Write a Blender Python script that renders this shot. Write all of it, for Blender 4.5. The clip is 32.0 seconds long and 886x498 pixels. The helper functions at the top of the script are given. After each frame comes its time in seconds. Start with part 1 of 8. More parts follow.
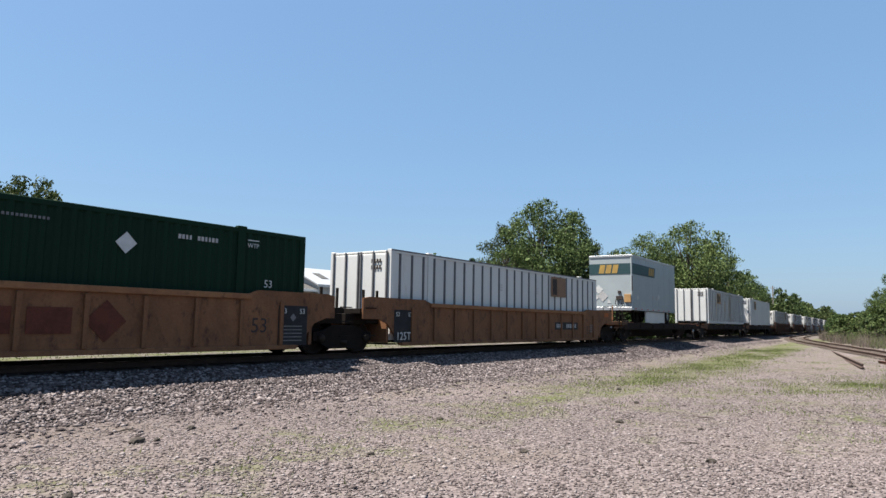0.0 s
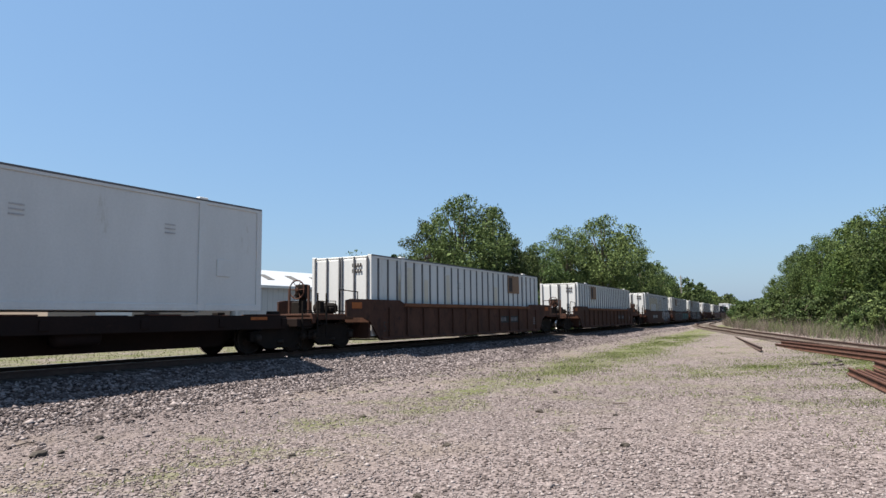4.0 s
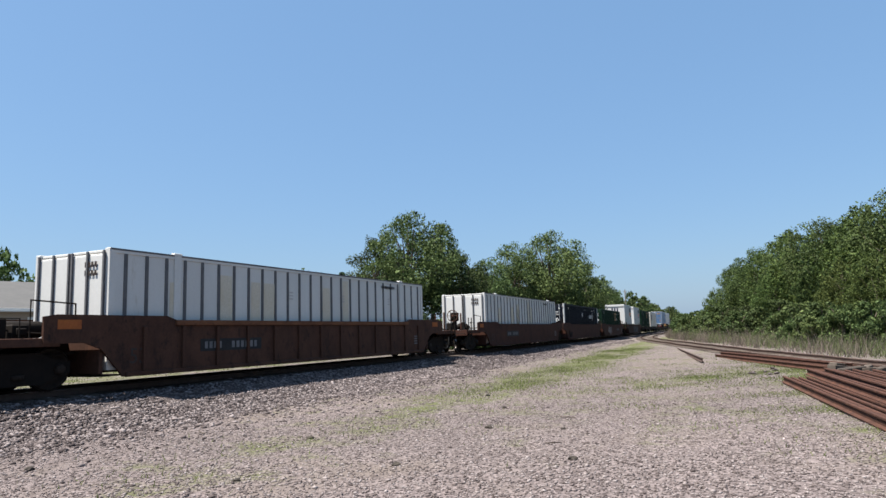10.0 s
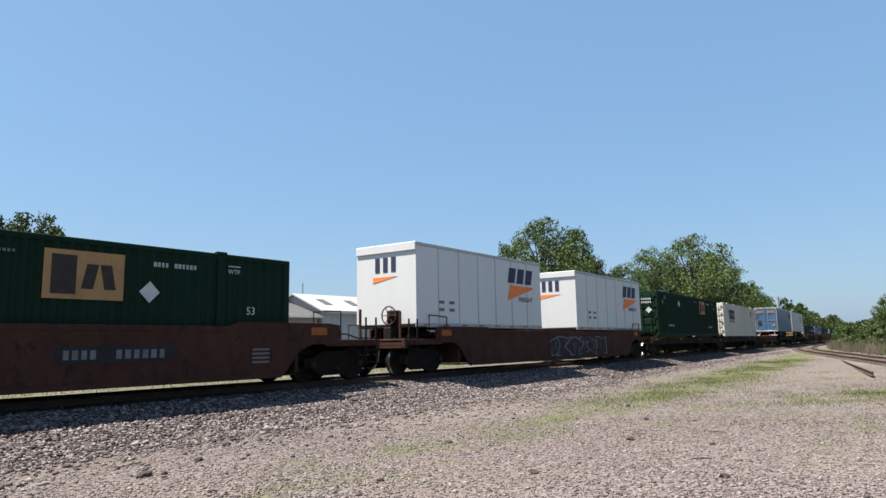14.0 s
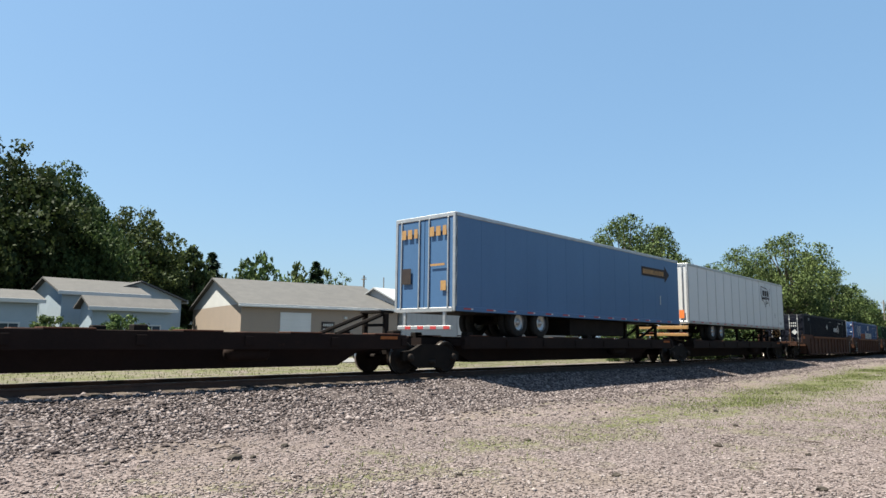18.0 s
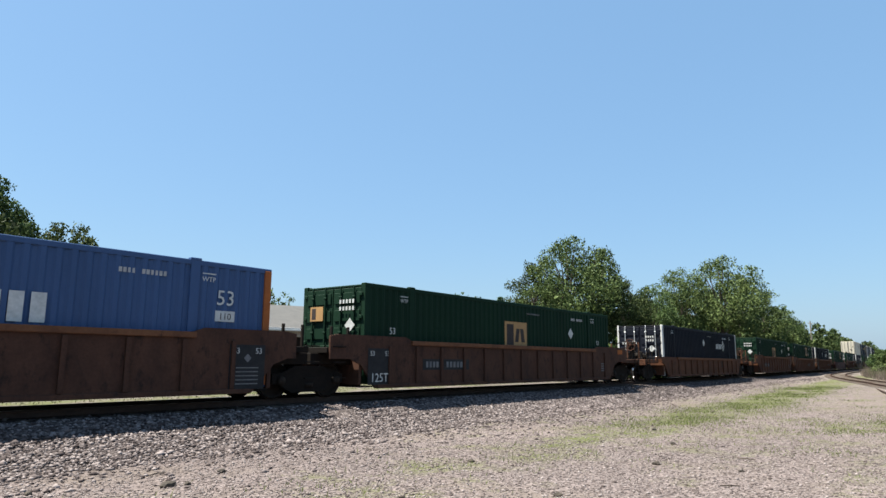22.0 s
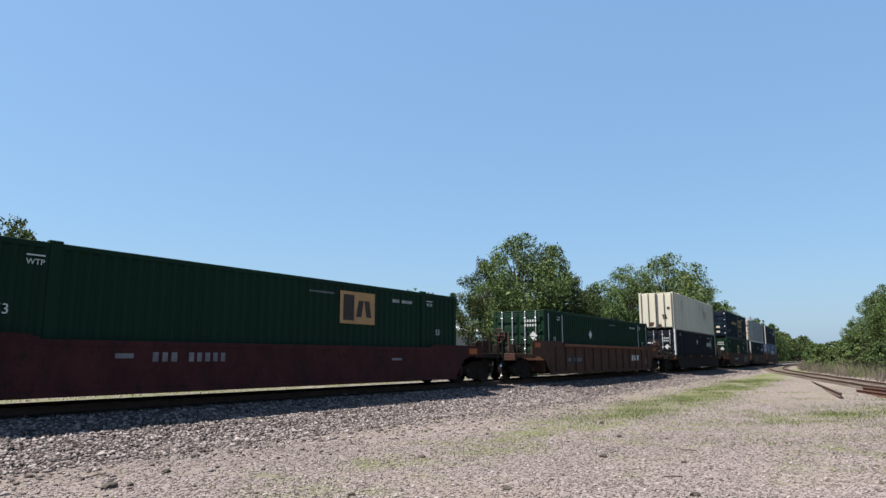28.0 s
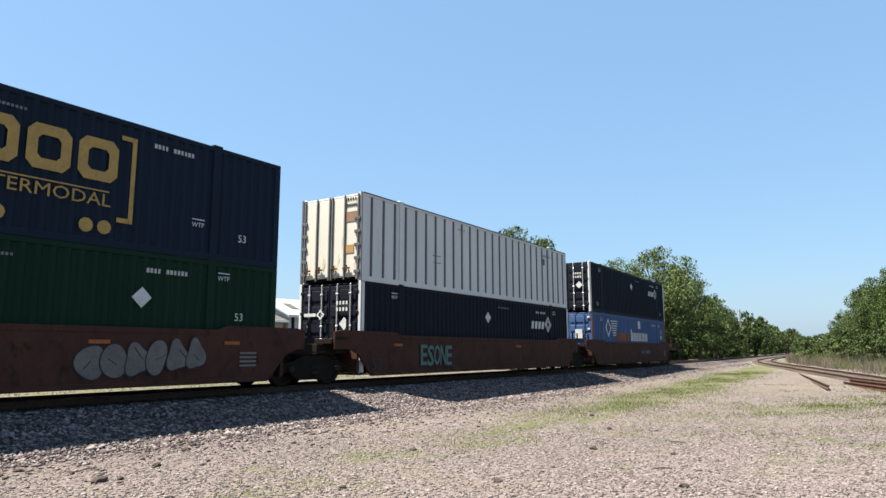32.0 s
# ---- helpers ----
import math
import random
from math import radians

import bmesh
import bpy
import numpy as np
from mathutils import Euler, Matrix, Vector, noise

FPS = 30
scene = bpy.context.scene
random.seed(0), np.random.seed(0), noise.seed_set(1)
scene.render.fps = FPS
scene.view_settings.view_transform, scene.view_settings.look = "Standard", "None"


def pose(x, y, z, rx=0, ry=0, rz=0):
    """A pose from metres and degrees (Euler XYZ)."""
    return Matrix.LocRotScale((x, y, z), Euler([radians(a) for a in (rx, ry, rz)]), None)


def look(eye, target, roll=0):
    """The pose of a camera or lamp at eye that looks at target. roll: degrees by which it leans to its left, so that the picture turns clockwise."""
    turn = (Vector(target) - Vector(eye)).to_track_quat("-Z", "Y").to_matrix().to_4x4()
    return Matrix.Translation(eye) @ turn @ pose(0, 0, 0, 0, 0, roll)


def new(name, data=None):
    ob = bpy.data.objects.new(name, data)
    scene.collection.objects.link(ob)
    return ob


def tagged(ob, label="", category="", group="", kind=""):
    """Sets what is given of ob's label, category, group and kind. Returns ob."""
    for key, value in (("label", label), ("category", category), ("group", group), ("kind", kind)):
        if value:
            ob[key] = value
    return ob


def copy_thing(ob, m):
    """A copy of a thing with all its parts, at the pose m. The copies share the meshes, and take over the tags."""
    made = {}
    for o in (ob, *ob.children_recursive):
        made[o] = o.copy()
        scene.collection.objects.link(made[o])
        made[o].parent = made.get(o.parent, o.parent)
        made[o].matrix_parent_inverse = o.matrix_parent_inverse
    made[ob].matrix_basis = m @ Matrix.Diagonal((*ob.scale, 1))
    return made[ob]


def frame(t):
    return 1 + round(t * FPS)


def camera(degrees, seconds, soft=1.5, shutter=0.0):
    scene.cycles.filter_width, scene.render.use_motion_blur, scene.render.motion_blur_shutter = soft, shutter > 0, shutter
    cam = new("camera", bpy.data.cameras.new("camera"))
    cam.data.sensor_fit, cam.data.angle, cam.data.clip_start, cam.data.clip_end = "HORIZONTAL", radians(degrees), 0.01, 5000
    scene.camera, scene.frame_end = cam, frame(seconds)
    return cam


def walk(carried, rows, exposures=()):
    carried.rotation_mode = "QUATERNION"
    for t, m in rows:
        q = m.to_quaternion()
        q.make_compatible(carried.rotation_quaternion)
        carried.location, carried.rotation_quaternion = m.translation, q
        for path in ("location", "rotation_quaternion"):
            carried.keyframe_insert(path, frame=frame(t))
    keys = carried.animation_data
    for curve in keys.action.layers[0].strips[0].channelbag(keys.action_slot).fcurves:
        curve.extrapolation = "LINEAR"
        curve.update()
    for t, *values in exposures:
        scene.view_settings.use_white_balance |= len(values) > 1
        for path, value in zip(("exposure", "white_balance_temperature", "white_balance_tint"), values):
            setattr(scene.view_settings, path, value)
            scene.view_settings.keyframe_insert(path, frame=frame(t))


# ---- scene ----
# ---- camera and its walk ----
cam = camera(67.24, 32.0)
PATH = [
    (0, pose(-0.002, 0.002, 1.6, 96.25, -0.94, -52.35)),
    (0.5, pose(-0.008, 0.010, 1.6, 95.82, -0.60, -49.55)),
    (1, pose(0.004, -0.005, 1.6, 95.74, -0.02, -54.94)),
    (1.5, pose(0.005, -0.007, 1.6, 95.44, -0.78, -55.73)),
    (2, pose(0.007, -0.010, 1.6, 95.25, 0.11, -56.58)),
    (2.5, pose(0.009, -0.014, 1.6, 95.13, -1.38, -57.88)),
    (3, pose(0.011, -0.017, 1.6, 95.09, 0.34, -58.84)),
    (3.5, pose(0.011, -0.016, 1.6, 95.89, 0.85, -58.83)),
    (5.5, pose(0.012, -0.018, 1.6, 96.08, -0.26, -59.48)),
    (6, pose(0.013, -0.019, 1.6, 96.05, 1.34, -59.68)),
    (6.5, pose(0.015, -0.023, 1.6, 96.32, 1.54, -60.83)),
    (7, pose(0.016, -0.026, 1.6, 96.18, 1.95, -61.82)),
    (7.5, pose(0.017, -0.027, 1.6, 96.20, 2.16, -62.26)),
    (8, pose(0.018, -0.029, 1.6, 96.34, 2.15, -62.89)),
    (8.5, pose(0.018, -0.029, 1.6, 97.01, 1.62, -62.99)),
    (9, pose(0.018, -0.029, 1.6, 97.19, 1.50, -63.00)),
    (9.5, pose(0.018, -0.029, 1.6, 97.15, 1.63, -63.04)),
    (10, pose(0.019, -0.030, 1.6, 97.28, 1.77, -63.25)),
    (10.5, pose(0.019, -0.030, 1.6, 97.40, 1.72, -63.28)),
    (11, pose(0.019, -0.030, 1.6, 97.54, 1.60, -63.38)),
    (11.5, pose(0.018, -0.030, 1.6, 97.92, 1.32, -63.15)),
    (12, pose(0.018, -0.030, 1.6, 98.04, 1.26, -63.16)),
    (12.5, pose(0.018, -0.029, 1.6, 98.13, 1.38, -63.00)),
    (13, pose(0.017, -0.027, 1.6, 98.13, 0.97, -62.15)),
    (13.5, pose(0.011, -0.016, 1.6, 98.11, 0.88, -58.71)),
    (15.5, pose(-0.049, 0.046, 1.6, 98.21, 1.29, -33.86)),
    (16, pose(-0.039, 0.039, 1.6, 97.93, 1.13, -37.19)),
    (16.5, pose(-0.032, 0.034, 1.6, 98.23, 0.97, -39.73)),
    (17, pose(-0.030, 0.032, 1.6, 98.41, 0.46, -40.63)),
    (17.5, pose(-0.029, 0.031, 1.6, 98.57, -0.13, -41.02)),
    (18, pose(-0.018, 0.021, 1.6, 97.80, -0.63, -45.23)),
    (18.5, pose(-0.014, 0.017, 1.6, 98.09, -0.67, -46.95)),
    (19, pose(-0.011, 0.013, 1.6, 98.50, -0.87, -48.15)),
    (19.5, pose(-0.010, 0.013, 1.6, 98.77, -0.79, -48.40)),
    (20, pose(-0.010, 0.013, 1.6, 99.17, -0.40, -48.48)),
    (20.5, pose(-0.008, 0.011, 1.6, 99.63, -0.31, -49.27)),
    (21, pose(-0.008, 0.010, 1.6, 99.83, -0.32, -49.39)),
    (21.5, pose(-0.007, 0.009, 1.6, 99.80, -0.34, -49.73)),
    (22, pose(-0.007, 0.009, 1.6, 99.59, -0.39, -49.90)),
    (22.5, pose(-0.006, 0.008, 1.6, 99.40, -0.51, -50.34)),
    (23, pose(-0.005, 0.007, 1.6, 99.41, -0.39, -50.76)),
    (23.5, pose(-0.004, 0.005, 1.6, 99.46, -0.89, -51.26)),
    (24, pose(-0.003, 0.004, 1.6, 99.59, -0.70, -51.57)),
    (24.5, pose(-0.003, 0.004, 1.6, 99.63, -0.53, -51.77)),
    (26.5, pose(0.000, -0.000, 1.6, 99.37, 0.26, -53.23)),
    (27, pose(0.001, -0.001, 1.6, 99.38, -0.33, -53.62)),
    (27.5, pose(0.001, -0.002, 1.6, 99.34, -0.26, -53.80)),
    (28, pose(0.002, -0.002, 1.6, 99.26, -0.05, -53.94)),
    (28.5, pose(0.002, -0.003, 1.6, 99.17, 0.28, -54.09)),
    (29, pose(0.002, -0.003, 1.6, 99.18, -0.07, -54.30)),
    (29.5, pose(0.003, -0.004, 1.6, 99.21, -0.10, -54.48)),
    (30, pose(0.003, -0.004, 1.6, 99.24, -0.23, -54.65)),
    (30.5, pose(0.003, -0.004, 1.6, 99.14, 0.03, -54.63)),
    (31, pose(0.003, -0.004, 1.6, 98.97, 0.07, -54.63)),
    (31.5, pose(0.003, -0.004, 1.6, 98.83, 0.21, -54.63)),
    (32, pose(0.003, -0.004, 1.6, 98.69, 0.05, -54.68)),
]
walk(cam, PATH, exposures=[(0.0, 1.46, 6450, 10), (3.5, 1.48, 6480, 10), (6.0, 1.48, 6450, 10), (13.0, 1.42, 6320, 10), (15.5, 1.72, 6950, 6), (17.0, 1.78, 6950, 6), (18.0, 1.62, 6700, 6),
                           (20.0, 1.72, 6720, 6), (22.0, 1.66, 6550, 6), (24.0, 1.62, 6620, 7), (28.0, 1.54, 6420, 8), (30.0, 1.52, 6420, 9), (31.0, 1.70, 6560, 6), (32.0, 1.82, 6720, 7)])

# ---- world and sun ----
SUN_AZ, SUN_EL = 133.0, 65.5          # degrees: anticlockwise from +x, above the horizon
SUN_WAY = Vector((math.cos(radians(SUN_AZ)) * math.cos(radians(SUN_EL)),
                  math.sin(radians(SUN_AZ)) * math.cos(radians(SUN_EL)), math.sin(radians(SUN_EL))))
world = bpy.data.worlds.new("sky")
scene.world = world
world.use_nodes = True
wn = world.node_tree.nodes
sky = wn.new("ShaderNodeTexSky")
sky.sky_type, sky.sun_disc = "NISHITA", False
sky.sun_elevation, sky.sun_rotation = radians(SUN_EL), radians(90 - SUN_AZ)
sky.air_density, sky.dust_density, sky.ozone_density, sky.altitude = 1.3, 1.3, 4.5, 200
flat_blue = wn.new("ShaderNodeMixRGB")      # even blue added to the clear sky, to flatten its gradient
flat_blue.inputs[0].default_value, flat_blue.inputs[2].default_value = 0.5, (2.0, 3.75, 6.3, 1)
wn["Background"].inputs["Strength"].default_value = 0.05
world.node_tree.links.new(sky.outputs[0], flat_blue.inputs[1])
world.node_tree.links.new(flat_blue.outputs[0], wn["Background"].inputs["Color"])
sun = new("sun", bpy.data.lights.new("sun", "SUN"))
sun.data.energy, sun.data.angle, sun.data.color = 5.0, radians(0.53), (1.0, 0.95, 0.87)
sun.matrix_world = look(SUN_WAY * 80, (0, 0, 0))


# ---- materials ----
def material(name, a, b=None, scale=1.5, rough=0.7, metal=0.0, bump=0.15, fine=18.0, streak=1.0, spec=0.4, dirt=None, amount=0.5, varied=0.0, grain=0.8):
    """Two colours mixed by a broad noise, broken up by a fine one that also gives the relief; dirt: a third colour in ragged stains."""
    m = bpy.data.materials.new(name)
    m.use_nodes = True
    n, li = m.node_tree.nodes, m.node_tree.links
    p = n["Principled BSDF"]
    b = b or tuple(c * 0.8 for c in a)
    co = n.new("ShaderNodeTexCoord")
    mp = n.new("ShaderNodeMapping")
    mp.inputs["Scale"].default_value = (1, 1, streak)
    li.new(co.outputs["Object"], mp.inputs[0])
    big = n.new("ShaderNodeTexNoise")
    big.inputs["Scale"].default_value, big.inputs["Detail"].default_value, big.inputs["Roughness"].default_value = scale, 6, 0.65
    small = n.new("ShaderNodeTexNoise")
    small.inputs["Scale"].default_value, small.inputs["Detail"].default_value = fine, 4
    li.new(mp.outputs[0], big.inputs["Vector"])
    li.new(co.outputs["Object"], small.inputs["Vector"])
    ramp = n.new("ShaderNodeValToRGB")
    ramp.color_ramp.elements[0].position, ramp.color_ramp.elements[1].position = 0.35, 0.68
    ramp.color_ramp.elements[0].color, ramp.color_ramp.elements[1].color = (*a, 1), (*b, 1)
    li.new(big.outputs["Fac"], ramp.inputs[0])
    last = ramp.outputs[0]
    if dirt:
        stain = n.new("ShaderNodeTexNoise")
        stain.inputs["Scale"].default_value, stain.inputs["Detail"].default_value, stain.inputs["Roughness"].default_value = scale * 2.3, 8, 0.72
        li.new(mp.outputs[0], stain.inputs["Vector"])
        edge = n.new("ShaderNodeValToRGB")
        edge.color_ramp.elements[0].position, edge.color_ramp.elements[1].position = 0.72 - 0.3 * amount, 0.86 - 0.3 * amount
        li.new(stain.outputs["Fac"], edge.inputs[0])
        mix = n.new("ShaderNodeMixRGB")
        mix.inputs[2].default_value = (*dirt, 1)
        li.new(edge.outputs[0], mix.inputs[0])
        li.new(last, mix.inputs[1])
        last = mix.outputs[0]
    speck = n.new("ShaderNodeMapRange")
    speck.inputs["To Min"].default_value, speck.inputs["To Max"].default_value = 0.72, 1.28
    li.new(small.outputs["Fac"], speck.inputs["Value"])
    mul = n.new("ShaderNodeMixRGB")
    mul.blend_type = "MULTIPLY"
    mul.inputs[0].default_value = grain
    li.new(last, mul.inputs[1])
    li.new(speck.outputs[0], mul.inputs[2])
    last = mul.outputs[0]
    if varied:
        info = n.new("ShaderNodeObjectInfo")
        rr = n.new("ShaderNodeMapRange")
        rr.inputs["To Min"].default_value, rr.inputs["To Max"].default_value = 1 - varied, 1 + varied
        li.new(info.outputs["Random"], rr.inputs["Value"])
        vm = n.new("ShaderNodeMixRGB")
        vm.blend_type = "MULTIPLY"
        vm.inputs[0].default_value = 1.0
        li.new(last, vm.inputs[1])
        li.new(rr.outputs[0], vm.inputs[2])
        last = vm.outputs[0]
    li.new(last, p.inputs["Base Color"])
    bp = n.new("ShaderNodeBump")
    bp.inputs["Strength"].default_value, bp.inputs["Distance"].default_value = bump, 0.02
    li.new(small.outputs["Fac"], bp.inputs["Height"])
    li.new(bp.outputs[0], p.inputs["Normal"])
    p.inputs["Roughness"].default_value, p.inputs["Metallic"].default_value = rough, metal
    p.inputs["Specular IOR Level"].default_value = spec
    return m


def leaf_material(name, a, b, glow=0.45):
    """Leaves: colour varied from leaf to leaf, part of the light passes through."""
    m = bpy.data.materials.new(name)
    m.use_nodes = True
    n, li = m.node_tree.nodes, m.node_tree.links
    p, out = n["Principled BSDF"], n["Material Output"]
    g = n.new("ShaderNodeNewGeometry")
    ramp = n.new("ShaderNodeValToRGB")
    ramp.color_ramp.elements[0].color, ramp.color_ramp.elements[1].color = (*a, 1), (*b, 1)
    li.new(g.outputs["Random Per Island"], ramp.inputs[0])
    info = n.new("ShaderNodeObjectInfo")
    rr = n.new("ShaderNodeMapRange")
    rr.inputs["To Min"].default_value, rr.inputs["To Max"].default_value = 0.62, 1.38
    li.new(info.outputs["Random"], rr.inputs["Value"])
    mul = n.new("ShaderNodeMixRGB")
    mul.blend_type = "MULTIPLY"
    mul.inputs[0].default_value = 1.0
    li.new(ramp.outputs[0], mul.inputs[1])
    li.new(rr.outputs[0], mul.inputs[2])
    hue = n.new("ShaderNodeMapRange")
    hue.inputs["To Min"].default_value, hue.inputs["To Max"].default_value = 0.482, 0.515
    wave = n.new("ShaderNodeMath")
    wave.operation = "FRACT"
    seven = n.new("ShaderNodeMath")
    seven.operation = "MULTIPLY"
    seven.inputs[1].default_value = 7.3
    li.new(info.outputs["Random"], seven.inputs[0])
    li.new(seven.outputs[0], wave.inputs[0])
    li.new(wave.outputs[0], hue.inputs["Value"])
    hsv = n.new("ShaderNodeHueSaturation")
    li.new(hue.outputs[0], hsv.inputs["Hue"])
    li.new(mul.outputs[0], hsv.inputs["Color"])
    li.new(hsv.outputs[0], p.inputs["Base Color"])
    p.inputs["Roughness"].default_value, p.inputs["Specular IOR Level"].default_value = 0.65, 0.12
    tr = n.new("ShaderNodeBsdfTranslucent")
    li.new(hsv.outputs[0], tr.inputs["Color"])
    mx = n.new("ShaderNodeMixShader")
    mx.inputs[0].default_value = glow
    li.new(p.outputs[0], mx.inputs[1])
    li.new(tr.outputs[0], mx.inputs[2])
    li.new(mx.outputs[0], out.inputs[0])
    return m


def pebble_material(name, a, b, c, rough=0.9):
    """Loose stones: three tones, one for each stone."""
    m = bpy.data.materials.new(name)
    m.use_nodes = True
    n, li = m.node_tree.nodes, m.node_tree.links
    p = n["Principled BSDF"]
    g = n.new("ShaderNodeNewGeometry")
    ramp = n.new("ShaderNodeValToRGB")
    ramp.color_ramp.elements[0].color, ramp.color_ramp.elements[1].color = (*a, 1), (*c, 1)
    ramp.color_ramp.elements.new(0.5).color = (*b, 1)
    li.new(g.outputs["Random Per Island"], ramp.inputs[0])
    li.new(ramp.outputs[0], p.inputs["Base Color"])
    p.inputs["Roughness"].default_value, p.inputs["Specular IOR Level"].default_value = rough, 0.1
    return m


def ballast_material():
    """Crushed stone: angular cells of many tones, shade of the gaps put into the colour."""
    m = bpy.data.materials.new("ballast")
    m.use_nodes = True
    n, li = m.node_tree.nodes, m.node_tree.links
    p = n["Principled BSDF"]
    co = n.new("ShaderNodeNewGeometry")
    cell = n.new("ShaderNodeTexVoronoi")
    cell.inputs["Scale"].default_value = 17.0
    gap = n.new("ShaderNodeTexVoronoi")
    gap.feature = "DISTANCE_TO_EDGE"
    gap.inputs["Scale"].default_value = 17.0
    li.new(co.outputs["Position"], cell.inputs["Vector"])
    li.new(co.outputs["Position"], gap.inputs["Vector"])
    tone = n.new("ShaderNodeValToRGB")
    tone.color_ramp.elements[0].position, tone.color_ramp.elements[1].position = 0.1, 0.9
    tone.color_ramp.elements[0].color, tone.color_ramp.elements[1].color = (0.0325, 0.0259, 0.0243, 1), (0.1466, 0.1223, 0.1161, 1)
    tone.color_ramp.elements.new(0.5).color = (0.0811, 0.0662, 0.0624, 1)
    li.new(cell.outputs["Color"], tone.inputs[0])
    # shade between the stones, put in as darker colour along the cell borders
    edge = n.new("ShaderNodeMapRange")
    edge.inputs["From Max"].default_value, edge.inputs["To Min"].default_value = 0.12, 0.5
    li.new(gap.outputs["Distance"], edge.inputs["Value"])
    mul = n.new("ShaderNodeMixRGB")
    mul.blend_type = "MULTIPLY"
    mul.inputs[0].default_value = 1.0
    li.new(tone.outputs[0], mul.inputs[1])
    li.new(edge.outputs[0], mul.inputs[2])
    li.new(mul.outputs[0], p.inputs["Base Color"])
    bp = n.new("ShaderNodeBump")
    bp.inputs["Strength"].default_value, bp.inputs["Distance"].default_value = 0.6, 0.03
    li.new(edge.outputs[0], bp.inputs["Height"])
    li.new(bp.outputs[0], p.inputs["Normal"])
    p.inputs["Roughness"].default_value, p.inputs["Specular IOR Level"].default_value = 0.95, 0.1
    return m


def ground_material():
    """Trodden gravel and dry earth with ragged grass, greener in a band before the ballast and beyond the line."""
    m = bpy.data.materials.new("gravel_and_grass")
    m.use_nodes = True
    n, li = m.node_tree.nodes, m.node_tree.links
    p = n["Principled BSDF"]
    co = n.new("ShaderNodeNewGeometry")

    def tex(scale, detail=6, rough=0.65):
        t = n.new("ShaderNodeTexNoise")
        t.inputs["Scale"].default_value, t.inputs["Detail"].default_value, t.inputs["Roughness"].default_value = scale, detail, rough
        li.new(co.outputs["Position"], t.inputs["Vector"])
        return t.outputs["Fac"]

    def ramp(src, lo, hi, ca=(0, 0, 0), cb=(1, 1, 1)):
        r = n.new("ShaderNodeValToRGB")
        r.color_ramp.elements[0].position, r.color_ramp.elements[1].position = lo, hi
        r.color_ramp.elements[0].color, r.color_ramp.elements[1].color = (*ca, 1), (*cb, 1)
        li.new(src, r.inputs[0])
        return r.outputs[0]

    def mix(fac, a, b, kind="MIX"):
        x = n.new("ShaderNodeMixRGB")
        x.blend_type = kind
        for s, v in zip(x.inputs, (fac, a, b)):
            if isinstance(v, tuple):
                s.default_value = (*v, 1)
            elif isinstance(v, float):
                s.default_value = v
            else:
                li.new(v, s)
        return x.outputs[0]

    def calc(op, a, b):
        x = n.new("ShaderNodeMath")
        x.operation = op
        for s, v in zip(x.inputs, (a, b)):
            if isinstance(v, (int, float)):
                s.default_value = v
            else:
                li.new(v, s)
        return x.outputs[0]

    cell = n.new("ShaderNodeTexVoronoi")
    cell.inputs["Scale"].default_value = 24.0
    li.new(co.outputs["Position"], cell.inputs["Vector"])
    stone = mix(0.6, ramp(tex(0.55), 0.35, 0.65, (0.1022, 0.0811, 0.0773), (0.1381, 0.1108, 0.1061)), ramp(cell.outputs["Color"], 0.08, 0.92, (0.0282, 0.0225, 0.0217), (0.2558, 0.2145, 0.209)))
    earth = ramp(tex(9.0, 9, 0.75), 0.3, 0.7, (0.085, 0.069, 0.061), (0.148, 0.123, 0.109))
    base = mix(0.55, mix(ramp(tex(0.32), 0.5, 0.68), stone, earth), ramp(tex(0.16, 3), 0.32, 0.68, (0.76, 0.745, 0.72), (1.33, 1.295, 1.25)), "MULTIPLY")
    grass = ramp(tex(5.0, 8), 0.3, 0.7, (0.045, 0.056, 0.014), (0.108, 0.12, 0.038))
    sep = n.new("ShaderNodeSeparateXYZ")
    li.new(co.outputs["Position"], sep.inputs[0])
    # distance from the line of the band that runs beside the ballast
    off = calc("SUBTRACT", sep.outputs["Y"], calc("ADD", calc("MULTIPLY", sep.outputs["X"], 0.07), 6.1))
    near = n.new("ShaderNodeMapRange")
    near.inputs["From Min"].default_value, near.inputs["From Max"].default_value, near.inputs["To Min"].default_value = 6.0, 26.0, 0.35
    near.inputs["To Max"].default_value = 1.5
    li.new(sep.outputs["X"], near.inputs["Value"])
    band = calc("MULTIPLY", near.outputs[0], calc("SUBTRACT", 1.0, calc("DIVIDE", calc("ABSOLUTE", off, 0), 2.0)))
    beyond = calc("MULTIPLY", calc("SUBTRACT", off, 15.0), 0.4)
    right = calc("MULTIPLY", calc("SUBTRACT", calc("SUBTRACT", calc("MULTIPLY", sep.outputs["X"], 0.10), sep.outputs["Y"]), 1.3), 0.5)
    # an island of grass in the middle of the yard
    isle = calc("SUBTRACT", 1.0, calc("ADD", calc("POWER", calc("MULTIPLY", calc("SUBTRACT", sep.outputs["X"], 22.5), 0.16), 2.0),
                                      calc("POWER", calc("MULTIPLY", calc("SUBTRACT", calc("ADD", sep.outputs["Y"], calc("MULTIPLY", sep.outputs["X"], 0.35)), 10.2), 0.55), 2.0)))
    band = calc("MAXIMUM", band, calc("MULTIPLY", isle, 0.75))
    # no green turf past the siding
    right = calc("MINIMUM", right, calc("MULTIPLY", calc("SUBTRACT", sep.outputs["Y"], calc("SUBTRACT", calc("MULTIPLY", sep.outputs["X"], 0.38), 13.6)), 0.5))
    wild = calc("MAXIMUM", calc("MAXIMUM", calc("MINIMUM", band, 0.85), calc("MINIMUM", beyond, 0.7)), calc("MINIMUM", right, 0.8))
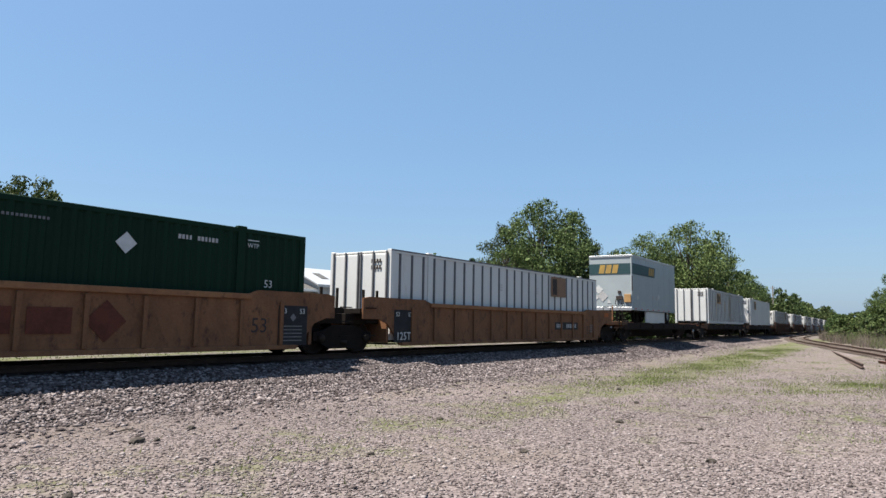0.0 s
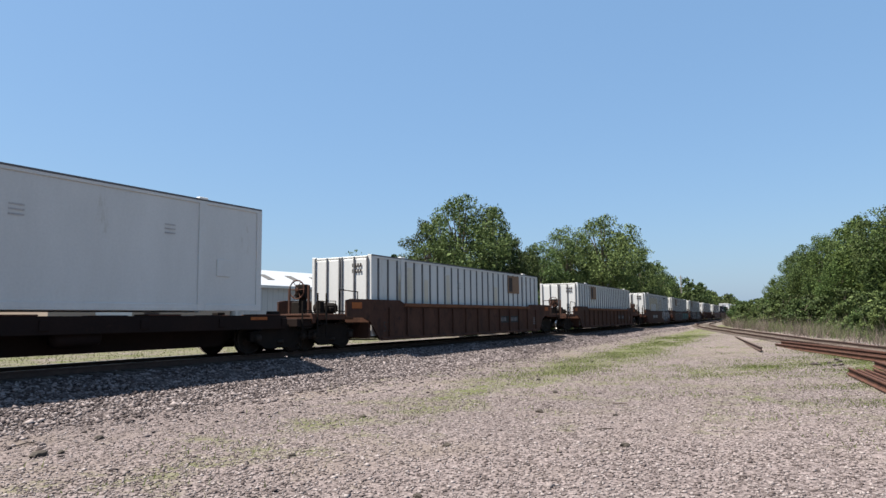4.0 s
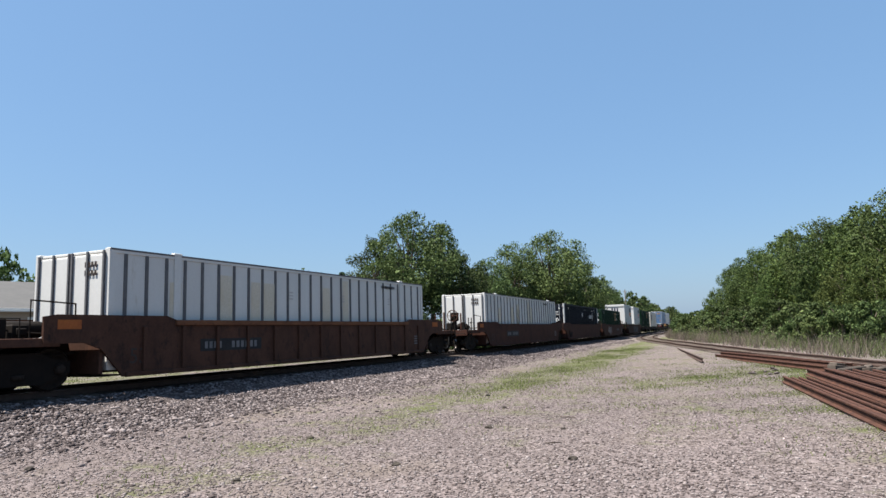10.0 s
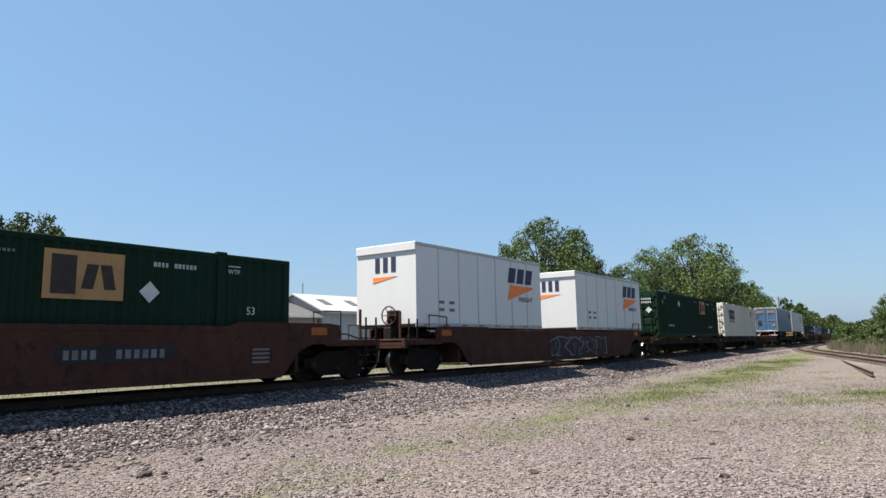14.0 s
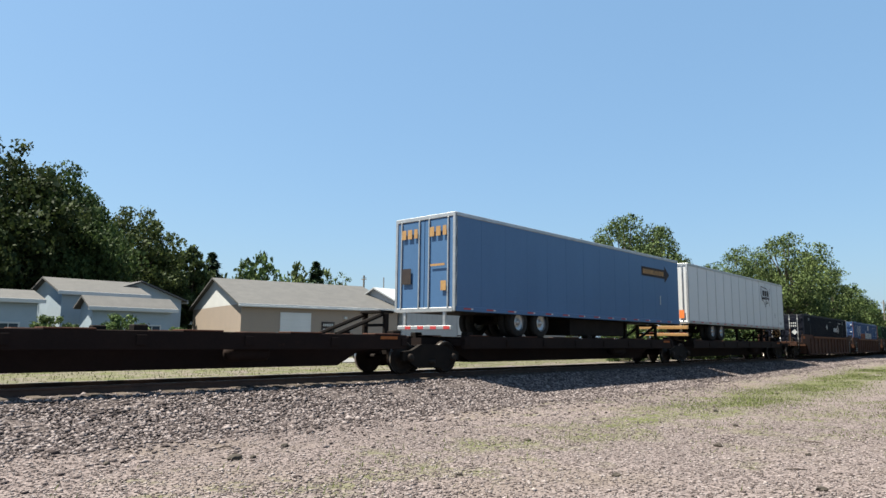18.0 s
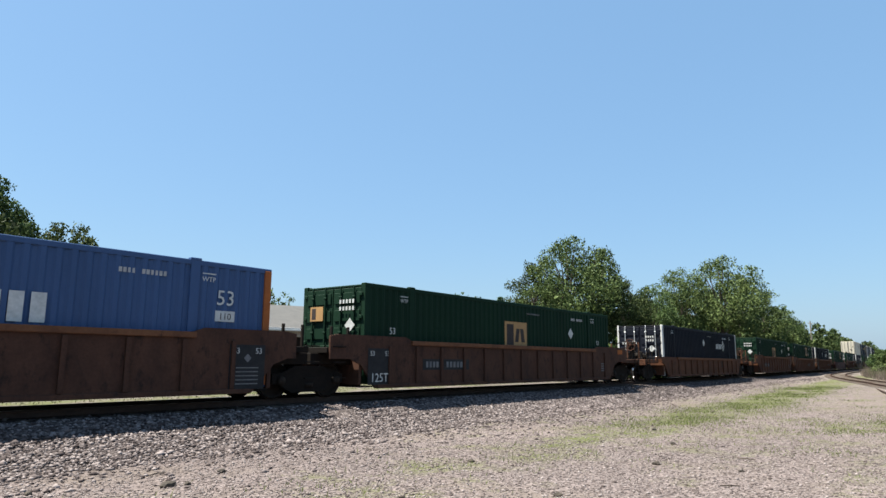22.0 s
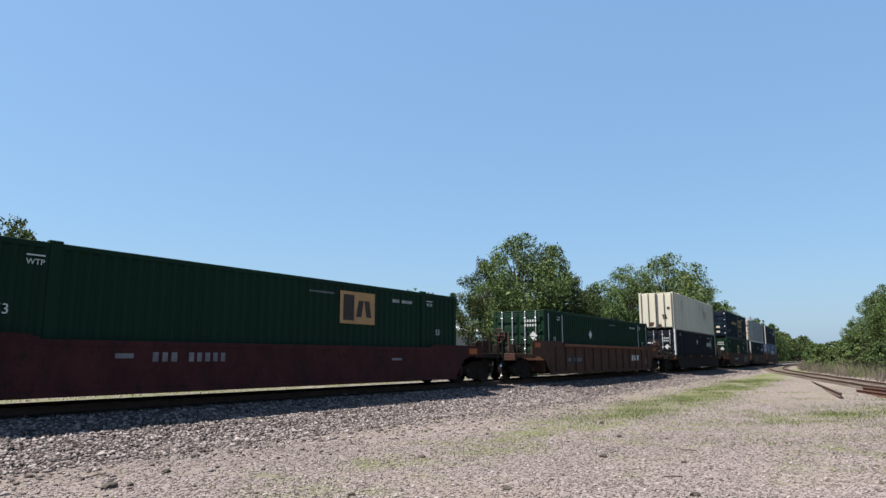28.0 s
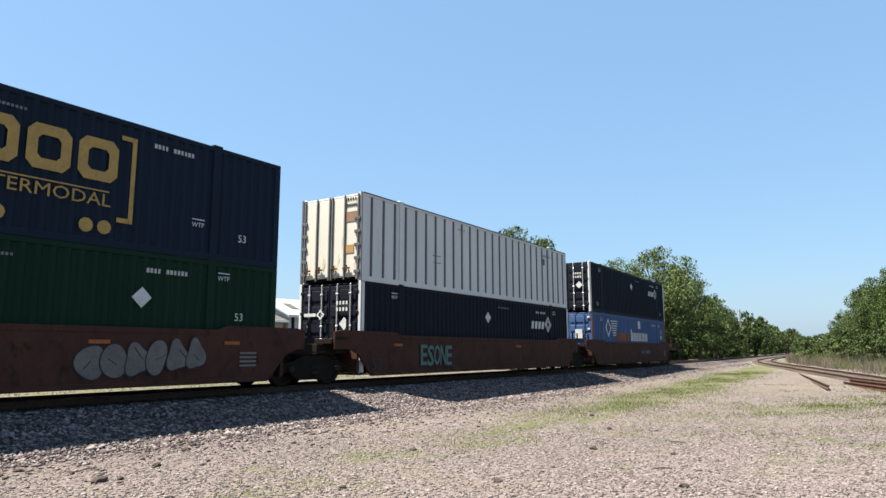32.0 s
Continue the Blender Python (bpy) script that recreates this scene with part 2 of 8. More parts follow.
    # sparse low weeds all over the yard, thicker away from the drive
    weeds = n.new("ShaderNodeMapRange")
    weeds.inputs["From Min"].default_value, weeds.inputs["From Max"].default_value = 4.0, 13.0
    weeds.inputs["To Min"].default_value, weeds.inputs["To Max"].default_value = -0.5, 0.27
    li.new(sep.outputs["X"], weeds.inputs["Value"])
    wild = calc("MAXIMUM", wild, weeds.outputs[0])
    cover = calc("ADD", calc("MULTIPLY", wild, 0.42), calc("MULTIPLY", calc("SUBTRACT", tex(0.9, 9, 0.75), 0.5), 1.6))
    col = mix(calc("MULTIPLY", ramp(cover, 0.10, 0.42), 0.85), base, grass)
    li.new(mix(0.5, col, ramp(tex(42.0, 3), 0.3, 0.7, (0.45, 0.45, 0.45), (1.42, 1.42, 1.42)), "MULTIPLY"), p.inputs["Base Color"])
    bp = n.new("ShaderNodeBump")
    bp.inputs["Strength"].default_value, bp.inputs["Distance"].default_value = 0.7, 0.03
    li.new(calc("ADD", cell.outputs["Distance"], tex(11.0)), bp.inputs["Height"])
    li.new(bp.outputs[0], p.inputs["Normal"])
    p.inputs["Roughness"].default_value, p.inputs["Specular IOR Level"].default_value = 0.95, 0.1
    return m


M = {}
M["ground"] = ground_material()
M["ballast"] = ballast_material()
M["stone"] = pebble_material("ballast_stone", (0.03, 0.0232, 0.0225), (0.088, 0.071, 0.068), (0.235, 0.199, 0.191))
M["pebble"] = pebble_material("pale_pebble", (0.0546, 0.0429, 0.0398), (0.1404, 0.1139, 0.1069), (0.2574, 0.2215, 0.2106))
M["dark_rock"] = material("dark_rock", (0.04, 0.0336, 0.0288), (0.072, 0.06, 0.048), 6, spec=0.1)
M["rust"] = material("rusted_steel", (0.0828, 0.0396, 0.0274), (0.0446, 0.0245, 0.0194), 4, 0.85, 0.2, dirt=(0.1382, 0.0691, 0.0403), spec=0.1)
M["rail_top"] = material("worn_rail_head", (0.45, 0.43, 0.41), (0.34, 0.31, 0.29), 3, 0.35, 0.9)
M["rail_side"] = material("rail_web", (0.075, 0.05, 0.04), (0.05, 0.035, 0.03), 4, 0.8, spec=0.1)
M["tie"] = material("creosoted_timber", (0.056, 0.044, 0.036), (0.088, 0.072, 0.06), 5, 0.9, varied=0.25, spec=0.1)
M["steel_dark"] = material("dirty_black_steel", (0.00924, 0.00756, 0.00672), (0.0168, 0.0126, 0.01008), 2.5, 0.8, 0.1, spec=0.1)
M["wheel"] = material("wheel_steel", (0.018, 0.014, 0.012), (0.034, 0.026, 0.021), 5, 0.7, 0.2, spec=0.1)
M["tread"] = material("polished_tread", (0.5, 0.48, 0.46), (0.4, 0.38, 0.36), 4, 0.3, 1.0)
M["hose"] = material("black_rubber", (0.012, 0.012, 0.012), (0.02, 0.02, 0.02), 6, 0.75, spec=0.1)
M["car_yellow"] = material("faded_ochre_paint", (0.1848, 0.0896, 0.04592), (0.121, 0.05824, 0.03136), 1.7, 0.75, dirt=(0.06048, 0.03175, 0.02268), amount=0.6, streak=0.6, spec=0.1)
M["chord"] = material("worn_orange_brown_flange", (0.15, 0.066, 0.034), (0.10, 0.045, 0.026), 2.2, 0.75, dirt=(0.05, 0.026, 0.018), amount=0.5, spec=0.1)
M["chord_ochre"] = material("worn_ochre_flange", (0.235, 0.115, 0.055), (0.17, 0.082, 0.042), 2.2, 0.75, dirt=(0.08, 0.04, 0.025), amount=0.5, spec=0.1)
M["pale_spray"] = material("pale_spray_paint", (0.40, 0.385, 0.37), (0.29, 0.285, 0.285), 3, 0.7, spec=0.1)
M["old_white"] = material("old_off_white_paint", (0.56, 0.525, 0.45), (0.48, 0.445, 0.375), 0.8, 0.6, dirt=(0.33, 0.26, 0.18), amount=0.36, streak=0.2, grain=0.3, bump=0.03)
M["car_rib"] = material("brown_freight_paint", (0.07616, 0.03696, 0.02464), (0.0448, 0.02296, 0.0168), 1.7, 0.78, dirt=(0.02419, 0.01588, 0.01361), amount=0.6, streak=0.6, spec=0.1)
M["car_orange"] = material("orange_brown_paint", (0.1053, 0.04592, 0.02576), (0.06496, 0.02912, 0.01904), 1.7, 0.78, dirt=(0.03175, 0.01966, 0.01588), amount=0.6, streak=0.6, spec=0.1)
M["car_brown"] = material("red_brown_paint", (0.06166, 0.02629, 0.01813), (0.03809, 0.01723, 0.01315), 1.7, 0.75, dirt=(0.02081, 0.01285, 0.01102), amount=0.6, streak=0.6, spec=0.1)
M["car_maroon"] = material("maroon_paint", (0.0504, 0.01512, 0.01428), (0.0252, 0.00924, 0.00924), 1.7, 0.75, dirt=(0.01588, 0.01021, 0.009072), amount=0.6, streak=0.6, spec=0.1)
M["car_black"] = material("sooty_brown_paint", (0.0185, 0.0108, 0.0086), (0.0115, 0.0075, 0.0066), 0.9, 0.8, dirt=(0.04, 0.018, 0.0105), amount=0.3, spec=0.1)
M["orange"] = material("orange_patch", (0.312, 0.1024, 0.03), (0.24, 0.072, 0.02704), 3, 0.7, spec=0.1)
M["white"] = material("white_container_paint", (0.5207, 0.5135, 0.491), (0.4615, 0.4535, 0.4311), 0.8, 0.6, dirt=(0.3128, 0.2679, 0.2008), amount=0.3, streak=0.25, grain=0.3, bump=0.03)
M["white_clean"] = material("clean_white_paint", (0.5449, 0.5449, 0.5378), (0.5085, 0.5085, 0.5005), 0.8, 0.5, dirt=(0.3833, 0.3683, 0.339), amount=0.18, streak=0.25, grain=0.3, bump=0.02)
M["cream"] = material("aged_cream_paint", (0.52, 0.47, 0.37), (0.44, 0.40, 0.315), 0.8, 0.65, dirt=(0.27, 0.18, 0.11), amount=0.42, streak=0.2, grain=0.3, bump=0.04)
M["rust_stain"] = material("rust_stained_paint", (0.30, 0.22, 0.15), (0.20, 0.12, 0.075), 9, 0.8, dirt=(0.10, 0.055, 0.035), amount=0.5, spec=0.1)
M["yellowed"] = material("yellowed_paint", (0.42, 0.345, 0.235), (0.50, 0.44, 0.33), 1.2, 0.65, dirt=(0.3, 0.22, 0.13), amount=0.4, streak=0.5)
M["ghost"] = material("yellowed_patch", (0.46, 0.40, 0.30), (0.52, 0.48, 0.40), 2.5, 0.65, dirt=(0.3, 0.22, 0.13), amount=0.4, streak=0.3)
M["faded_red"] = material("faded_red_paint", (0.105, 0.036, 0.022), (0.075, 0.026, 0.018), 3, 0.75, spec=0.1)
M["old_sign"] = material("faded_brown_sign", (0.21, 0.122, 0.065), (0.15, 0.085, 0.05), 2, 0.7)
M["post_dark"] = material("dark_post_rubber", (0.085, 0.085, 0.09), (0.12, 0.118, 0.12), 3, 0.7, spec=0.1)
M["green"] = material("deep_green_paint", (0.005696, 0.02279, 0.01139), (0.004661, 0.01812, 0.009579), 0.7, 0.65, spec=0.1, bump=0.05, dirt=(0.007767, 0.01554, 0.01035), amount=0.35, streak=0.25, grain=0.3)
M["navy"] = material("near_black_navy_paint", (0.007, 0.0085, 0.015), (0.0054, 0.0067, 0.0115), 0.7, 0.6, spec=0.1, bump=0.05, dirt=(0.0104, 0.0104, 0.01249), amount=0.3, streak=0.25, grain=0.3)
M["csx_blue"] = material("dark_slate_blue_paint", (0.00763, 0.01457, 0.02601), (0.006242, 0.01214, 0.0215), 0.7, 0.65, spec=0.1, bump=0.05, dirt=(0.0104, 0.01561, 0.02081), amount=0.3, streak=0.25, grain=0.3)
M["stack_blue"] = material("medium_blue_paint", (0.037, 0.076, 0.175), (0.03, 0.063, 0.145), 0.7, 0.5, bump=0.05, dirt=(0.052, 0.075, 0.135), amount=0.35, streak=0.25, spec=0.25, grain=0.3)
M["trailer_blue"] = material("trailer_blue_paint", (0.05663, 0.1236, 0.2368), (0.04894, 0.1084, 0.2108), 0.5, 0.4, bump=0.04, dirt=(0.07688, 0.129, 0.2059), amount=0.3, streak=0.3, grain=0.3)
M["trailer_grey"] = material("brushed_trailer_skin", (0.28, 0.31, 0.315), (0.245, 0.272, 0.28), 0.5, 0.45, bump=0.05, dirt=(0.2, 0.213, 0.215), amount=0.3, grain=0.3)
M["abf_green"] = material("dark_teal_band", (0.015, 0.045, 0.05), (0.012, 0.038, 0.042), 1, 0.5)
M["yellow"] = material("golden_lettering", (0.33, 0.205, 0.045), (0.24, 0.15, 0.04), 3, 0.6)
M["emp_yellow"] = material("golden_sign_field", (0.36, 0.205, 0.075), (0.27, 0.15, 0.06), 2, 0.65, dirt=(0.2, 0.11, 0.05), amount=0.4)
M["ink"] = material("dark_lettering", (0.035, 0.028, 0.028), (0.05, 0.04, 0.035), 4, 0.65, spec=0.1)
M["ink_blue"] = material("dark_blue_lettering", (0.016, 0.018, 0.05), (0.022, 0.024, 0.055), 4, 0.6)
M["orange_ink"] = material("orange_lettering", (0.75, 0.19, 0.04), (0.66, 0.17, 0.04), 4, 0.6)
M["white_ink"] = material("white_lettering", (0.50, 0.50, 0.48), (0.38, 0.38, 0.37), 5, 0.65)
M["red_mark"] = material("red_marker", (0.42, 0.04, 0.04), (0.35, 0.04, 0.04), 5, 0.5)
M["dull_spray"] = material("dull_mauve_grey_spray_paint", (0.135, 0.12, 0.13), (0.095, 0.087, 0.095), 2, 0.7, spec=0.1)
M["grey_spray"] = material("grey_spray_paint", (0.17, 0.165, 0.165), (0.10, 0.10, 0.105), 3, 0.7, spec=0.1)
M["sage_spray"] = material("sage_spray_paint", (0.10, 0.16, 0.13), (0.07, 0.115, 0.10), 3, 0.7, spec=0.1)
M["dust_spray"] = material("dusty_grey_spray_paint", (0.15, 0.132, 0.122), (0.10, 0.088, 0.082), 3, 0.7, spec=0.1)
M["teal_spray"] = material("teal_spray_paint", (0.055, 0.143, 0.154), (0.0715, 0.165, 0.171), 3, 0.7, spec=0.1)
M["mauve_spray"] = material("dark_mauve_spray_paint", (0.036, 0.032, 0.045), (0.02, 0.019, 0.027), 3, 0.7, spec=0.1)
M["black_spray"] = material("black_spray_paint", (0.018, 0.018, 0.02), (0.03, 0.03, 0.03), 3, 0.6, spec=0.1)
M["tyre"] = material("tyre_rubber", (0.018, 0.018, 0.018), (0.03, 0.028, 0.026), 6, 0.85, spec=0.1)
M["alu"] = material("dull_aluminium", (0.45, 0.45, 0.45), (0.35, 0.35, 0.35), 4, 0.45, 0.7)
M["tan_wall"] = material("tan_siding", (0.262, 0.21, 0.168), (0.24, 0.195, 0.158), 0.8, 0.8, dirt=(0.2, 0.16, 0.125), amount=0.3)
M["white_siding"] = material("white_siding", (0.4608, 0.4608, 0.448), (0.4224, 0.4224, 0.416), 0.8, 0.7, grain=0.3, bump=0.03)
# shingle colour darkened to stand in for the tree shade on the house roofs
M["roof_grey"] = material("grey_shingle", (0.0785, 0.0749, 0.0714), (0.0607, 0.0589, 0.0571), 1.2, 0.9, bump=0.5, fine=10)
M["white_metal"] = material("white_ribbed_metal", (0.3393, 0.3441, 0.3482), (0.3135, 0.3176, 0.3223), 0.6, 0.4, grain=0.3, bump=0.02)
M["blue_siding"] = material("pale_blue_siding", (0.2688, 0.32, 0.3584), (0.2432, 0.2944, 0.3328), 0.8, 0.8, grain=0.3, bump=0.03)
M["glass"] = material("dark_window_glass", (0.03, 0.04, 0.05), (0.04, 0.05, 0.06), 1, 0.12, bump=0.0)
M["road"] = material("pale_asphalt", (0.1536, 0.1485, 0.1434), (0.128, 0.1254, 0.1229), 1.5, 0.9)
M["bark"] = material("bark", (0.13, 0.10, 0.075), (0.09, 0.07, 0.055), 3, 0.95, bump=0.6, streak=0.3)
M["pole"] = material("weathered_pole", (0.20, 0.17, 0.14), (0.15, 0.13, 0.11), 3, 0.9, streak=0.2)
M["leaf"] = leaf_material("summer_leaf", (0.013, 0.027, 0.008), (0.105, 0.14, 0.048), 0.22)
M["leaf_dark"] = leaf_material("dark_leaf", (0.0125, 0.025, 0.0075), (0.062, 0.085, 0.027), 0.24)
M["leaf_bright"] = leaf_material("bright_leaf", (0.013, 0.029, 0.0075), (0.118, 0.157, 0.044), 0.22)
M["needle"] = leaf_material("dark_needle", (0.0179, 0.0382, 0.0179), (0.0536, 0.0829, 0.0357), 0.3)
M["dry"] = leaf_material("dry_stalk", (0.11, 0.085, 0.07), (0.28, 0.225, 0.185), 0.3)
M["weed"] = leaf_material("green_weed", (0.04, 0.06, 0.02), (0.15, 0.18, 0.075), 0.35)
M["grass"] = leaf_material("short_grass", (0.05, 0.064, 0.018), (0.135, 0.15, 0.048), 0.38)


# ---- building helpers ----
CACHE = {}
# rows of tiny marks that cannot be told apart stay one part
JOINED = ("number_line", "notice_line", "data_mark", "slogan_line", "arrow_line", "door_number", "sign_line", "old_lettering", "door_mark", "device_line")


def once(key, make):
    """One shared mesh for all that look alike."""
    if key not in CACHE:
        CACHE[key] = make()
    return CACHE[key]


def mesh_of(verts, faces, mat=None, smooth=False):
    me = bpy.data.meshes.new("mesh")
    me.from_pydata([tuple(v) for v in verts], [], [tuple(f) for f in faces])
    if mat:
        me.materials.append(M[mat])
    if smooth:
        me.polygons.foreach_set("use_smooth", [True] * len(me.polygons))
    me.update()
    return me


def boxes(items, mat, bevel=0.012):
    """Chamfered blocks, each (x0, y0, z0, x1, y1, z1), in one mesh."""
    verts, faces = [], []
    for x0, y0, z0, x1, y1, z1 in items:
        c = min(bevel, 0.3 * min(abs(x1 - x0), abs(y1 - y0), abs(z1 - z0)))
        k = len(verts)
        # three rings along z: chamfered bottom, body, chamfered top
        for z, d in ((z0, c), (z0 + c, 0), (z1 - c, 0), (z1, c)):
            verts += [(x0 + d, y0 + d, z), (x1 - d, y0 + d, z), (x1 - d, y1 - d, z), (x0 + d, y1 - d, z)]
        faces.append((k + 3, k + 2, k + 1, k))
        for r in range(3):
            for i in range(4):
                j = (i + 1) % 4
                a = k + 4 * r
                faces.append((a + i, a + j, a + 4 + j, a + 4 + i))
        faces.append((k + 12, k + 13, k + 14, k + 15))
    return mesh_of(verts, faces, mat)


def prism(outline, y0, y1, mat):
    """An outline in x and z, drawn out along y."""
    n = len(outline)
    verts = [(x, y0, z) for x, z in outline] + [(x, y1, z) for x, z in outline]
    faces = [tuple(range(n)), tuple(range(2 * n - 1, n - 1, -1))]
    faces += [(i, n + i, n + (i + 1) % n, (i + 1) % n) for i in range(n)]
    bm = bmesh.new()
    for v in verts:
        bm.verts.new(v)
    bm.verts.ensure_lookup_table()
    for f in faces:
        bm.faces.new([bm.verts[i] for i in f])
    bmesh.ops.recalc_face_normals(bm, faces=bm.faces)
    me = bpy.data.meshes.new("mesh")
    bm.to_mesh(me)
    bm.free()
    me.materials.append(M[mat])
    return me


def plates(outlines, y, mat, thick=0.004):
    """Flat shapes in x and z, a few millimetres proud of a wall that faces -y."""
    verts, faces = [], []
    for outline in outlines:
        k, n = len(verts), len(outline)
        verts += [(px, y - thick, pz) for px, pz in outline] + [(px, y, pz) for px, pz in outline]
        faces.append(tuple(range(k, k + n)))
        faces += [(k + i, k + n + i, k + n + (i + 1) % n, k + (i + 1) % n) for i in range(n)]
    return mesh_of(verts, faces, mat)


def lathe(profile, mat, steps=24):
    """A profile of (radius, y) turned about the y axis."""
    verts, faces, n = [], [], len(profile)
    for i in range(steps):
        a = 2 * math.pi * i / steps
        verts += [(r * math.cos(a), y, r * math.sin(a)) for r, y in profile]
    for i in range(steps):
        for k in range(n - 1):
            a, b = i * n + k, ((i + 1) % steps) * n + k
            faces.append((a, a + 1, b + 1, b))
    return mesh_of(verts, faces, mat, True)


def tube(points, r, mat, sides=6):
    """A round bar along points."""
    verts, faces = [], []
    pts = [Vector(p) for p in points]
    for i, p in enumerate(pts):
        way = (pts[min(i + 1, len(pts) - 1)] - pts[max(i - 1, 0)]).normalized()
        side = way.cross(Vector((0, 0, 1)) if abs(way.z) < 0.9 else Vector((1, 0, 0))).normalized()
        up = side.cross(way)
        for k in range(sides):
            a = 2 * math.pi * k / sides
            verts.append(p + r * (math.cos(a) * side + math.sin(a) * up))
    for i in range(len(pts) - 1):
        for k in range(sides):
            a, b = i * sides + k, i * sides + (k + 1) % sides
            faces.append((a, b, b + sides, a + sides))
    faces += [tuple(range(sides - 1, -1, -1)), tuple(range(len(verts) - sides, len(verts)))]
    return mesh_of(verts, faces, mat)


def part(name, me, parent, at=None, label="", kind=""):
    ob = new(name, me)
    ob.parent = parent
    if at is not None:
        ob.matrix_basis = at if isinstance(at, Matrix) else Matrix.Translation(at)
    return tagged(ob, label, "", "", kind or ("stuff" if name in JOINED else ""))


def thing(name, label, category, group="", m=None, data=None, kind=""):
    ob = new(name, data)
    if m is not None:
        ob.matrix_basis = m
    return tagged(ob, label, category, group, kind)


def lettering(text, height, mat, fat=0.0, wide=0.0):
    """Words in the built-in font, as a thin mesh in the plane of x and z."""
    cu = bpy.data.curves.new("text", "FONT")
    cu.body, cu.size, cu.extrude, cu.align_x, cu.resolution_u = text, height / 0.7, 0.002, "CENTER", 2
    cu.offset = fat
    ob = bpy.data.objects.new("text", cu)
    me = bpy.data.meshes.new_from_object(ob)
    bpy.data.objects.remove(ob)
    me.transform(Matrix.Rotation(radians(90), 4, "X"))
    if wide:
        xs = [v.co.x for v in me.vertices]
        lo, hi = min(xs), max(xs)
        for v in me.vertices:
            v.co.x = ((v.co.x - lo) / (hi - lo) - 0.5) * wide
    me.materials.clear()
    me.materials.append(M[mat])
    return me


def rect(x, z, w, h, lean=0.0):
    """A block about (x, z); lean moves its top along x."""
    return [(x - w / 2 - lean / 2, z - h / 2), (x + w / 2 - lean / 2, z - h / 2), (x + w / 2 + lean / 2, z + h / 2), (x - w / 2 + lean / 2, z + h / 2)]


def diamond(x, z, r):
    return [(x, z - r), (x + r, z), (x, z + r), (x - r, z)]


def bars(rng, x, z, w, h, n):
    """A row of n bars that stands for a line of small characters."""
    out, step = [], w / n
    for i in range(n):
        out.append(rect(x - w / 2 + (i + 0.5) * step, z, step * rng.uniform(0.55, 0.75), h))
    return out


def add_stuff(name, verts, faces, mat, label, category, kind="stuff"):
    """Very many loose pieces as one object, from arrays."""
    me = bpy.data.meshes.new(name)
    me.vertices.add(len(verts))
    me.vertices.foreach_set("co", np.asarray(verts, np.float32).ravel())
    k = faces.shape[1]
    me.loops.add(faces.size)
    me.loops.foreach_set("vertex_index", faces.astype(np.int32).ravel())
    me.polygons.add(len(faces))
    me.polygons.foreach_set("loop_start", np.arange(0, faces.size, k, dtype=np.int32))
    me.polygons.foreach_set("loop_total", np.full(len(faces), k, np.int32))
    me.materials.append(M[mat])
    me.update(calc_edges=True)
    return tagged(new(name, me), label, category, "", kind) if name else me


# ---- the line of the main track ----
RAIL = 0.65                            # height of the rail head
SPEED = 19.8                           # metres a second
LAG = ([0, 11, 12, 13, 32], [0, 0, 0.7, 1.1, 1.1])   # metres by which the train falls behind that speed
_s = np.arange(-760, 1600, 0.25)
_h = 0.018 + (0.08767 - 0.018) * np.clip(_s / 72.9, 0, 1)
_x = np.concatenate([[0], np.cumsum(np.cos(_h)[:-1] * 0.25)])
_y = np.concatenate([[0], np.cumsum(np.sin(_h)[:-1] * 0.25)])
_x, _y = _x - np.interp(0, _s, _x) - 0.02, _y - np.interp(0, _s, _y) + 14.757


def track(s, n=0.0):
    """Place and heading at s metres along the main line, n metres to its far side."""
    h = float(np.interp(s, _s, _h))
    return float(np.interp(s, _s, _x)) - n * math.sin(h), float(np.interp(s, _s, _y)) + n * math.cos(h), h


def track_n(x, y):
    """How far (x, y) lies beyond the main line (negative: on the camera's side)."""
    h = np.interp(x, _x, _h)
    return (y - np.interp(x, _x, _y)) * np.cos(h)


def smooth(a, b, v):
    t = np.clip((v - a) / (b - a), 0, 1)
    return t * t * (3 - 2 * t)


def ground_z(x, y):
    """Height of the earth."""
    x, y = np.asarray(x, float), np.asarray(y, float)
    return 0.28 * smooth(22, 60, x) + 0.2 * smooth(2.5, 8, track_n(x, y)) * (1 - smooth(22, 60, x)) + 0.02 * np.sin(x * 0.9 + 1) * np.sin(y * 0.8)


# ---- ground, ballast and tracks ----
def build_ground():
    xs = np.unique(np.concatenate([np.linspace(-2500, -40, 24), np.arange(-40, 70, 0.8), np.arange(70, 260, 6), np.linspace(260, 3500, 40)]))
    ys = np.unique(np.concatenate([np.linspace(-2500, -30, 24), np.arange(-30, 34, 0.8), np.arange(34, 120, 5), np.linspace(120, 3000, 40)]))
    gx, gy = np.meshgrid(xs, ys, indexing="ij")
    gz = ground_z(gx, gy)
    n = len(ys)
    i, j = np.meshgrid(np.arange(len(xs) - 1), np.arange(n - 1), indexing="ij")
    a = (i * n + j).ravel()
    add_stuff("ground", np.stack([gx.ravel(), gy.ravel(), gz.ravel()], 1), np.stack([a, a + n, a + n + 1, a + 1], 1), "ground",
              "dusty pink-grey gravel yard with ragged grass", "ground", "structure")


def sweep(stations, profile, mat, name):
    """A cross-section of (n, z) carried along the main line."""
    verts, faces, k = [], [], len(profile)
    for s in stations:
        for n, z in profile:
            x, y, _ = track(s, n)
            verts.append((x, y, z))
    for i in range(len(stations) - 1):
        for j in range(k - 1):
            a = i * k + j
            faces.append((a, a + k, a + k + 1, a + 1))
    return mesh_of(verts, faces, mat)


